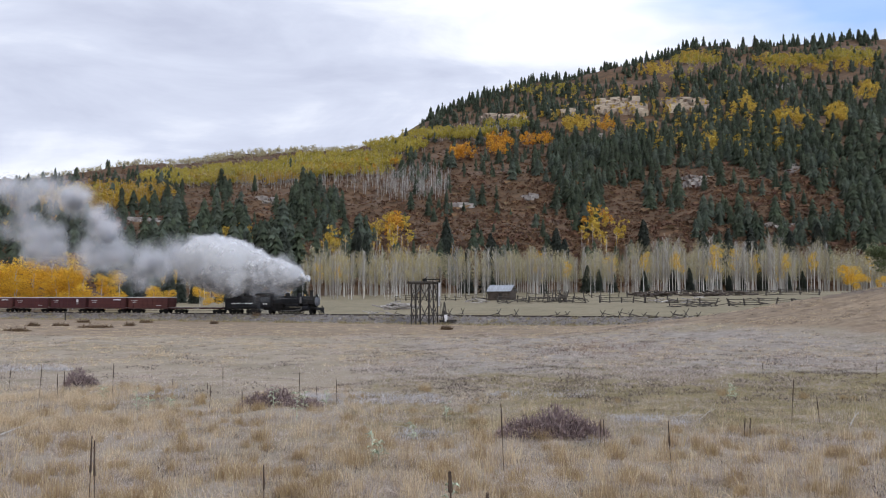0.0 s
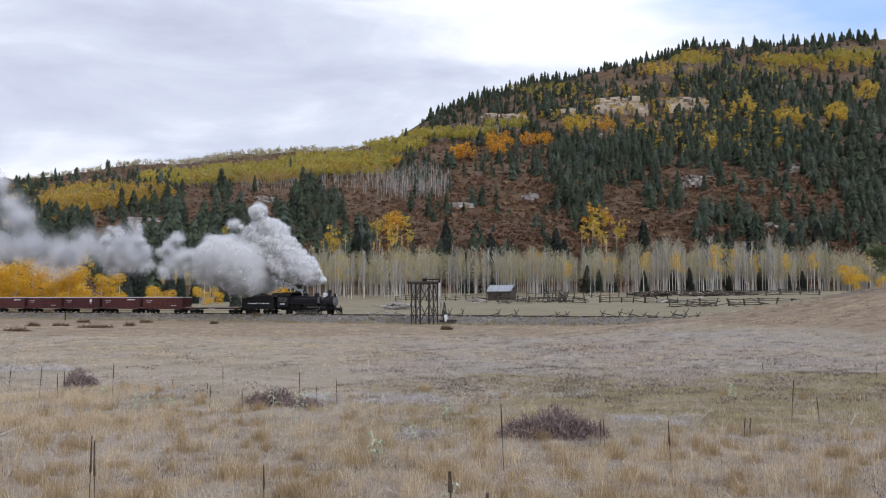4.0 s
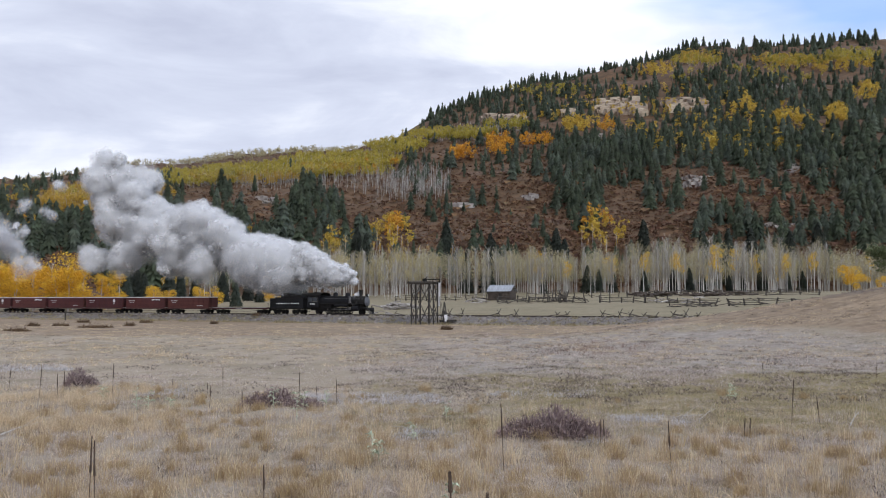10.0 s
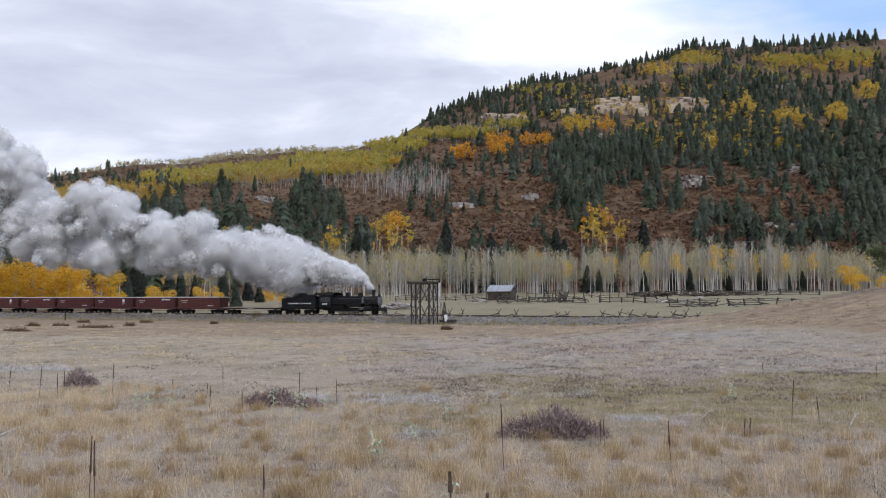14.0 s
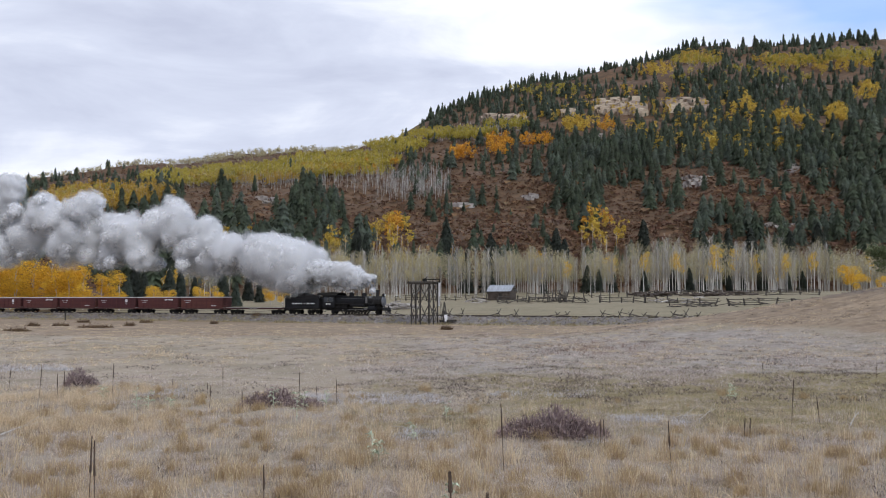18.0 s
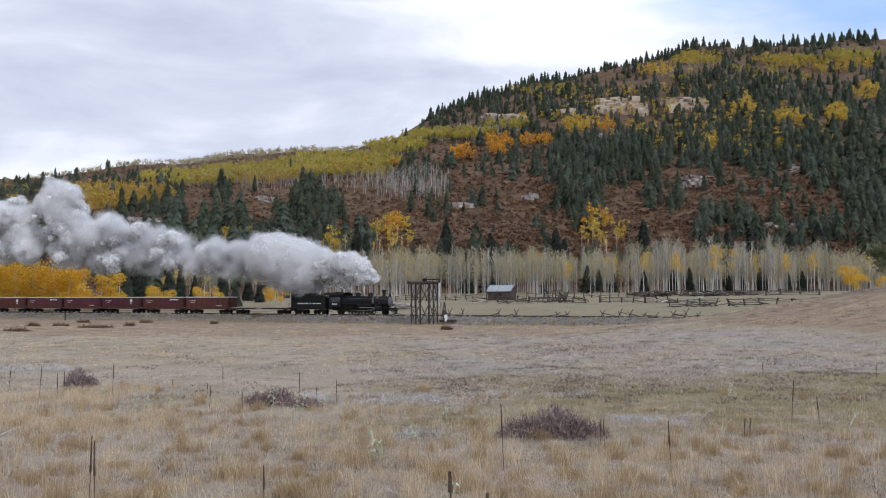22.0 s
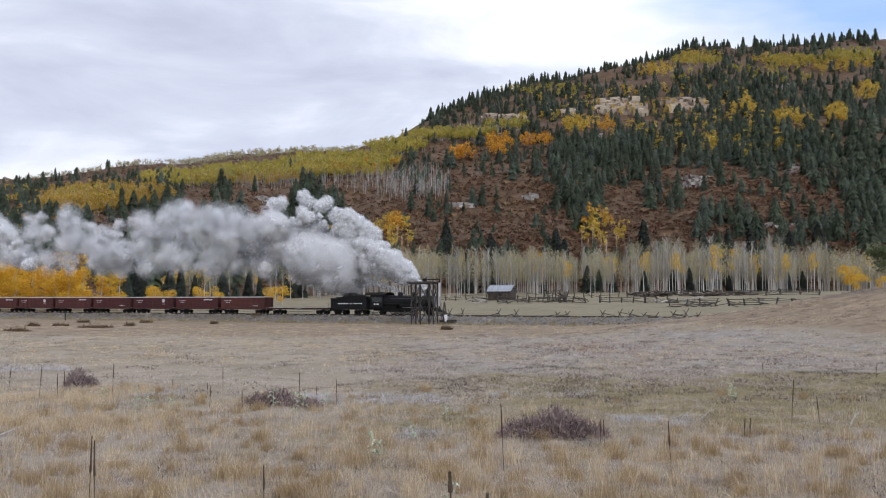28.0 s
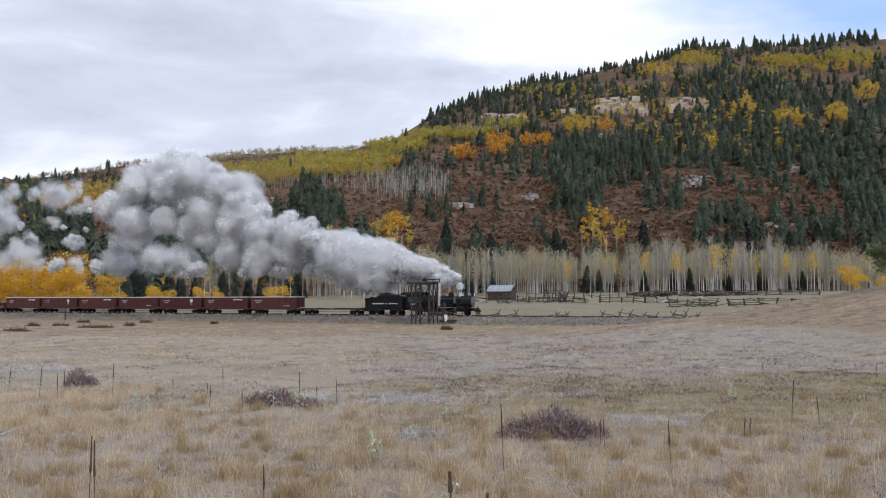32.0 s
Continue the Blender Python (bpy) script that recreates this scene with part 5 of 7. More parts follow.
OCHRES = [(190, 346, 115, 17, 1), (140, 362, 80, 16, 1), (430, 318, 120, 8, 0.5), (570, 304, 70, 9, 0.5)]
GOLDS = [(1165, 118, 32, 13, 0.8), (1245, 97, 40, 11, 0.8), (1400, 103, 60, 9, 0.7), (1490, 205, 18, 14, 1.4), (1330, 190, 12, 12, 1.2), (1400, 214, 30, 9, 0.8),
         (1020, 222, 25, 11, 0.8), (1540, 160, 28, 14, 0.8), (690, 422, 45, 24, 0.10), (600, 438, 26, 18, 0.10), (1065, 418, 40, 20, 0.10), (1265, 255, 9, 14, 0.8), (1150, 190, 250, 40, 0.06), (420, 430, 60, 10, 0.3), (1300, 240, 200, 40, 0.05), (30, 380, 40, 50, 0.1), (1500, 110, 60, 12, 0.4)]
ORANGES = [(885, 258, 26, 16, 1), (820, 272, 24, 10, 1), (950, 250, 30, 8, 0.8), (1075, 224, 22, 8, 0.8), (700, 405, 26, 20, 0.10), (1060, 405, 26, 14, 0.10), (640, 295, 60, 12, 0.3), (60, 395, 40, 20, 0.4)]
BARES = [(420, 326, 110, 10, 0.6), (740, 325, 60, 26, 1), (620, 318, 80, 14, 0.8), (480, 318, 100, 10, 0.5), (850, 232, 60, 10, 0.5), (330, 285, 60, 6, 0.4), (700, 340, 60, 14, 0.6)]
RIDGE_TREES = [(470, 284, 190, 5, 1), (140, 300, 150, 5, 0.5)]


def build_forest():
    rng = np.random.default_rng(31)
    shapes = [conifer_shape(rng, 7, 8, 56, rng.uniform(0.15, 0.27)) for _ in range(14)]
    u, v = spray(rng, 5000, CONIFERS)
    P, ok = hill_points(u, v + 9)
    h = rng.gamma(5, 1.55, len(P)).clip(3, 14)
    P[:, 2] -= 0.4
    uu, vv = 784 + FOCAL * P[:, 0] / P[:, 1], 533 - FOCAL * (P[:, 2] - EYE[2]) / P[:, 1]
    h *= 1 + 0.3 * ((uu < 650) & (vv > 325))
    # none on the bare cliffs
    bare = ((abs(uu - 1100) < 42) & (abs(vv - 193) < 20)) | ((abs(uu - 1220) < 36) & (abs(vv - 191) < 15)) | ((abs(uu - 895) < 40) & (abs(vv - 212) < 9))
    keep = ~bare | (rng.uniform(0, 1, len(P)) < 0.12)
    # and few before the bright aspen groves
    for gu, gv, ru, rv, share in GOLDS + ORANGES:
        if share >= 0.4 and gu > 780:
            keep &= ~(((uu - gu) / ru) ** 2 + ((vv - gv - 12) / (rv + 9)) ** 2 < 1.0) | (rng.uniform(0, 1, len(P)) < 0.22)
    P, h = P[keep], h[keep]
    pale = (rng.uniform(0, 1, len(P)) + 0.25 * ripple(P[:, 0], P[:, 1], 60, 44)) > 0.68
    V, F = scatter(shapes, P[pale], h[pale] * 1.05, rng.uniform(0, 6.28, pale.sum()), rng, h[pale])
    arrays("fir_forest", V, F, M_FIR, "grey-green firs mixed through the hillside forest", "forest")
    P, h = P[~pale], h[~pale]
    V, F = scatter(shapes, P, h * rng.uniform(0.85, 1.2, len(P)), rng.uniform(0, 6.28, len(P)), rng, h)
    arrays("conifer_forest", V, F, M_SPRUCE, "dense dark green spruce and fir forest on the hillside", "forest")
    # ridge line spruces
    u = np.concatenate([rng.uniform(745, 1568, 600), rng.uniform(0, 330, 11)])
    a = (u - 784) / FOCAL
    d = rng.uniform(900, 975, len(u))
    P = np.stack([a * d, d, height(a * d, d) - 0.4], -1)
    h = rng.gamma(4, 1.75, len(P)).clip(3, 13)
    V, F = scatter(shapes, P, h * 1.25, rng.uniform(0, 6.28, len(P)), rng)
    arrays("ridge_conifers", V, F, M_SPRUCE, "spruces standing against the sky on the ridge", "forest")
    stems = [stem_shape(rng, 1.0, 0.012, 3, 3) for _ in range(4)]

    def aspens(name, n, blobs, mat, label, tall=(6.5, 10.5), leaves=46, size=0.085, stem=True, ridge=False):
        crowns = [crown_shape(rng, leaves, 0.24, 0.38, 0.6, size) for _ in range(6)]
        u, v = spray(rng, n, blobs)
        if ridge:
            a = (u - 784) / FOCAL
            d = rng.uniform(915, 965, n)
            P = np.stack([a * d, d, height(a * d, d) - 1.6], -1)
        else:
            P, ok = hill_points(u, v + 5)
        h = rng.uniform(*tall, len(P))
        V, F = scatter(crowns, P, h * rng.uniform(0.8, 1.2, len(P)), rng.uniform(0, 6.28, len(P)), rng, h)
        arrays(name, V, F, mat, label, "trees")
        if stem:
            V, F = scatter(stems, P, h, rng.uniform(0, 6.28, len(P)), rng)
            arrays(name + "_stems", V, F, M_ASPEN_S, "pale thin aspen stems on the hillside", "trees")

    aspens("lime_aspens", 3000, LIMES, M_LIME, "yellow-green aspen groves across the bench of the hill", leaves=64, size=0.075)
    aspens("ochre_aspens", 1100, OCHRES, M_OCHRE, "ochre-yellow aspens along the lower edge of the bench", leaves=60, size=0.075)
    aspens("golden_aspens", 900, GOLDS, M_GOLD_FAR, "golden yellow aspens scattered among the conifers", stem=False)
    aspens("orange_aspens", 230, ORANGES, M_ORANGE, "orange autumn aspens among the conifers", stem=False)
    aspens("bare_aspens", 520, BARES, M_TWIG, "bare grey aspens with thin twigs", leaves=22, size=0.035)
    aspens("ridge_aspens", 420, RIDGE_TREES, M_PALE, "pale aspens in a row along the ridge top", ridge=True)
    # low scrub
    bush = []
    for _ in range(6):
        V, F = [], []
        for _ in range(9):
            c = rng.normal(0, 0.4, 3) * (1, 1, 0.25)
            n = len(V)
            for j in range(3):
                V.append(c + rng.normal(0, 0.42, 3) * (1, 1, 0.75) + (0, 0, 0.35))
            F.append((n, n + 1, n + 2))
        bush.append((np.array(V), np.array(F)))
    for name, n, mat, label in (("rust_scrub", 19000, M_SCRUB, "rust-red autumn scrub oak on the slopes"), ("brown_scrub", 3200, M_SCRUB2, "brown dry brush on the slopes")):
        P, ok = hill_points(rng.uniform(-60, 1640, n), rng.uniform(250, 510, n) if "rust" in name else rng.uniform(130, 480, n))
        V, F = scatter(bush, P, rng.gamma(6, 0.17, len(P)).clip(0.4, 2.2), rng.uniform(0, 6.28, len(P)), rng)
        arrays(name, V, F, mat, label, "scrub")


build_forest()


def rock_pile(name, spots, material, label, block):
    """Outcrops of tumbled, bedded blocks set into the slope."""
    rng = np.random.default_rng(len(spots) + 7)
    for (u, v, ru, rv, n) in spots:
        P, ok = hill_points(rng.uniform(u - ru, u + ru, n), rng.uniform(v - rv, v + rv, n))
        V, F = [], []
        for p in P:
            g = Geo().box(-0.5, 0.5, -0.5, 0.5, -0.5, 0.5, 0.12)
            w = block * rng.uniform(0.5, 1.5)
            q = np.array(g.v) * (w * rng.uniform(0.8, 2.0), w * 1.2, w * rng.uniform(0.5, 0.9)) + rng.normal(0, 0.06 * w, (len(g.v), 3))
            a = rng.normal(0, 0.25)
            x = q[:, 0] * math.cos(a) - q[:, 1] * math.sin(a)
            y = q[:, 0] * math.sin(a) + q[:, 1] * math.cos(a)
            k = len(V)
            V += list(np.stack([x, y, q[:, 2]], -1) + p)
            F += [(f[0] + k, f[i] + k, f[i + 1] + k) for f in g.f for i in range(1, len(f) - 1)]
        ob = arrays(name, V, F, material, label, "rock", "stuff")


rock_pile("cliff_outcrop", [(1100, 188, 38, 13, 110), (1220, 185, 34, 8, 80), (895, 208, 38, 3, 50), (1000, 198, 16, 4, 20)], M_STONE, "pale banded sandstone cliff on the mountainside", 6.0)
rock_pile("boulder_outcrop", [(1232, 322, 18, 9, 26), (940, 349, 14, 4, 14), (812, 364, 18, 3, 12), (1408, 300, 12, 8, 12), (275, 391, 45, 3, 26), (1060, 240, 10, 4, 8), (1395, 150, 24, 5, 16), (480, 355, 20, 4, 8), (1380, 400, 20, 5, 10)], M_BOULDER, "grey weathered boulders among the scrub", 2.6)


# ---------------- aspen grove beyond the meadow ----------------


def tree_meshes(seed, tall, r, leaves, rx, rz, zc, size, leaf_mat, bark, limbs=6, sides=6, twigs=0):
    rng = np.random.default_rng(seed)

    def as_mesh(name, VF, mat):
        me = bpy.data.meshes.new(name)
        me.from_pydata([tuple(p) for p in VF[0]], [], [tuple(int(i) for i in f) for f in VF[1]])
        me.materials.append(mat)
        return me

    out = [("trunk", as_mesh("trunk", stem_shape(rng, tall, r, limbs, sides), bark))]
    if twigs:
        V, F = [], []
        for _ in range(twigs):
            a, z = rng.uniform(0, 6.28), rng.uniform(0.26, 0.98) * tall
            rr = rx * rng.uniform(0.2, 1.0) * (1.1 - 0.6 * z / tall)
            p0 = np.array([0.15 * rr * math.cos(a), 0.15 * rr * math.sin(a), z])
            p1 = np.array([rr * math.cos(a), rr * math.sin(a), z + rr * rng.uniform(0.5, 1.3)])
            n = len(V)
            V += [p0 + (0, 0, 0.03), p0 - (0.03, -0.03, 0), p1]
            F.append((n, n + 1, n + 2))
        out.append(("twig_mass", as_mesh("twig_mass", (V, F), M_TWIG)))
    if leaves:
        out.append(("crown", as_mesh("crown", crown_shape(rng, leaves, rx, rz, zc, size), leaf_mat)))
    return out


def plant(name, meshes, x, y, yaw, scale, label, category, group, sink=0.1):
    ob = thing(name, Matrix.Translation((x, y, ground_at(x, y) - sink)) @ Matrix.Rotation(yaw, 4, "Z") @ Matrix.Scale(scale, 4), label, category, group)
    for pn, me in meshes:
        o = new(pn, me)
        o.parent = ob
    return ob


def build_grove():
    rng = np.random.default_rng(52)
    pale = [tree_meshes(300 + i, 13.0, 0.09, 520, 1.9, 5.4, 8.8, 0.14, M_PALE, M_ASPEN, 12, 6, 300) for i in range(5)]
    bare = [tree_meshes(320 + i, 13.0, 0.09, 170, 1.7, 5.2, 9.0, 0.13, M_PALE, M_ASPEN, 14, 6, 520) for i in range(4)]
    straw = [tree_meshes(360 + i, 13.0, 0.09, 480, 1.8, 5.0, 9.2, 0.14, M_STRAWLEAF, M_ASPEN, 11, 6, 200) for i in range(3)]
    gold = [tree_meshes(340 + i, 11.5, 0.14, 420, 1.6, 3.6, 8.4, 0.2, M_GOLD, M_ASPEN, 7, 6, 40) for i in range(3)]
    n = 0
    while n < 250:
        u = rng.uniform(548, 1610)
        thick = (1.0 if (u > 840 or u < 720) else 0.75) * (0.62 + 0.38 * math.sin(u / 13.0 + 2.0 * math.sin(u / 41.0)))
        if rng.uniform() > thick:
            continue
        y = rng.uniform(222, 252) - 6 * math.sin(u / 90.0) + (10 if u > 1480 else 0)
        x = (u - 784) / FOCAL * y
        k = rng.uniform()
        grey = 0.75 if 1150 < u < 1320 else (0.35 if u > 1000 else 0.3)
        if k < grey:
            ms, lab = bare[rng.integers(0, 4)], "tall white-barked aspen, nearly bare"
        elif rng.uniform() < (0.5 if u < 850 else 0.12):
            ms, lab = straw[rng.integers(0, 3)], "white-barked aspen with straw-yellow leaves"
        elif k < 0.93 or (720 < u < 820):
            ms, lab = pale[rng.integers(0, 5)], "tall white-barked aspen with thin pale yellow leaves"
        else:
            ms, lab = gold[rng.integers(0, 3)], "white-barked aspen with golden leaves"
        sc = rng.uniform(0.74, 1.14) * (1.06 if u > 1130 else 0.95) * (0.7 if u > 1480 else 1)
        plant("aspen_tree", ms, x, y, rng.uniform(0, 6.28), sc, lab, "tree", "aspens of the grove")
        n += 1
    for u in rng.uniform(285, 548, 30):
        y = rng.uniform(226, 252)
        ms = pale[rng.integers(0, 5)] if rng.uniform() < 0.75 else gold[rng.integers(0, 3)]
        plant("aspen_tree", ms, (u - 784) / FOCAL * y, y, rng.uniform(0, 6.28), rng.uniform(0.6, 0.95), "white-barked aspen with thin pale yellow leaves", "tree", "aspens of the grove")
    # the deeper part of the grove
    u = rng.uniform(540, 1620, 1500)
    u = u[rng.uniform(0, 1, 1500) < 0.55 + 0.4 * np.sin(u / 17.0 + 2.2 * np.sin(u / 53.0))][:760]
    m = len(u)
    d = rng.uniform(246, 276, m)
    a = (u - 784) / FOCAL
    P = np.stack([a * d, d, height(a * d, d) - 0.1], -1)
    h = rng.uniform(9.5, 14.5, m)
    stems = [stem_shape(rng, 1.0, 0.0075, 5, 4) for _ in range(5)]
    crowns = [crown_shape(rng, 170, 0.13, 0.42, 0.66, 0.017) for _ in range(5)]
    V, F = scatter(stems, P, h, rng.uniform(0, 6.28, m), rng)
    arrays("grove_stems", V, F, M_ASPEN_S, "close white stems deep in the aspen grove", "trees")
    V, F = scatter(crowns, P, h, rng.uniform(0, 6.28, m), rng)
    arrays("grove_crowns", V, F, M_PALE, "thin pale crowns deep in the aspen grove", "trees")


build_grove()


def build_near_trees():
    rng = np.random.default_rng(63)
    full = [tree_meshes(400 + i, 8.0, 0.14, 2400, 3.3, 5.0, 5.2, 0.19, M_GOLD, M_ASPEN, 10, 6, 0) for i in range(5)]
    # golden aspens beyond the train; (across, top) on the sight grid
    for u, top, d in ((-40, 462, 190), (0, 462, 190), (28, 470, 186), (62, 458, 189), (92, 462, 187), (122, 464, 184), (148, 480, 186), (60, 480, 183), (100, 485, 182), (180, 492, 182), (212, 487, 181), (190, 500, 184), (-15, 480, 182), (30, 490, 181),
                      (272, 500, 181), (300, 508, 186), (355, 508, 188), (385, 512, 186), (480, 503, 196), (500, 506, 200), (20, 462, 196), (130, 470, 192)):
        x = (u - 784) / FOCAL * d
        z = ground_at(x, d)
        want = EYE[2] + (533 - top) / FOCAL * d - z
        plant("aspen_tree", full[rng.integers(0, 5)], x, d, rng.uniform(0, 6.28), want / 8.4, "golden autumn aspen in full leaf beyond the railway", "tree", "golden aspens by the railway")
    # golden clusters at the foot of the slope
    tuft = [tree_meshes(420 + i, 9.0, 0.13, 120, 0.8, 3.6, 6.0, 0.17, M_GOLD if i else M_ORANGE, M_ASPEN, 8, 6, 20) for i in range(4)]
    spots = np.array([(580, 440), (592, 446), (604, 437), (655, 430), (672, 408), (688, 400), (700, 395), (712, 405), (724, 415), (695, 430), (680, 436), (660, 440), (738, 438), (798, 440), (642, 436), (706, 420), (668, 424),
                      (1034, 405), (1047, 400), (1062, 408), (1078, 412), (1050, 425), (1072, 430), (1090, 420), (350, 432), (385, 432), (424, 432), (530, 440), (610, 425), (760, 430)], float)
    P, ok = hill_points(spots[:, 0] + rng.normal(0, 6, len(spots)), spots[:, 1] + 36)
    for p, tall in zip(P, rng.uniform(7.5, 10.5, len(P))):
        plant("aspen_tree", tuft[rng.integers(0, 4)], p[0], p[1], rng.uniform(0, 6.28), tall / 9.6, "golden and orange aspen at the foot of the slope", "tree", "aspens at the hill foot")
    for u, d in ((1540, 228), (1250, 232), (1375, 230), (1385, 228), (1245, 236), (960, 230), (1085, 232)):
        plant("aspen_tree", tuft[rng.integers(1, 4)], (u - 784) / FOCAL * d, d, rng.uniform(0, 6.28), rng.uniform(0.75, 1.1), "golden aspen at the edge of the grove", "tree", "aspens at the hill foot")
    for u, d, k in ((1502, 219, 0.95), (1522, 224, 0.6), (1562, 225, 0.5)):
        plant("aspen_tree", full[rng.integers(0, 5)], (u - 784) / FOCAL * d, d, rng.uniform(0, 6.28), k, "golden leafy aspen at the edge of the grove", "tree", "aspens at the hill foot")
    # spruces that stand singly
    spr = []
    for i in range(4):
        VF = conifer_shape(np.random.default_rng(440 + i), 17, 13, 420, 0.17 + 0.025 * i)
        me = bpy.data.meshes.new("crown")
        me.from_pydata([tuple(p) for p in VF[0]], [], [tuple(int(k) for k in f) for f in VF[1]])
        me.materials.append(M_SPRUCE_T)
        tk = bpy.data.meshes.new("trunk")
        VF = stem_shape(np.random.default_rng(450 + i), 0.95, 0.018, 0, 6)
        tk.from_pydata([tuple(p) for p in VF[0]], [], [tuple(int(k) for k in f) for f in VF[1]])
        tk.materials.append(M_BARK)
        spr.append([("trunk", tk), ("crown", me)])
    for u, top, d, base in ((418, 498, 192, 0), (868, 408, 262, 0), (826, 440, 256, 0), (790, 380, 300, 0), (1140, 385, 300, 0), (1000, 420, 290, 0), (985, 400, 300, 0), (500, 400, 285, 0), (455, 410, 290, 0), (632, 398, 285, 0), (648, 410, 280, 0),
                            (1290, 400, 285, 0), (1245, 405, 285, 0), (1330, 400, 290, 0), (1450, 390, 290, 0), (1400, 405, 285, 0), (880, 430, 275, 0), (1040, 468, 240, 0), (1345, 472, 242, 0), (1352, 470, 246, 0), (962, 480, 240, 0), (1140, 478, 244, 0), (1190, 474, 241, 0), (1244, 480, 243, 0), (1290, 486, 240, 0), (1395, 480, 240, 0), (870, 482, 244, 0), (1085, 480, 240, 0), (1060, 475, 246, 0), (1220, 472, 247, 0), (1312, 470, 246, 0), (1420, 478, 244, 0),
                            (208, 470, 215, 0), (240, 465, 215, 0), (255, 480, 208, 0), (225, 485, 205, 0), (320, 470, 222, 0), (345, 485, 215, 0), (395, 478, 222, 0), (440, 480, 225, 0), (300, 475, 218, 0), (530, 465, 245, 0), (512, 470, 240, 0), (460, 490, 215, 0)):
        x = (u - 784) / FOCAL * d
        z = ground_at(x, d)
        want = max(4.0, EYE[2] + (533 - top) / FOCAL * d - z)
        plant("spruce_tree", spr[rng.integers(0, 4)], x, d, rng.uniform(0, 6.28), min(want, 24), "dark blue-green spruce at the edge of the woods", "tree", "single spruces")


build_near_trees()

# ---------------- things by the railway and in the meadow ----------------


def spot(u, v, z=0.0):
    """The ground point on a sight line, for ground near the level z."""
    e = (v - 533) / FOCAL
    d = (EYE[2] - z) / e
    for _ in range(12):
        x = (u - 784) / FOCAL * d
        d = 0.5 * d + 0.5 * (EYE[2] - ground_at(x, d)) / e
    return (u - 784) / FOCAL * d, d


def water_tower():
    """The timber trestle of a water stop: nine posts, braces, deck, pipe and spout."""
    x, y = -2.75, 122.2
    ob = thing("water_trestle", pose(x, y, ground_at(x, y) - 0.05, 0, 0, TRACK_YAW), "dark tarred timber water trestle with cross bracing beside the track", "trestle")
    a, h = 1.45, 6.05
    for i in (-1, 0, 1):
        for j in (-1, 0, 1):
            if i or j:
                part("post", Geo().box(i * a - 0.09, i * a + 0.09, j * a - 0.09, j * a + 0.09, -0.3, h, 0.02), M_TIMBER, ob)
    for lv in (0.4, 3.2):
        t = lv + 2.7
        for s in (-1, 1):
            for b in (-1, 0):
                p = s * (a + 0.17)
                for z0, z1 in ((lv, t), (t, lv)):
                    off = 0.05 * (1 if z0 < z1 else -1)
                    part("brace", Geo().beam((b * a, p + off, z0), ((b + 1) * a, p + off, z1), 0.085, 0.05), M_TIMBER, ob)
                    part("brace", Geo().beam((p + off, b * a, z0), (p + off, (b + 1) * a, z1), 0.085, 0.05), M_TIMBER, ob)
    for s in (-1, 0, 1):
        part("cap_beam", Geo().box(-1.9, 1.9, s * a - 0.15, s * a + 0.15, h, h + 0.26, 0.02), M_TIMBER, ob)
    for i in range(15):
        xx = -1.95 + i * 0.262
        part("deck_plank", Geo().box(xx, xx + 0.25, -1.95, 1.95, h + 0.26, h + 0.35 + 0.012 * (i % 3), 0.012), M_TIMBER, ob)
    part("edge_board", Geo().box(-2.0, 2.0, -2.02, -1.955, h + 0.1, h + 0.37, 0.01), M_TIMBER, ob)
    part("valve_box", Geo().box(-0.3, 0.25, -0.2, 0.25, h + 0.38, h + 0.85, 0.04).tube((0.1, 0, h + 0.85), (0.5, 0, h + 1.15), 0.06, n=8), M_IRON2, ob, "iron valve box")
    part("pipe", Geo().tube((0.2, 0.0, h + 0.7), (2.3, 0.3, h + 0.72), 0.075, n=10).tube((2.3, 0.3, h + 0.2), (2.3, 0.3, h + 0.85), 0.08, n=10).tube((1.2, 0.15, h + 0.38), (1.2, 0.15, h + 0.72), 0.05, n=8), M_IRON2, ob, "iron water pipe")
    part("spout", Geo().tube((2.2, 0.4, h + 0.2), (2.0, 0.8, h - 3.2), 0.12, 0.15, 12).tube((2.45, 0.3, h + 0.3), (2.4, 0.6, h - 2.6), 0.03, n=6), M_RIM, ob, "frosted hanging water spout")
    part("ladder", Geo().beam((2.6, 0.6, 0.0), (2.0, 0.6, h), 0.06, 0.05).beam((3.0, 1.0, 0.0), (2.2, 1.0, h - 2.6), 0.06, 0.05), M_TIMBER, ob)
    part("stand_pipe", Geo().beam((2.3, 1.6, 0), (2.5, 1.6, 3.4), 0.16, 0.16).beam((3.1, 1.6, 0), (2.6, 1.6, 3.2), 0.12, 0.12).beam((2.4, 1.6, 1.2), (3.0, 1.6, 1.2), 0.1, 0.1).box(2.2, 2.7, 1.4, 1.9, 1.4, 2.1, 0.05), M_TIMBER, ob)
    part("spill_trough", Geo().box(1.9, 4.2, 1.2, 2.3, 0.35, 0.5).box(1.9, 4.2, 1.15, 1.22, 0.35, 0.75).box(1.9, 4.2, 2.28, 2.35, 0.35, 0.75), M_TIMBER, ob)
    part("frosted_sheet", Geo().beam((3.0, 1.1, 0.5), (2.9, 1.25, 1.5), 0.5, 0.05), M_RIM, ob, "pale frosted tin sheet")


water_tower()


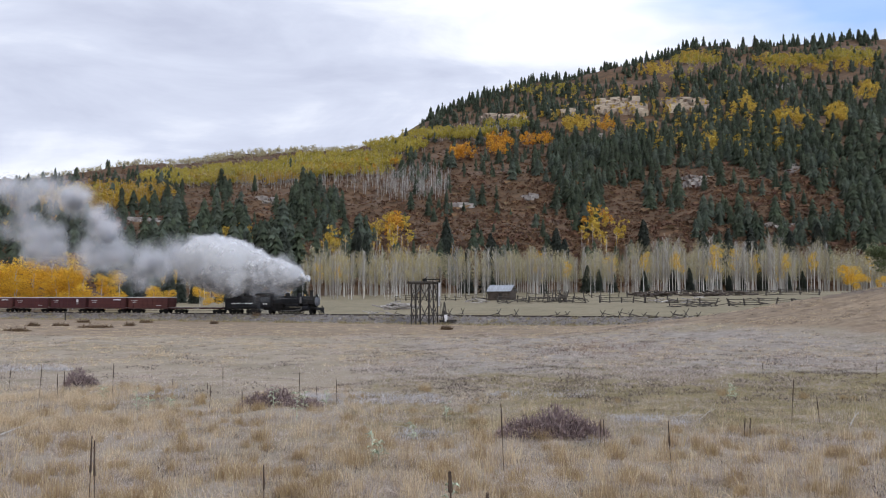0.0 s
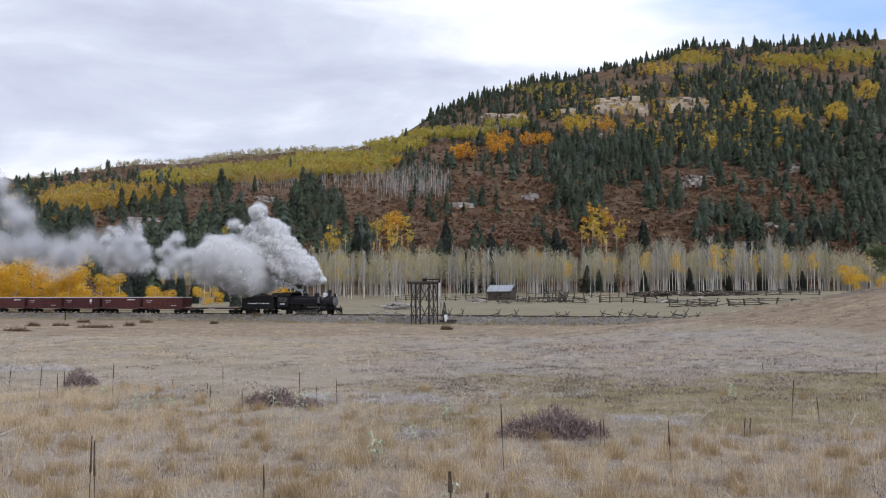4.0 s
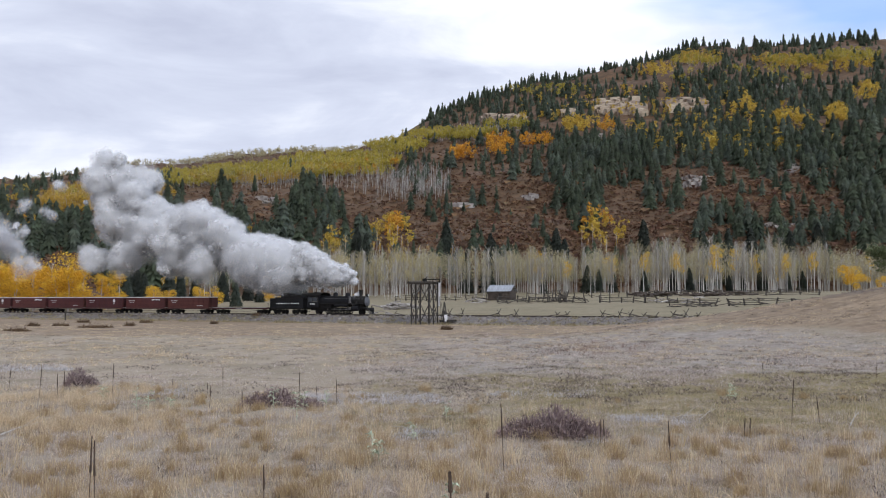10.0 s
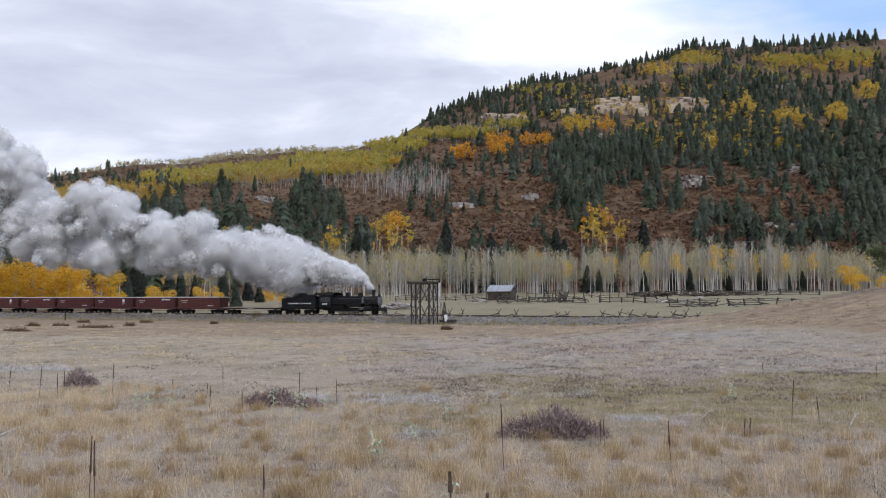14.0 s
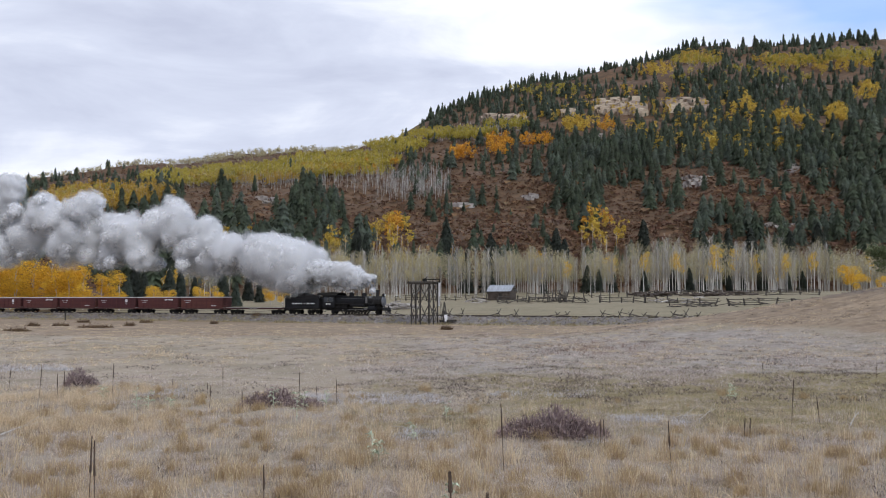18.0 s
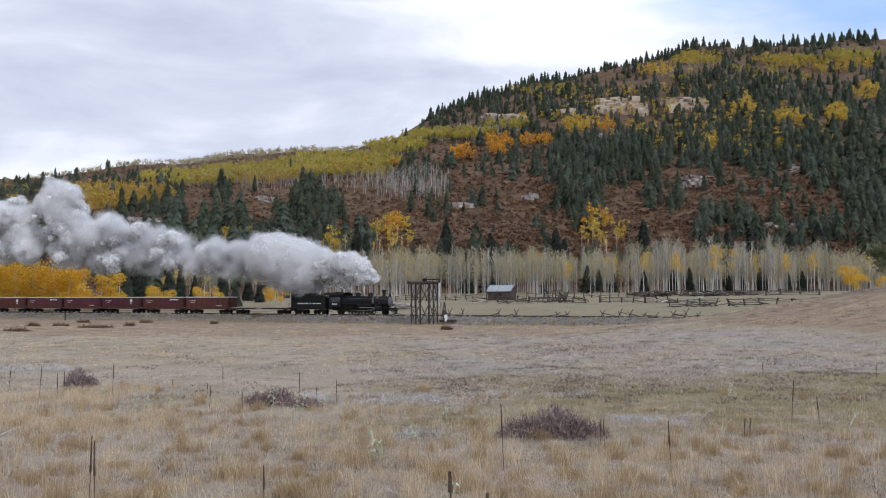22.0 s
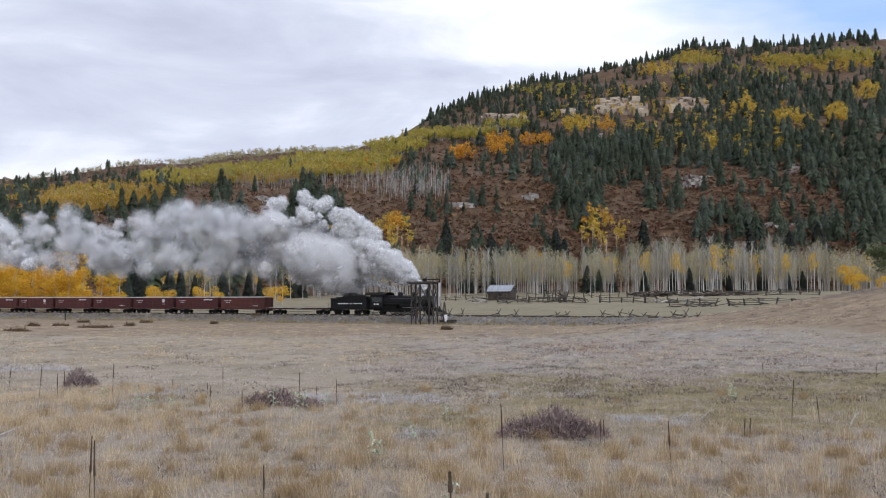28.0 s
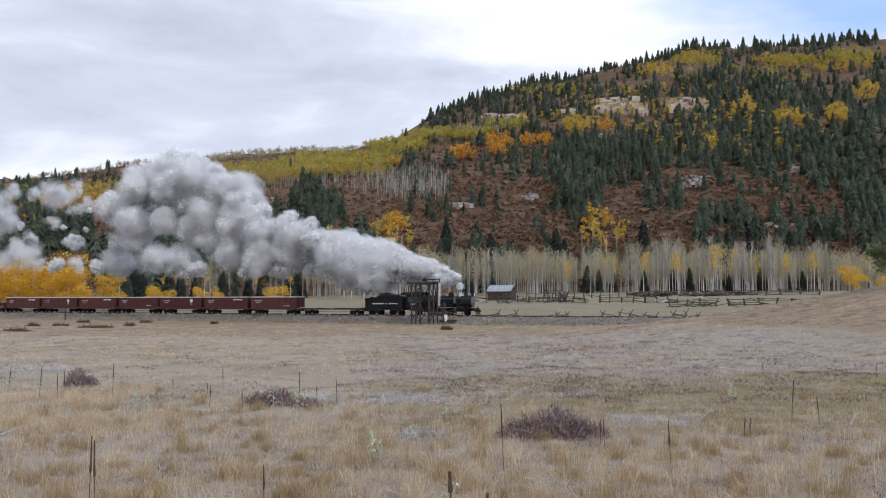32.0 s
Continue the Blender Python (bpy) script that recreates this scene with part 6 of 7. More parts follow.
def cabin():
    d = 200.0
    x = (888 - 784) / FOCAL * d
    ob = thing("log_cabin", pose(x, d, ground_at(x, d) - 0.1, 0, 0, -27), "old log cabin with a frosted sheet-metal roof", "cabin")
    L2, W2 = 2.75, 2.0
    for k in range(9):
        z = 0.15 + k * 0.235
        for s in (-1, 1):
            for x0, x1 in ((-L2 - 0.15, -0.1), (0.85, L2 + 0.15)) if (s < 0 and k < 7) else ((-L2 - 0.15, L2 + 0.15),):
                part("log", Geo().tube((x0, s * W2, z), (x1, s * W2, z), 0.125, 0.115, 8), M_LOG, ob)
            part("log", Geo().tube((s * L2, -W2 - 0.15, z + 0.11), (s * L2, W2 + 0.15, z + 0.11), 0.125, 0.115, 8), M_LOG, ob)
    part("door", Geo().box(-0.08, 0.83, -W2 + 0.02, -W2 + 0.08, 0.1, 1.75, 0.01), M_TIMBER, ob, "dark plank door")
    for s in (-1, 1):
        g = Geo().add([(s * L2, -W2, 2.2), (s * L2, W2, 2.2), (s * L2, 0, 3.6), (s * (L2 - 0.08), -W2, 2.2), (s * (L2 - 0.08), W2, 2.2), (s * (L2 - 0.08), 0, 3.6)],
                      [(0, 1, 2), (5, 4, 3), (0, 3, 4, 1), (1, 4, 5, 2), (2, 5, 3, 0)])
        part("gable", g, M_TIMBER, ob, "dark weathered board gable")
    part("ridge_pole", Geo().tube((-L2 - 0.5, 0, 3.58), (L2 + 0.6, 0, 3.58), 0.1, n=8), M_LOG, ob)
    ang = math.atan2(1.4, W2)
    for s in (-1, 1):
        for i in range(8):
            x0 = -L2 - 0.45 + i * 0.81
            q = Geo().box(0, 0.8, 0, 2.75, 0, 0.03, 0.008)
            for r in range(4):
                q.box(0.08 + r * 0.2, 0.13 + r * 0.2, 0, 2.75, 0.03, 0.055, 0.01)
            m = Matrix.Translation((x0 + (0 if s > 0 else 0.8), 0, 3.72 + 0.008 * (i % 2))) @ Matrix.Rotation(0 if s > 0 else math.pi, 4, "Z") @ Matrix.Rotation(-ang, 4, "X")
            part("roof_sheet", q, M_TIN, ob, "frosted grey roof sheet" if i == 0 else "", m)
    part("purlin", Geo().tube((-L2 - 0.4, -W2 * 0.55, 2.85), (L2 + 0.5, -W2 * 0.55, 2.85), 0.08, n=8).tube((-L2 - 0.4, W2 * 0.55, 2.85), (L2 + 0.5, W2 * 0.55, 2.85), 0.08, n=8), M_LOG, ob)


cabin()


def rail_fence(pts, seed, tall, rails, label, lean=6.0, gap=2.3, skip=0.08, thick=0.115):
    """A weathered pole fence along a polyline on the ground, each post and pole a part."""
    r = random.Random(seed)
    x0, y0 = pts[0]
    ob = thing("pole_fence", pose(x0, y0, ground_at(x0, y0)), label, "fence", "old pole fences")
    origin = Vector((x0, y0, ground_at(x0, y0)))
    prev = None
    for (ax, ay), (bx, by) in zip(pts, pts[1:]):
        n = max(1, int(math.hypot(bx - ax, by - ay) / gap))
        for i in range(n + 1):
            f = i / n
            x, y = ax + (bx - ax) * f + r.uniform(-0.2, 0.2), ay + (by - ay) * f + r.uniform(-0.2, 0.2)
            p = Vector((x, y, ground_at(x, y))) - origin
            h = tall * r.uniform(0.8, 1.2)
            top = p + Vector((h * math.sin(radians(r.gauss(0, lean))), h * math.sin(radians(r.gauss(0, lean))), h))
            part("post", Geo().tube(p - Vector((0, 0, 0.3)), top, thick * r.uniform(0.9, 1.4), thick * r.uniform(0.7, 1.0), 7), M_GREYWOOD, ob)
            if prev is not None and r.random() > skip:
                for k in range(rails):
                    za = (k + 0.7) / rails * 0.92
                    a = prev[0].lerp(prev[1], za + r.uniform(-0.05, 0.05))
                    b = p.lerp(top, za + r.uniform(-0.05, 0.05))
                    if r.random() < 0.16:
                        b = p + Vector((r.uniform(-0.3, 0.3), -0.2, 0.08))
                    d = (b - a) * 0.08
                    part("pole", Geo().tube(a - d + Vector((0, -0.1, 0)), b + d + Vector((0, -0.1, 0)), thick * 0.62, thick * 0.48, 6), M_GREYWOOD, ob)
            prev = (p, top)
    return ob


def by_sight(u, d):
    return ((u - 784) / FOCAL * d, d)


rail_fence([by_sight(838, 190), by_sight(880, 188), by_sight(935, 185), by_sight(990, 180), by_sight(1060, 176)], 1, 1.4, 4, "weathered grey corral fence of posts and poles", 7)
rail_fence([by_sight(1060, 176), by_sight(1140, 172), by_sight(1200, 168)], 2, 1.35, 4, "weathered grey corral fence with sagging poles", 9)
rail_fence([by_sight(1186, 158), by_sight(1290, 155), by_sight(1400, 152), by_sight(1450, 151)], 3, 1.35, 4, "leaning grey pole fence across the meadow", 15)
rail_fence([by_sight(1110, 206), by_sight(1250, 203), by_sight(1380, 200), by_sight(1450, 196)], 4, 1.4, 5, "dark stacked pole fence at the edge of the grove", 8, 3.2, 0.05, 0.13)
rail_fence([by_sight(930, 200), by_sight(1000, 203), by_sight(1110, 206)], 5, 1.7, 2, "far grey pole fence before the aspens", 8)
rail_fence([by_sight(700, 205), by_sight(790, 204), by_sight(860, 203)], 6, 1.4, 3, "grey pole fence running to the cabin", 9)
rail_fence([by_sight(960, 186), by_sight(985, 188), by_sight(1000, 185), by_sight(1002, 182)], 7, 2.6, 5, "dark leaning cattle chute of poles", 12, 1.3, 0.05, 0.12)


def broken_fence():
    """Crossed stakes and fallen poles along the far side of the line."""
    r = random.Random(9)
    s = -13.0
    while s < 62:
        base = along(s, 8.5 + r.uniform(-0.8, 0.8))
        z = ground_at(base.x, base.y)
        if z < 1.6:
            ob = thing("crossed_stakes", pose(base.x, base.y, z, 0, 0, TRACK_YAW + r.uniform(-15, 15)), "fallen grey jack-leg fence stakes and poles beside the track", "fence", "jack-leg fence by the railway")
            h = r.uniform(0.8, 1.5)
            part("stake", Geo().tube((-0.5, 0.2, -0.1), (0.45, -0.1, h), 0.07, 0.05, 6), M_GREYWOOD, ob)
            if r.random() < 0.7:
                part("stake", Geo().tube((0.5, -0.2, -0.1), (-0.35, 0.1, h * r.uniform(0.7, 1.1)), 0.07, 0.05, 6), M_GREYWOOD, ob)
            for k in range(r.choice((1, 1, 2))):
                e = r.choice((-1, 1)) * r.uniform(2.2, 3.8)
                part("pole", Geo().tube((0.05, 0.15 * k, h * r.uniform(0.35, 0.6)), (e, r.uniform(-0.4, 0.4), 0.06), 0.06, 0.04, 6), M_GREYWOOD, ob)
        s += r.choice((1.8, 2.6, 3.4, 5.5, 7.0))


broken_fence()


def log_heap(u0, u1, d, n, seed, label, rad=0.13, spread=1.5, mat=M_SILVERWOOD):
    r = random.Random(seed)
    x0, x1 = (u0 - 784) / FOCAL * d, (u1 - 784) / FOCAL * d
    xm = (x0 + x1) / 2
    zb = ground_at(xm, d)
    ob = thing("log_heap", pose(xm, d, zb), label, "logs")
    for i in range(n):
        cx, cy = r.uniform(x0, x1) - xm, r.uniform(-spread, spread)
        a, ln = r.gauss(0.1, 0.5), r.uniform(1.2, 3.2)
        lift = max(0, r.gauss(0.6, 0.5)) * (1 - abs(cx) / (x1 - xm + 0.1) * 0.6)
        g = ground_at(xm + cx, d + cy) - zb
        p = Vector((cx, cy, g + 0.1 + lift))
        dv = Vector((math.cos(a), math.sin(a), r.gauss(0, 0.16))) * ln / 2
        part("log", Geo().tube(p - dv, p + dv, rad * r.uniform(0.7, 1.3), rad * r.uniform(0.4, 0.9), 7), mat, ob)


log_heap(680, 736, 164, 70, 3, "tumbled heap of silvery fallen logs", 0.15, 1.3)
log_heap(650, 700, 139, 12, 4, "scattered silvery fallen poles beside the track", 0.09)
log_heap(1160, 1250, 168, 16, 5, "fallen grey fence logs lying in the meadow", 0.12)
log_heap(1400, 1450, 112, 9, 6, "weathered branches lying on the crest of the knoll", 0.1, 0.6)
log_heap(1120, 1230, 203, 46, 7, "dark heap of old logs before the grove", 0.2, 2.0, M_LOG)
log_heap(1230, 1330, 201, 46, 17, "dark heap of old logs before the grove", 0.2, 2.0, M_LOG)
log_heap(1180, 1440, 153, 34, 18, "fallen dark poles along a broken fence", 0.09, 1.2, M_GREYWOOD)
log_heap(880, 1060, 181, 30, 19, "fallen dark poles along the corral", 0.09, 1.2, M_GREYWOOD)
log_heap(830, 860, 186, 12, 8, "old poles leaned in a heap near the cabin", 0.1)


def marker_post():
    x, y = spot(118, 567)
    ob = thing("marker_post", pose(x, y, ground_at(x, y)), "short dark wooden post beside the railway", "post")
    part("shaft", Geo().box(-0.11, 0.11, -0.11, 0.11, -0.2, 1.55, 0.02), M_TIMBER, ob)
    part("cap", Geo().box(-0.15, 0.15, -0.15, 0.15, 1.55, 1.63, 0.02), M_TIMBER, ob)


marker_post()


def twig_mesh(name, rng, n, wide, tall, size, mat, deep=1.0):
    """A bush of many short crooked twigs rising from one foot."""
    V, F = [], []
    for _ in range(n):
        a, q = rng.uniform(0, 6.283), math.sqrt(rng.uniform(0, 1))
        top = np.array([wide * q * math.cos(a), wide * deep * q * math.sin(a), tall * (1 - 0.75 * q * q) * rng.uniform(0.45, 1.08)])
        root = top * (0.55, 0.55, 0.0) + rng.normal(0, 0.04 * wide, 3) * (1, 1, 0)
        k = rng.uniform(0.5, 0.95)
        p = root + (top - root) * k
        side = rng.normal(0, 1, 3) * size
        m = len(V)
        V += [p - side * 0.5, p + side * 0.5, top + rng.normal(0, size, 3)]
        F.append((m, m + 1, m + 2))
        for _ in range(2):
            b = p + rng.normal(0, size * 3.2, 3)
            side = rng.normal(0, 1, 3) * size * 0.7
            m = len(V)
            V += [p - side * 0.5, p + side * 0.5, b]
            F.append((m, m + 1, m + 2))
    me = bpy.data.meshes.new(name)
    me.from_pydata([tuple(p) for p in V], [], F)
    me.materials.append(mat)
    return me


def bush(u, v, wide, tall, seed, n, mat, label, size=0.03, name="bush", group=""):
    rng = np.random.default_rng(seed)
    x, y = spot(u, v)
    ob = thing(name, pose(x, y, ground_at(x, y) - 0.03), label, "bush", group)
    o = new("twig_mass", twig_mesh("twig_mass", rng, n, wide, tall, size, mat, 0.7))
    o.parent = ob
    g = Geo()
    for _ in range(9):
        a = rng.uniform(0, 6.28)
        g.tube((0, 0, 0), (wide * 0.6 * math.cos(a), wide * 0.45 * math.sin(a), tall * rng.uniform(0.4, 0.7)), 0.02, 0.008, 5)
    part("stem", g, M_BARK, ob)
    return ob


for i, (u, v, w, h) in enumerate(((32, 586, 2.2, 0.45), (62, 577, 1.2, 0.4), (172, 580, 3.4, 0.5), (232, 577, 1.0, 0.5), (150, 571, 1.5, 0.5), (790, 584, 0.9, 0.6), (110, 577, 1.6, 0.35), (455, 568, 0.8, 0.7), (260, 566, 1.6, 0.5), (380, 566, 0.8, 0.5))):
    bush(u, v, w * 0.75, h * 0.6, 500 + i, 260, M_SCRUB2, "low red-brown brush on the dry field", 0.09, "brush_clump", "brush by the railway")


def right_pine():
    """A pine on the knoll, of which the outer boughs reach into view."""
    d = 72.0
    x = 40.4
    rng = np.random.default_rng(71)
    ob = thing("pine_tree", pose(x, d, ground_at(x, d) - 0.1), "dark green bushy pine on the knoll", "tree")
    V, F = stem_shape(rng, 4.4, 0.16, 10, 7)
    me = bpy.data.meshes.new("trunk"); me.from_pydata([tuple(p) for p in V], [], [tuple(int(i) for i in f) for f in F]); me.materials.append(M_BARK)
    o = new("trunk", me); o.parent = ob
    V, F = crown_shape(rng, 5200, 2.5, 2.3, 2.6, 0.11, 0.2)
    me = bpy.data.meshes.new("crown"); me.from_pydata([tuple(p) for p in V], [], [tuple(int(i) for i in f) for f in F]); me.materials.append(M_PINE)
    o = new("crown", me); o.parent = ob


right_pine()

# ---------------- the near field ----------------


def mullein(u, top, base, seed, leafy=False, spike=True):
    """A dead mullein: a straight stalk with a rough seed spike, and a rosette where it is still green."""
    rng = np.random.default_rng(seed)
    x, y = spot(u, base)
    tall = max(0.3, (base - top) / FOCAL * y)
    ob = thing("mullein_stalk", pose(x, y, ground_at(x, y) - 0.03, rng.normal(0, 2.5), rng.normal(0, 2.5), rng.uniform(0, 360)), "tall dead brown mullein stalk in dry grass" if not leafy else "mullein stalk with pale woolly leaves", "plant", "mulleins in the field")
    part("stalk", Geo().tube((0, 0, 0), (0, 0, tall), 0.008 if not leafy else 0.03, 0.006, 6), M_MULLEIN, ob)
    if spike:
        g = Geo()
        prof = [(tall * 0.52, 0.008)] + [(tall * (0.54 + 0.44 * i / 14), (0.016 if not leafy else 0.04) * (1.12 - 0.5 * i / 14) * rng.uniform(0.8, 1.2)) for i in range(15)] + [(tall, 0.008)]
        part("seed_spike", g.turned(prof, (0, 0, 0), "Z", 7), M_MULLEIN, ob)
    if leafy:
        for i in range(16):
            a, l = rng.uniform(0, 6.28), rng.uniform(0.10, 0.22)
            z = tall * rng.uniform(0.0, 0.65)
            c, s = math.cos(a), math.sin(a)
            lf = Geo().add([(0.01 * c, 0.01 * s, z), (l * 0.5 * c - 0.045 * s, l * 0.5 * s + 0.045 * c, z + 0.09), (l * c, l * s, z + 0.03), (l * 0.5 * c + 0.045 * s, l * 0.5 * s - 0.045 * c, z + 0.09), (l * 0.5 * c, l * 0.5 * s, z + 0.06)],
                           [(0, 4, 1), (1, 4, 2), (2, 4, 3), (3, 4, 0)])
            part("leaf", lf, M_ROSETTE, ob)


for i, (u, a, b) in enumerate(((168, 765, 900), (178, 773, 905), (473, 815, 905), (890, 710, 828), (204, 640, 697), (76, 645, 706), (22, 645, 692), (432, 688, 722), (532, 657, 702), (597, 668, 716), (562, 680, 702), (1059, 738, 782), (1066, 738, 796), (1182, 740, 832),
                               (1394, 668, 748), (1443, 698, 746), (1310, 735, 772), (1320, 735, 772), (398, 648, 690), (372, 675, 698), (108, 660, 705), (119, 655, 704), (900, 685, 700), (310, 668, 690), (1545, 640, 668), (1346, 640, 662), (375, 680, 720))):
    mullein(u, a, b, 600 + i)
mullein(799, 825, 905, 640, True)
mullein(863, 862, 915, 641, True)


def woolly_plant(u, v, seed, tall=0.35):
    """A pale leafy weed."""
    rng = np.random.default_rng(seed)
    x, y = spot(u, v)
    ob = thing("leafy_weed", pose(x, y, ground_at(x, y) - 0.02), "pale frosted leafy weed in the grass", "plant", "pale weeds")
    part("stem", Geo().tube((0, 0, 0), (0, 0, tall * 0.9), 0.012, 0.006, 5), M_ROSETTE, ob)
    for i in range(14):
        a, l, z = rng.uniform(0, 6.28), rng.uniform(0.12, 0.28), tall * rng.uniform(0.15, 1.0)
        c, s = math.cos(a), math.sin(a)
        part("leaf", Geo().add([(0, 0, z), (l * 0.5 * c - 0.03 * s, l * 0.5 * s + 0.03 * c, z + 0.07), (l * c, l * s, z + 0.02), (l * 0.5 * c + 0.03 * s, l * 0.5 * s - 0.03 * c, z + 0.07), (l * 0.5 * c, l * 0.5 * s, z + 0.045)],
                               [(0, 4, 1), (1, 4, 2), (2, 4, 3), (3, 4, 0)]), M_ROSETTE, ob)


for i, (u, v, h) in enumerate(((247, 724, 0.55), (268, 722, 0.45), (306, 722, 0.3), (487, 720, 0.5), (528, 742, 0.6), (540, 722, 0.4), (660, 812, 0.45), (672, 812, 0.3), (732, 775, 0.3), (1287, 704, 0.4), (1296, 704, 0.35), (188, 706, 0.35), (790, 740, 0.4), (580, 715, 0.35))):
    woolly_plant(u, v, 700 + i, h * 1.35)

bush(930, 770, 0.9, 0.62, 801, 800, M_SAGE, "purple-brown leafless bush in the dry field", 0.022, "bare_bush")
bush(985, 772, 1.0, 0.95, 802, 1100, M_SAGE, "dense purple-brown leafless bush in the dry field", 0.022, "bare_bush")
bush(1030, 774, 0.75, 0.62, 803, 650, M_SAGE, "low purple-brown bush in the dry field", 0.022, "bare_bush")
bush(492, 716, 0.75, 0.72, 804, 600, M_SAGE, "reddish leafless bush beside a frosted ditch", 0.022, "bare_bush")
bush(458, 717, 0.6, 0.5, 805, 420, M_SAGE, "low reddish bush beside a frosted ditch", 0.022, "bare_bush")
bush(540, 718, 0.7, 0.4, 806, 420, M_SAGE, "low reddish bush beside a frosted ditch", 0.022, "bare_bush")
bush(143, 684, 0.65, 0.95, 807, 420, M_SAGE, "upright grey-brown twiggy bush in tall straw", 0.025, "bare_bush")
bush(168, 684, 0.4, 0.6, 808, 200, M_SAGE, "small grey-brown twiggy bush in tall straw", 0.025, "bare_bush")


def stick(u0, v0, u1, v1, r, label="bleached fallen branch lying in the grass"):
    x0, y0 = spot(u0, v0)
    x1, y1 = spot(u1, v1)
    z0, z1 = ground_at(x0, y0) + r, ground_at(x1, y1) + r + 0.12
    ob = thing("fallen_branch", pose(x0, y0, z0), label, "branch")
    d = Vector((x1 - x0, y1 - y0, z1 - z0))
    g = Geo().tube((0, 0, 0), d * 0.5 + Vector((0, 0, 0.05)), r, r * 0.8, 7).tube(d * 0.5 + Vector((0, 0, 0.05)), d, r * 0.8, r * 0.4, 7)
    part("limb", g, M_DECK, ob)
    part("twig", Geo().tube(d * 0.6 + Vector((0, 0, 0.05)), d * 0.85 + Vector((0.1, 0.2, 0.25)), r * 0.4, r * 0.15, 5), M_DECK, ob)


stick(0, 772, 84, 752, 0.022)
stick(136, 712, 180, 696, 0.02)
stick(690, 752, 740, 770, 0.012)
stick(1232, 742, 1262, 728, 0.012)
stick(1150, 745, 1240, 740, 0.02)
stick(1496, 752, 1512, 735, 0.02)


def blades(rng, n, tall, lean, width, wide):
    """A tuft of bent blades."""
    V, F = [], []
    for _ in range(n):
        a = rng.uniform(0, 6.283)
        b = rng.normal(0, wide, 2)
        h, l = tall * rng.uniform(0.5, 1.1), lean * abs(rng.normal(0, 1))
        c, s = math.cos(a), math.sin(a)
        t = rng.uniform(0, 6.283)
        wx, wy = width * math.cos(t), width * math.sin(t)
        m = len(V)
        V += [(b[0] - wx, b[1] - wy, -0.02), (b[0] + wx, b[1] + wy, -0.02), (b[0] + l * 0.35 * c + wx * 0.7, b[1] + l * 0.35 * s + wy * 0.7, h * 0.6), (b[0] + l * 0.35 * c - wx * 0.7, b[1] + l * 0.35 * s - wy * 0.7, h * 0.6),
              (b[0] + l * c, b[1] + l * s, h)]
        F += [(m, m + 1, m + 2), (m, m + 2, m + 3), (m + 3, m + 2, m + 4)]
    return np.array(V), np.array(F)


def clumped(rng, n, y0, y1, power=1.5, patch=0.5, seed=1, size=2.6):
    """Random field points, crowding nearer the viewpoint, gathered in patches."""
    out = np.zeros((0, 2))
    while len(out) < n:
        d = y0 * (y1 / y0) ** (rng.uniform(0, 1, n * 2) ** power)
        a = rng.uniform(-0.6, 0.6, n * 2)
        x = a * d
        keep = ripple(x, d, size, seed) + rng.normal(0, patch, n * 2) > 0.1
        out = np.concatenate([out, np.stack([x, d], -1)[keep]])
    return out[:n]


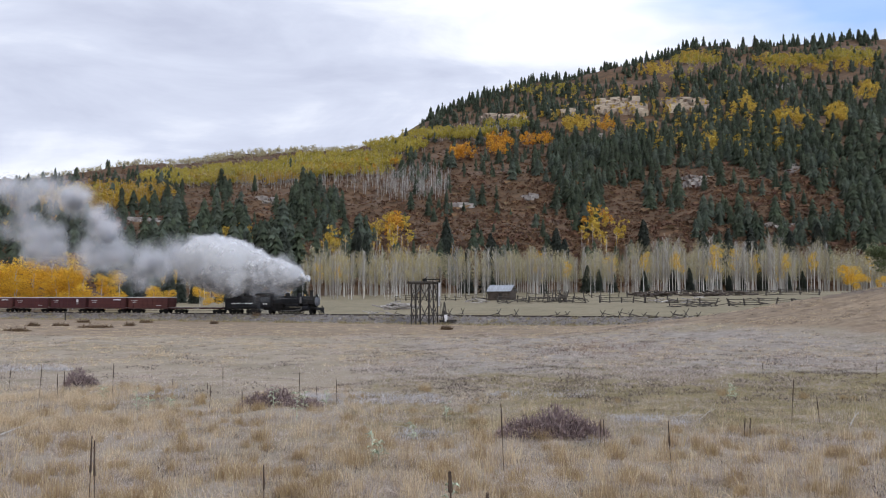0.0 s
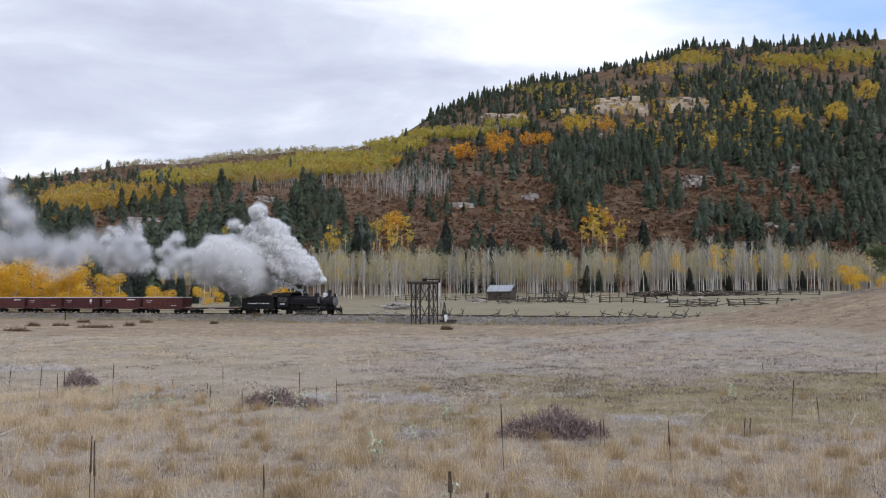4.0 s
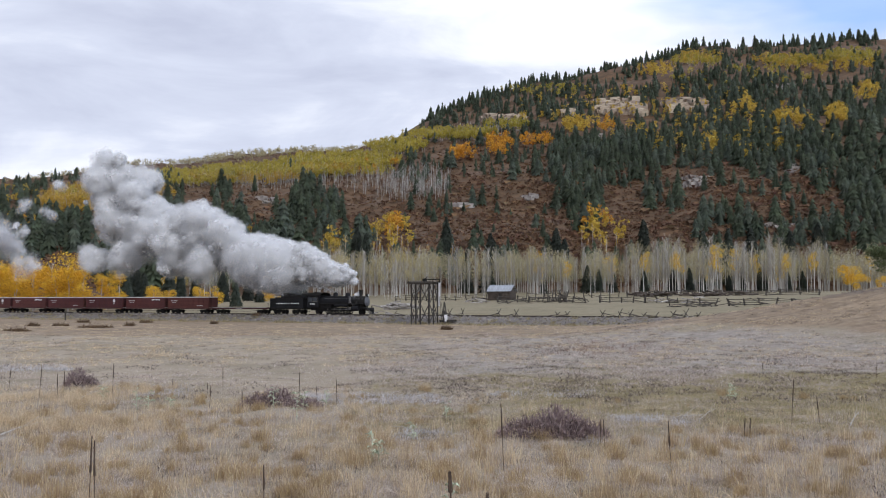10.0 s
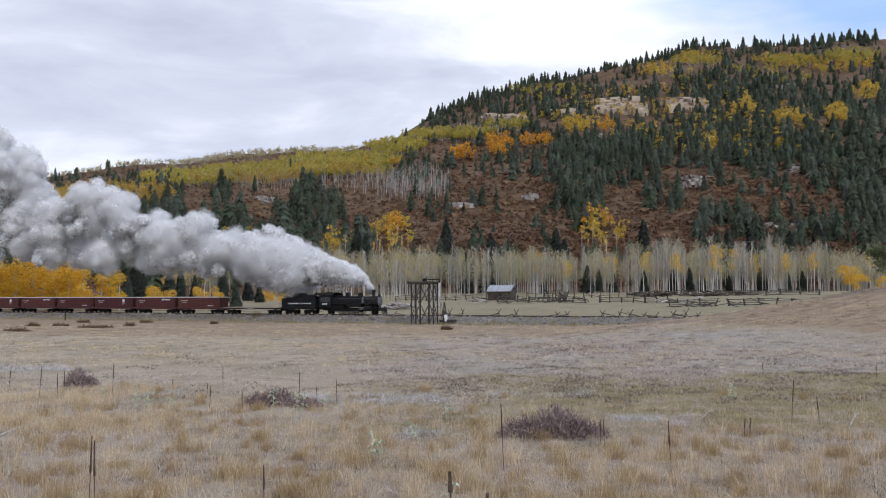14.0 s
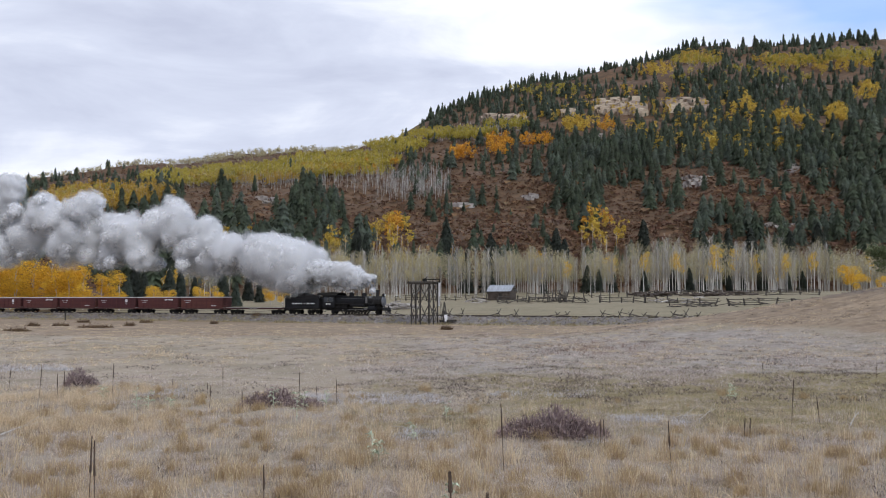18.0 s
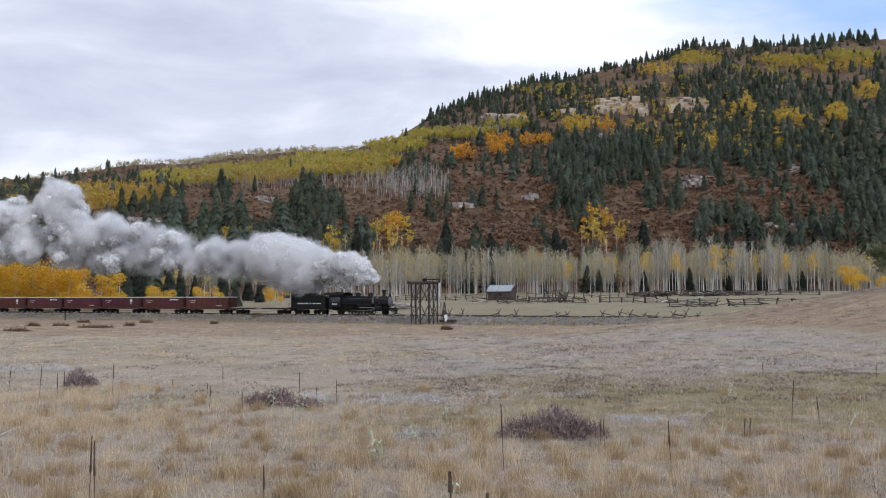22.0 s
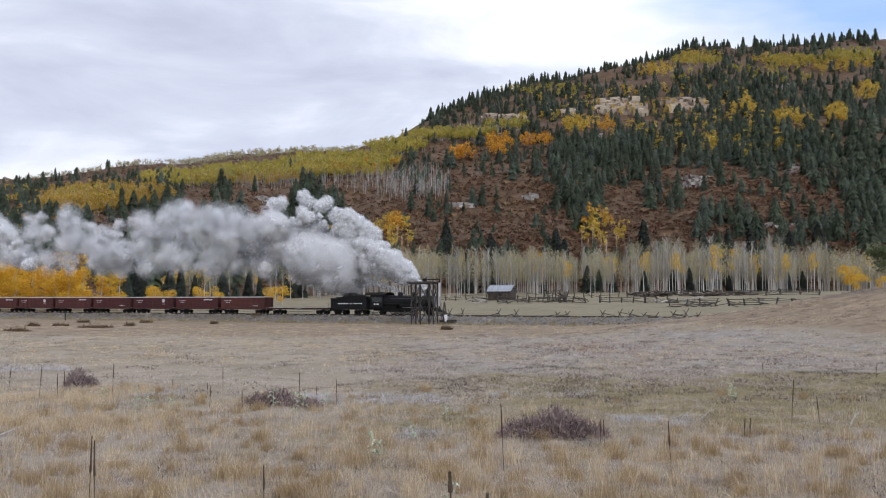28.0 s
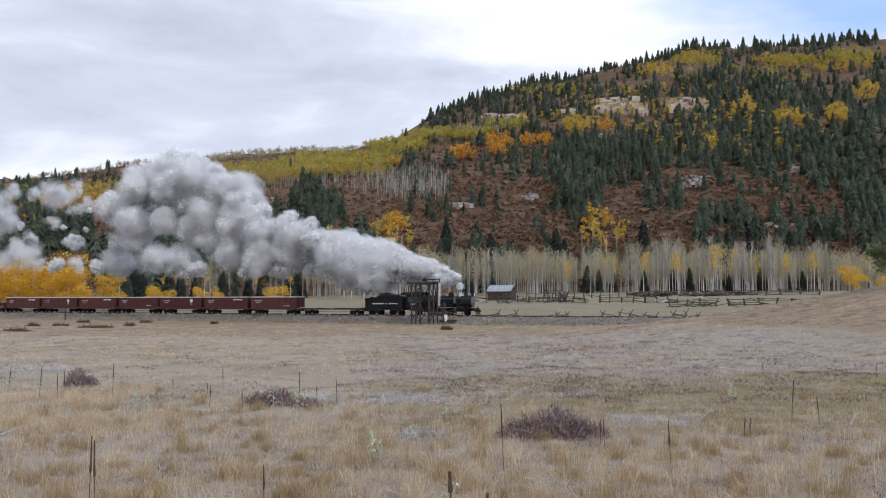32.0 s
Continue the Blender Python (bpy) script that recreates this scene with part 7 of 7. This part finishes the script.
def build_grass():
    rng = np.random.default_rng(91)

    def lay(name, pts, shapes, lo, hi, mat, label):
        if shapes is tall or shapes is dense:
            # the low olive flat beyond the near straw stays short
            wet = (pts[:, 0] > 1.0 + 1.5 * ripple(pts[:, 0], pts[:, 1], 7, 41)) & (pts[:, 1] > 21.5 + 1.5 * ripple(pts[:, 0], pts[:, 1], 9, 42))
            pts = pts[~wet | (rng.uniform(0, 1, len(pts)) < 0.08)]
        P = np.column_stack([pts, height(pts[:, 0], pts[:, 1])])
        s = rng.uniform(lo, hi, len(P))
        V, F = scatter(shapes, P, s, rng.uniform(0, 6.28, len(P)), rng)
        arrays(name, V, F, mat, label, "grass")

    tall = [blades(rng, 30, 0.40, 0.24, 0.0035, 0.09) for _ in range(8)]
    short = [blades(rng, 18, 0.075, 0.19, 0.004, 0.15) for _ in range(8)]
    dense = [blades(rng, 150, 0.36, 0.22, 0.0035, 0.11) for _ in range(6)]
    lay("straw_tufts", clumped(rng, 560, 12.5, 27, 1.0, 0.15, 11, 1.8), tall, 0.5, 1.35, M_STRAW, "clumps of tall dry straw-coloured grass")
    lay("short_straw", clumped(rng, 1800, 12.5, 34, 1.1, 0.3, 12, 3.0), short, 0.7, 1.6, M_STRAW, "short dry straw-coloured grass")
    lay("frosted_grass", clumped(rng, 8200, 12.5, 40, 1.0, 0.6, 13, 4.0), short, 0.6, 1.4, M_FROST, "short grey-white frosted grass")
    lay("dark_tufts", clumped(rng, 480, 12.5, 30, 1.0, 0.25, 21, 3.4), tall, 0.35, 0.9, M_TUSSOCK, "darker olive-brown grass tufts")
    lay("near_weeds", clumped(rng, 1500, 12.5, 34, 1.0, 0.3, 22, 4.2), short, 0.8, 1.7, M_WEED, "dark dead weed mats between the grass")
    lay("straw_tussocks", clumped(rng, 210, 12.5, 32, 1.0, 0.4, 31, 2.4), dense, 0.5, 1.25, M_TUSSOCK, "dense rounded tussocks of dry straw grass")
    lay("tussock_skirts", clumped(rng, 260, 12.5, 30, 1.0, 0.5, 31, 2.4), dense, 0.4, 0.8, M_TUSSOCK, "brown tussocks of older grass")
    hoar = [blades(rng, 16, 0.16, 0.28, 0.006, 0.16) for _ in range(5)]
    ditch = [spot(rng.uniform(a, b), rng.uniform(c, d)) for a, b, c, d, n in ((540, 790, 698, 714, 170), (0, 125, 646, 658, 110), (200, 330, 680, 700, 50), (860, 1060, 690, 702, 40), (1080, 1220, 735, 750, 60), (700, 790, 762, 775, 36), (1020, 1060, 765, 782, 14)) for _ in range(n)]
    lay("hoar_frosted_twigs", np.array(ditch), hoar, 0.5, 1.3, M_HOAR, "white hoar-frosted twigs and stalks along the ditch")
    stalks = [blades(rng, 5, 0.62, 0.22, 0.003, 0.12) for _ in range(6)]
    lay("seed_stalks", clumped(rng, 1300, 12.5, 26, 1.0, 0.6, 23, 3.0), stalks, 0.6, 1.2, M_STRAW, "tall thin pale seed stalks")
    P = clumped(rng, 5200, 21, 45, 1.0, 1.0, 14, 5.0)
    lay("olive_grass", P[P[:, 0] > -3], short, 0.7, 1.4, M_SEDGE, "short olive-brown stubble grass")
    W = clumped(rng, 4200, 22, 33, 1.0, 0.6, 15, 5.0)
    W = W[(W[:, 0] / W[:, 1] < -0.36 + 0.05 * ripple(W[:, 0], W[:, 1], 6, 24)) | (rng.uniform(0, 1, len(W)) < 0.07)]
    lay("left_straw", W, tall, 0.5, 0.95, M_STRAW, "tall straw beside the ditch")
    mid = [blades(rng, 14, 0.12, 0.20, 0.014, 0.26) for _ in range(6)]
    W = clumped(rng, 6400, 33, 88, 0.8, 0.5, 16, 9.0)
    W = W[((W[:, 0] / W[:, 1] > -0.14) | (rng.uniform(0, 1, len(W)) < 0.3)) & (height(W[:, 0], W[:, 1]) < 1.3)]
    lay("frosted_weeds", W, mid, 0.5, 1.3, M_FROST, "frost-covered low weeds over the field")
    patch = [spot(a, b) for a, b in zip(rng.normal(1050, 60, 75), rng.normal(615, 6.5, 75))]
    lay("red_weeds", np.array(patch), [blades(rng, 10, 0.34, 0.14, 0.016, 0.22) for _ in range(4)], 0.5, 1.2, M_REDWEED, "patch of dead reddish weed stalks in the frosted field")
    patch = [spot(a, b) for a, b in zip(rng.normal(1040, 150, 80), rng.normal(680, 8, 80))]
    lay("ditch_weeds", np.array(patch), mid, 0.6, 1.5, M_WEED, "dark weed clumps along the edge of the wet flat")
    W = clumped(rng, 4600, 28, 88, 0.8, 0.45, 17, 6.0)
    W = W[(W[:, 0] / W[:, 1] > -0.12) | (rng.uniform(0, 1, len(W)) < 0.28)]
    lay("dead_weeds", W, mid, 0.4, 1.2, M_WEED, "dark dead weeds dotted over the frosted field")
    lay("dry_tussocks", clumped(rng, 5200, 44, 120, 0.8, 0.5, 18, 12.0), mid, 0.5, 1.3, M_STRAW, "low dry tussocks over the tan field")


build_grass()


def lineside_stones():
    """Coarse ballast and dead weeds on the railway bank."""
    rng = np.random.default_rng(95)
    n = 5200
    s, o = rng.uniform(-110, 62, n), rng.choice((-1, -1, -1, 1), n) * rng.uniform(1.0, 6.0, n)
    P = np.array([along(a, b) for a, b in zip(s, o)])
    P[:, 2] = height(P[:, 0], P[:, 1]) + 0.02
    g = Geo().box(-0.5, 0.5, -0.5, 0.5, -0.4, 0.4, 0.18)
    tri = np.array([[q[0], q[i], q[i + 1]] for q in g.f for i in range(1, len(q) - 1)])
    shapes = [(np.array(g.v) * rng.uniform(0.6, 1.3, 3) + rng.normal(0, 0.07, (len(g.v), 3)), tri) for _ in range(5)]
    V, F = scatter(shapes, P, rng.gamma(2.2, 0.09, n).clip(0.08, 0.6), rng.uniform(0, 6.28, n), rng)
    arrays("ballast_stones", V, F, M_BOULDER, "grey ballast stones on the railway bank", "stones")
    n = 1500
    P = np.array([along(a, b) for a, b in zip(rng.uniform(-110, 62, n), rng.choice((-1, -1, 1), n) * rng.uniform(3.0, 9.0, n))])
    V, F = scatter([blades(rng, 12, 0.4, 0.25, 0.02, 0.25) for _ in range(4)], np.column_stack([P[:, :2], height(P[:, 0], P[:, 1])]), rng.uniform(0.5, 1.4, n), rng.uniform(0, 6.28, n), rng)
    arrays("lineside_weeds", V, F, M_SEDGE, "dry weeds along the railway bank", "grass")


lineside_stones()


def motions():
    move_train()
    move_steam()


motions()
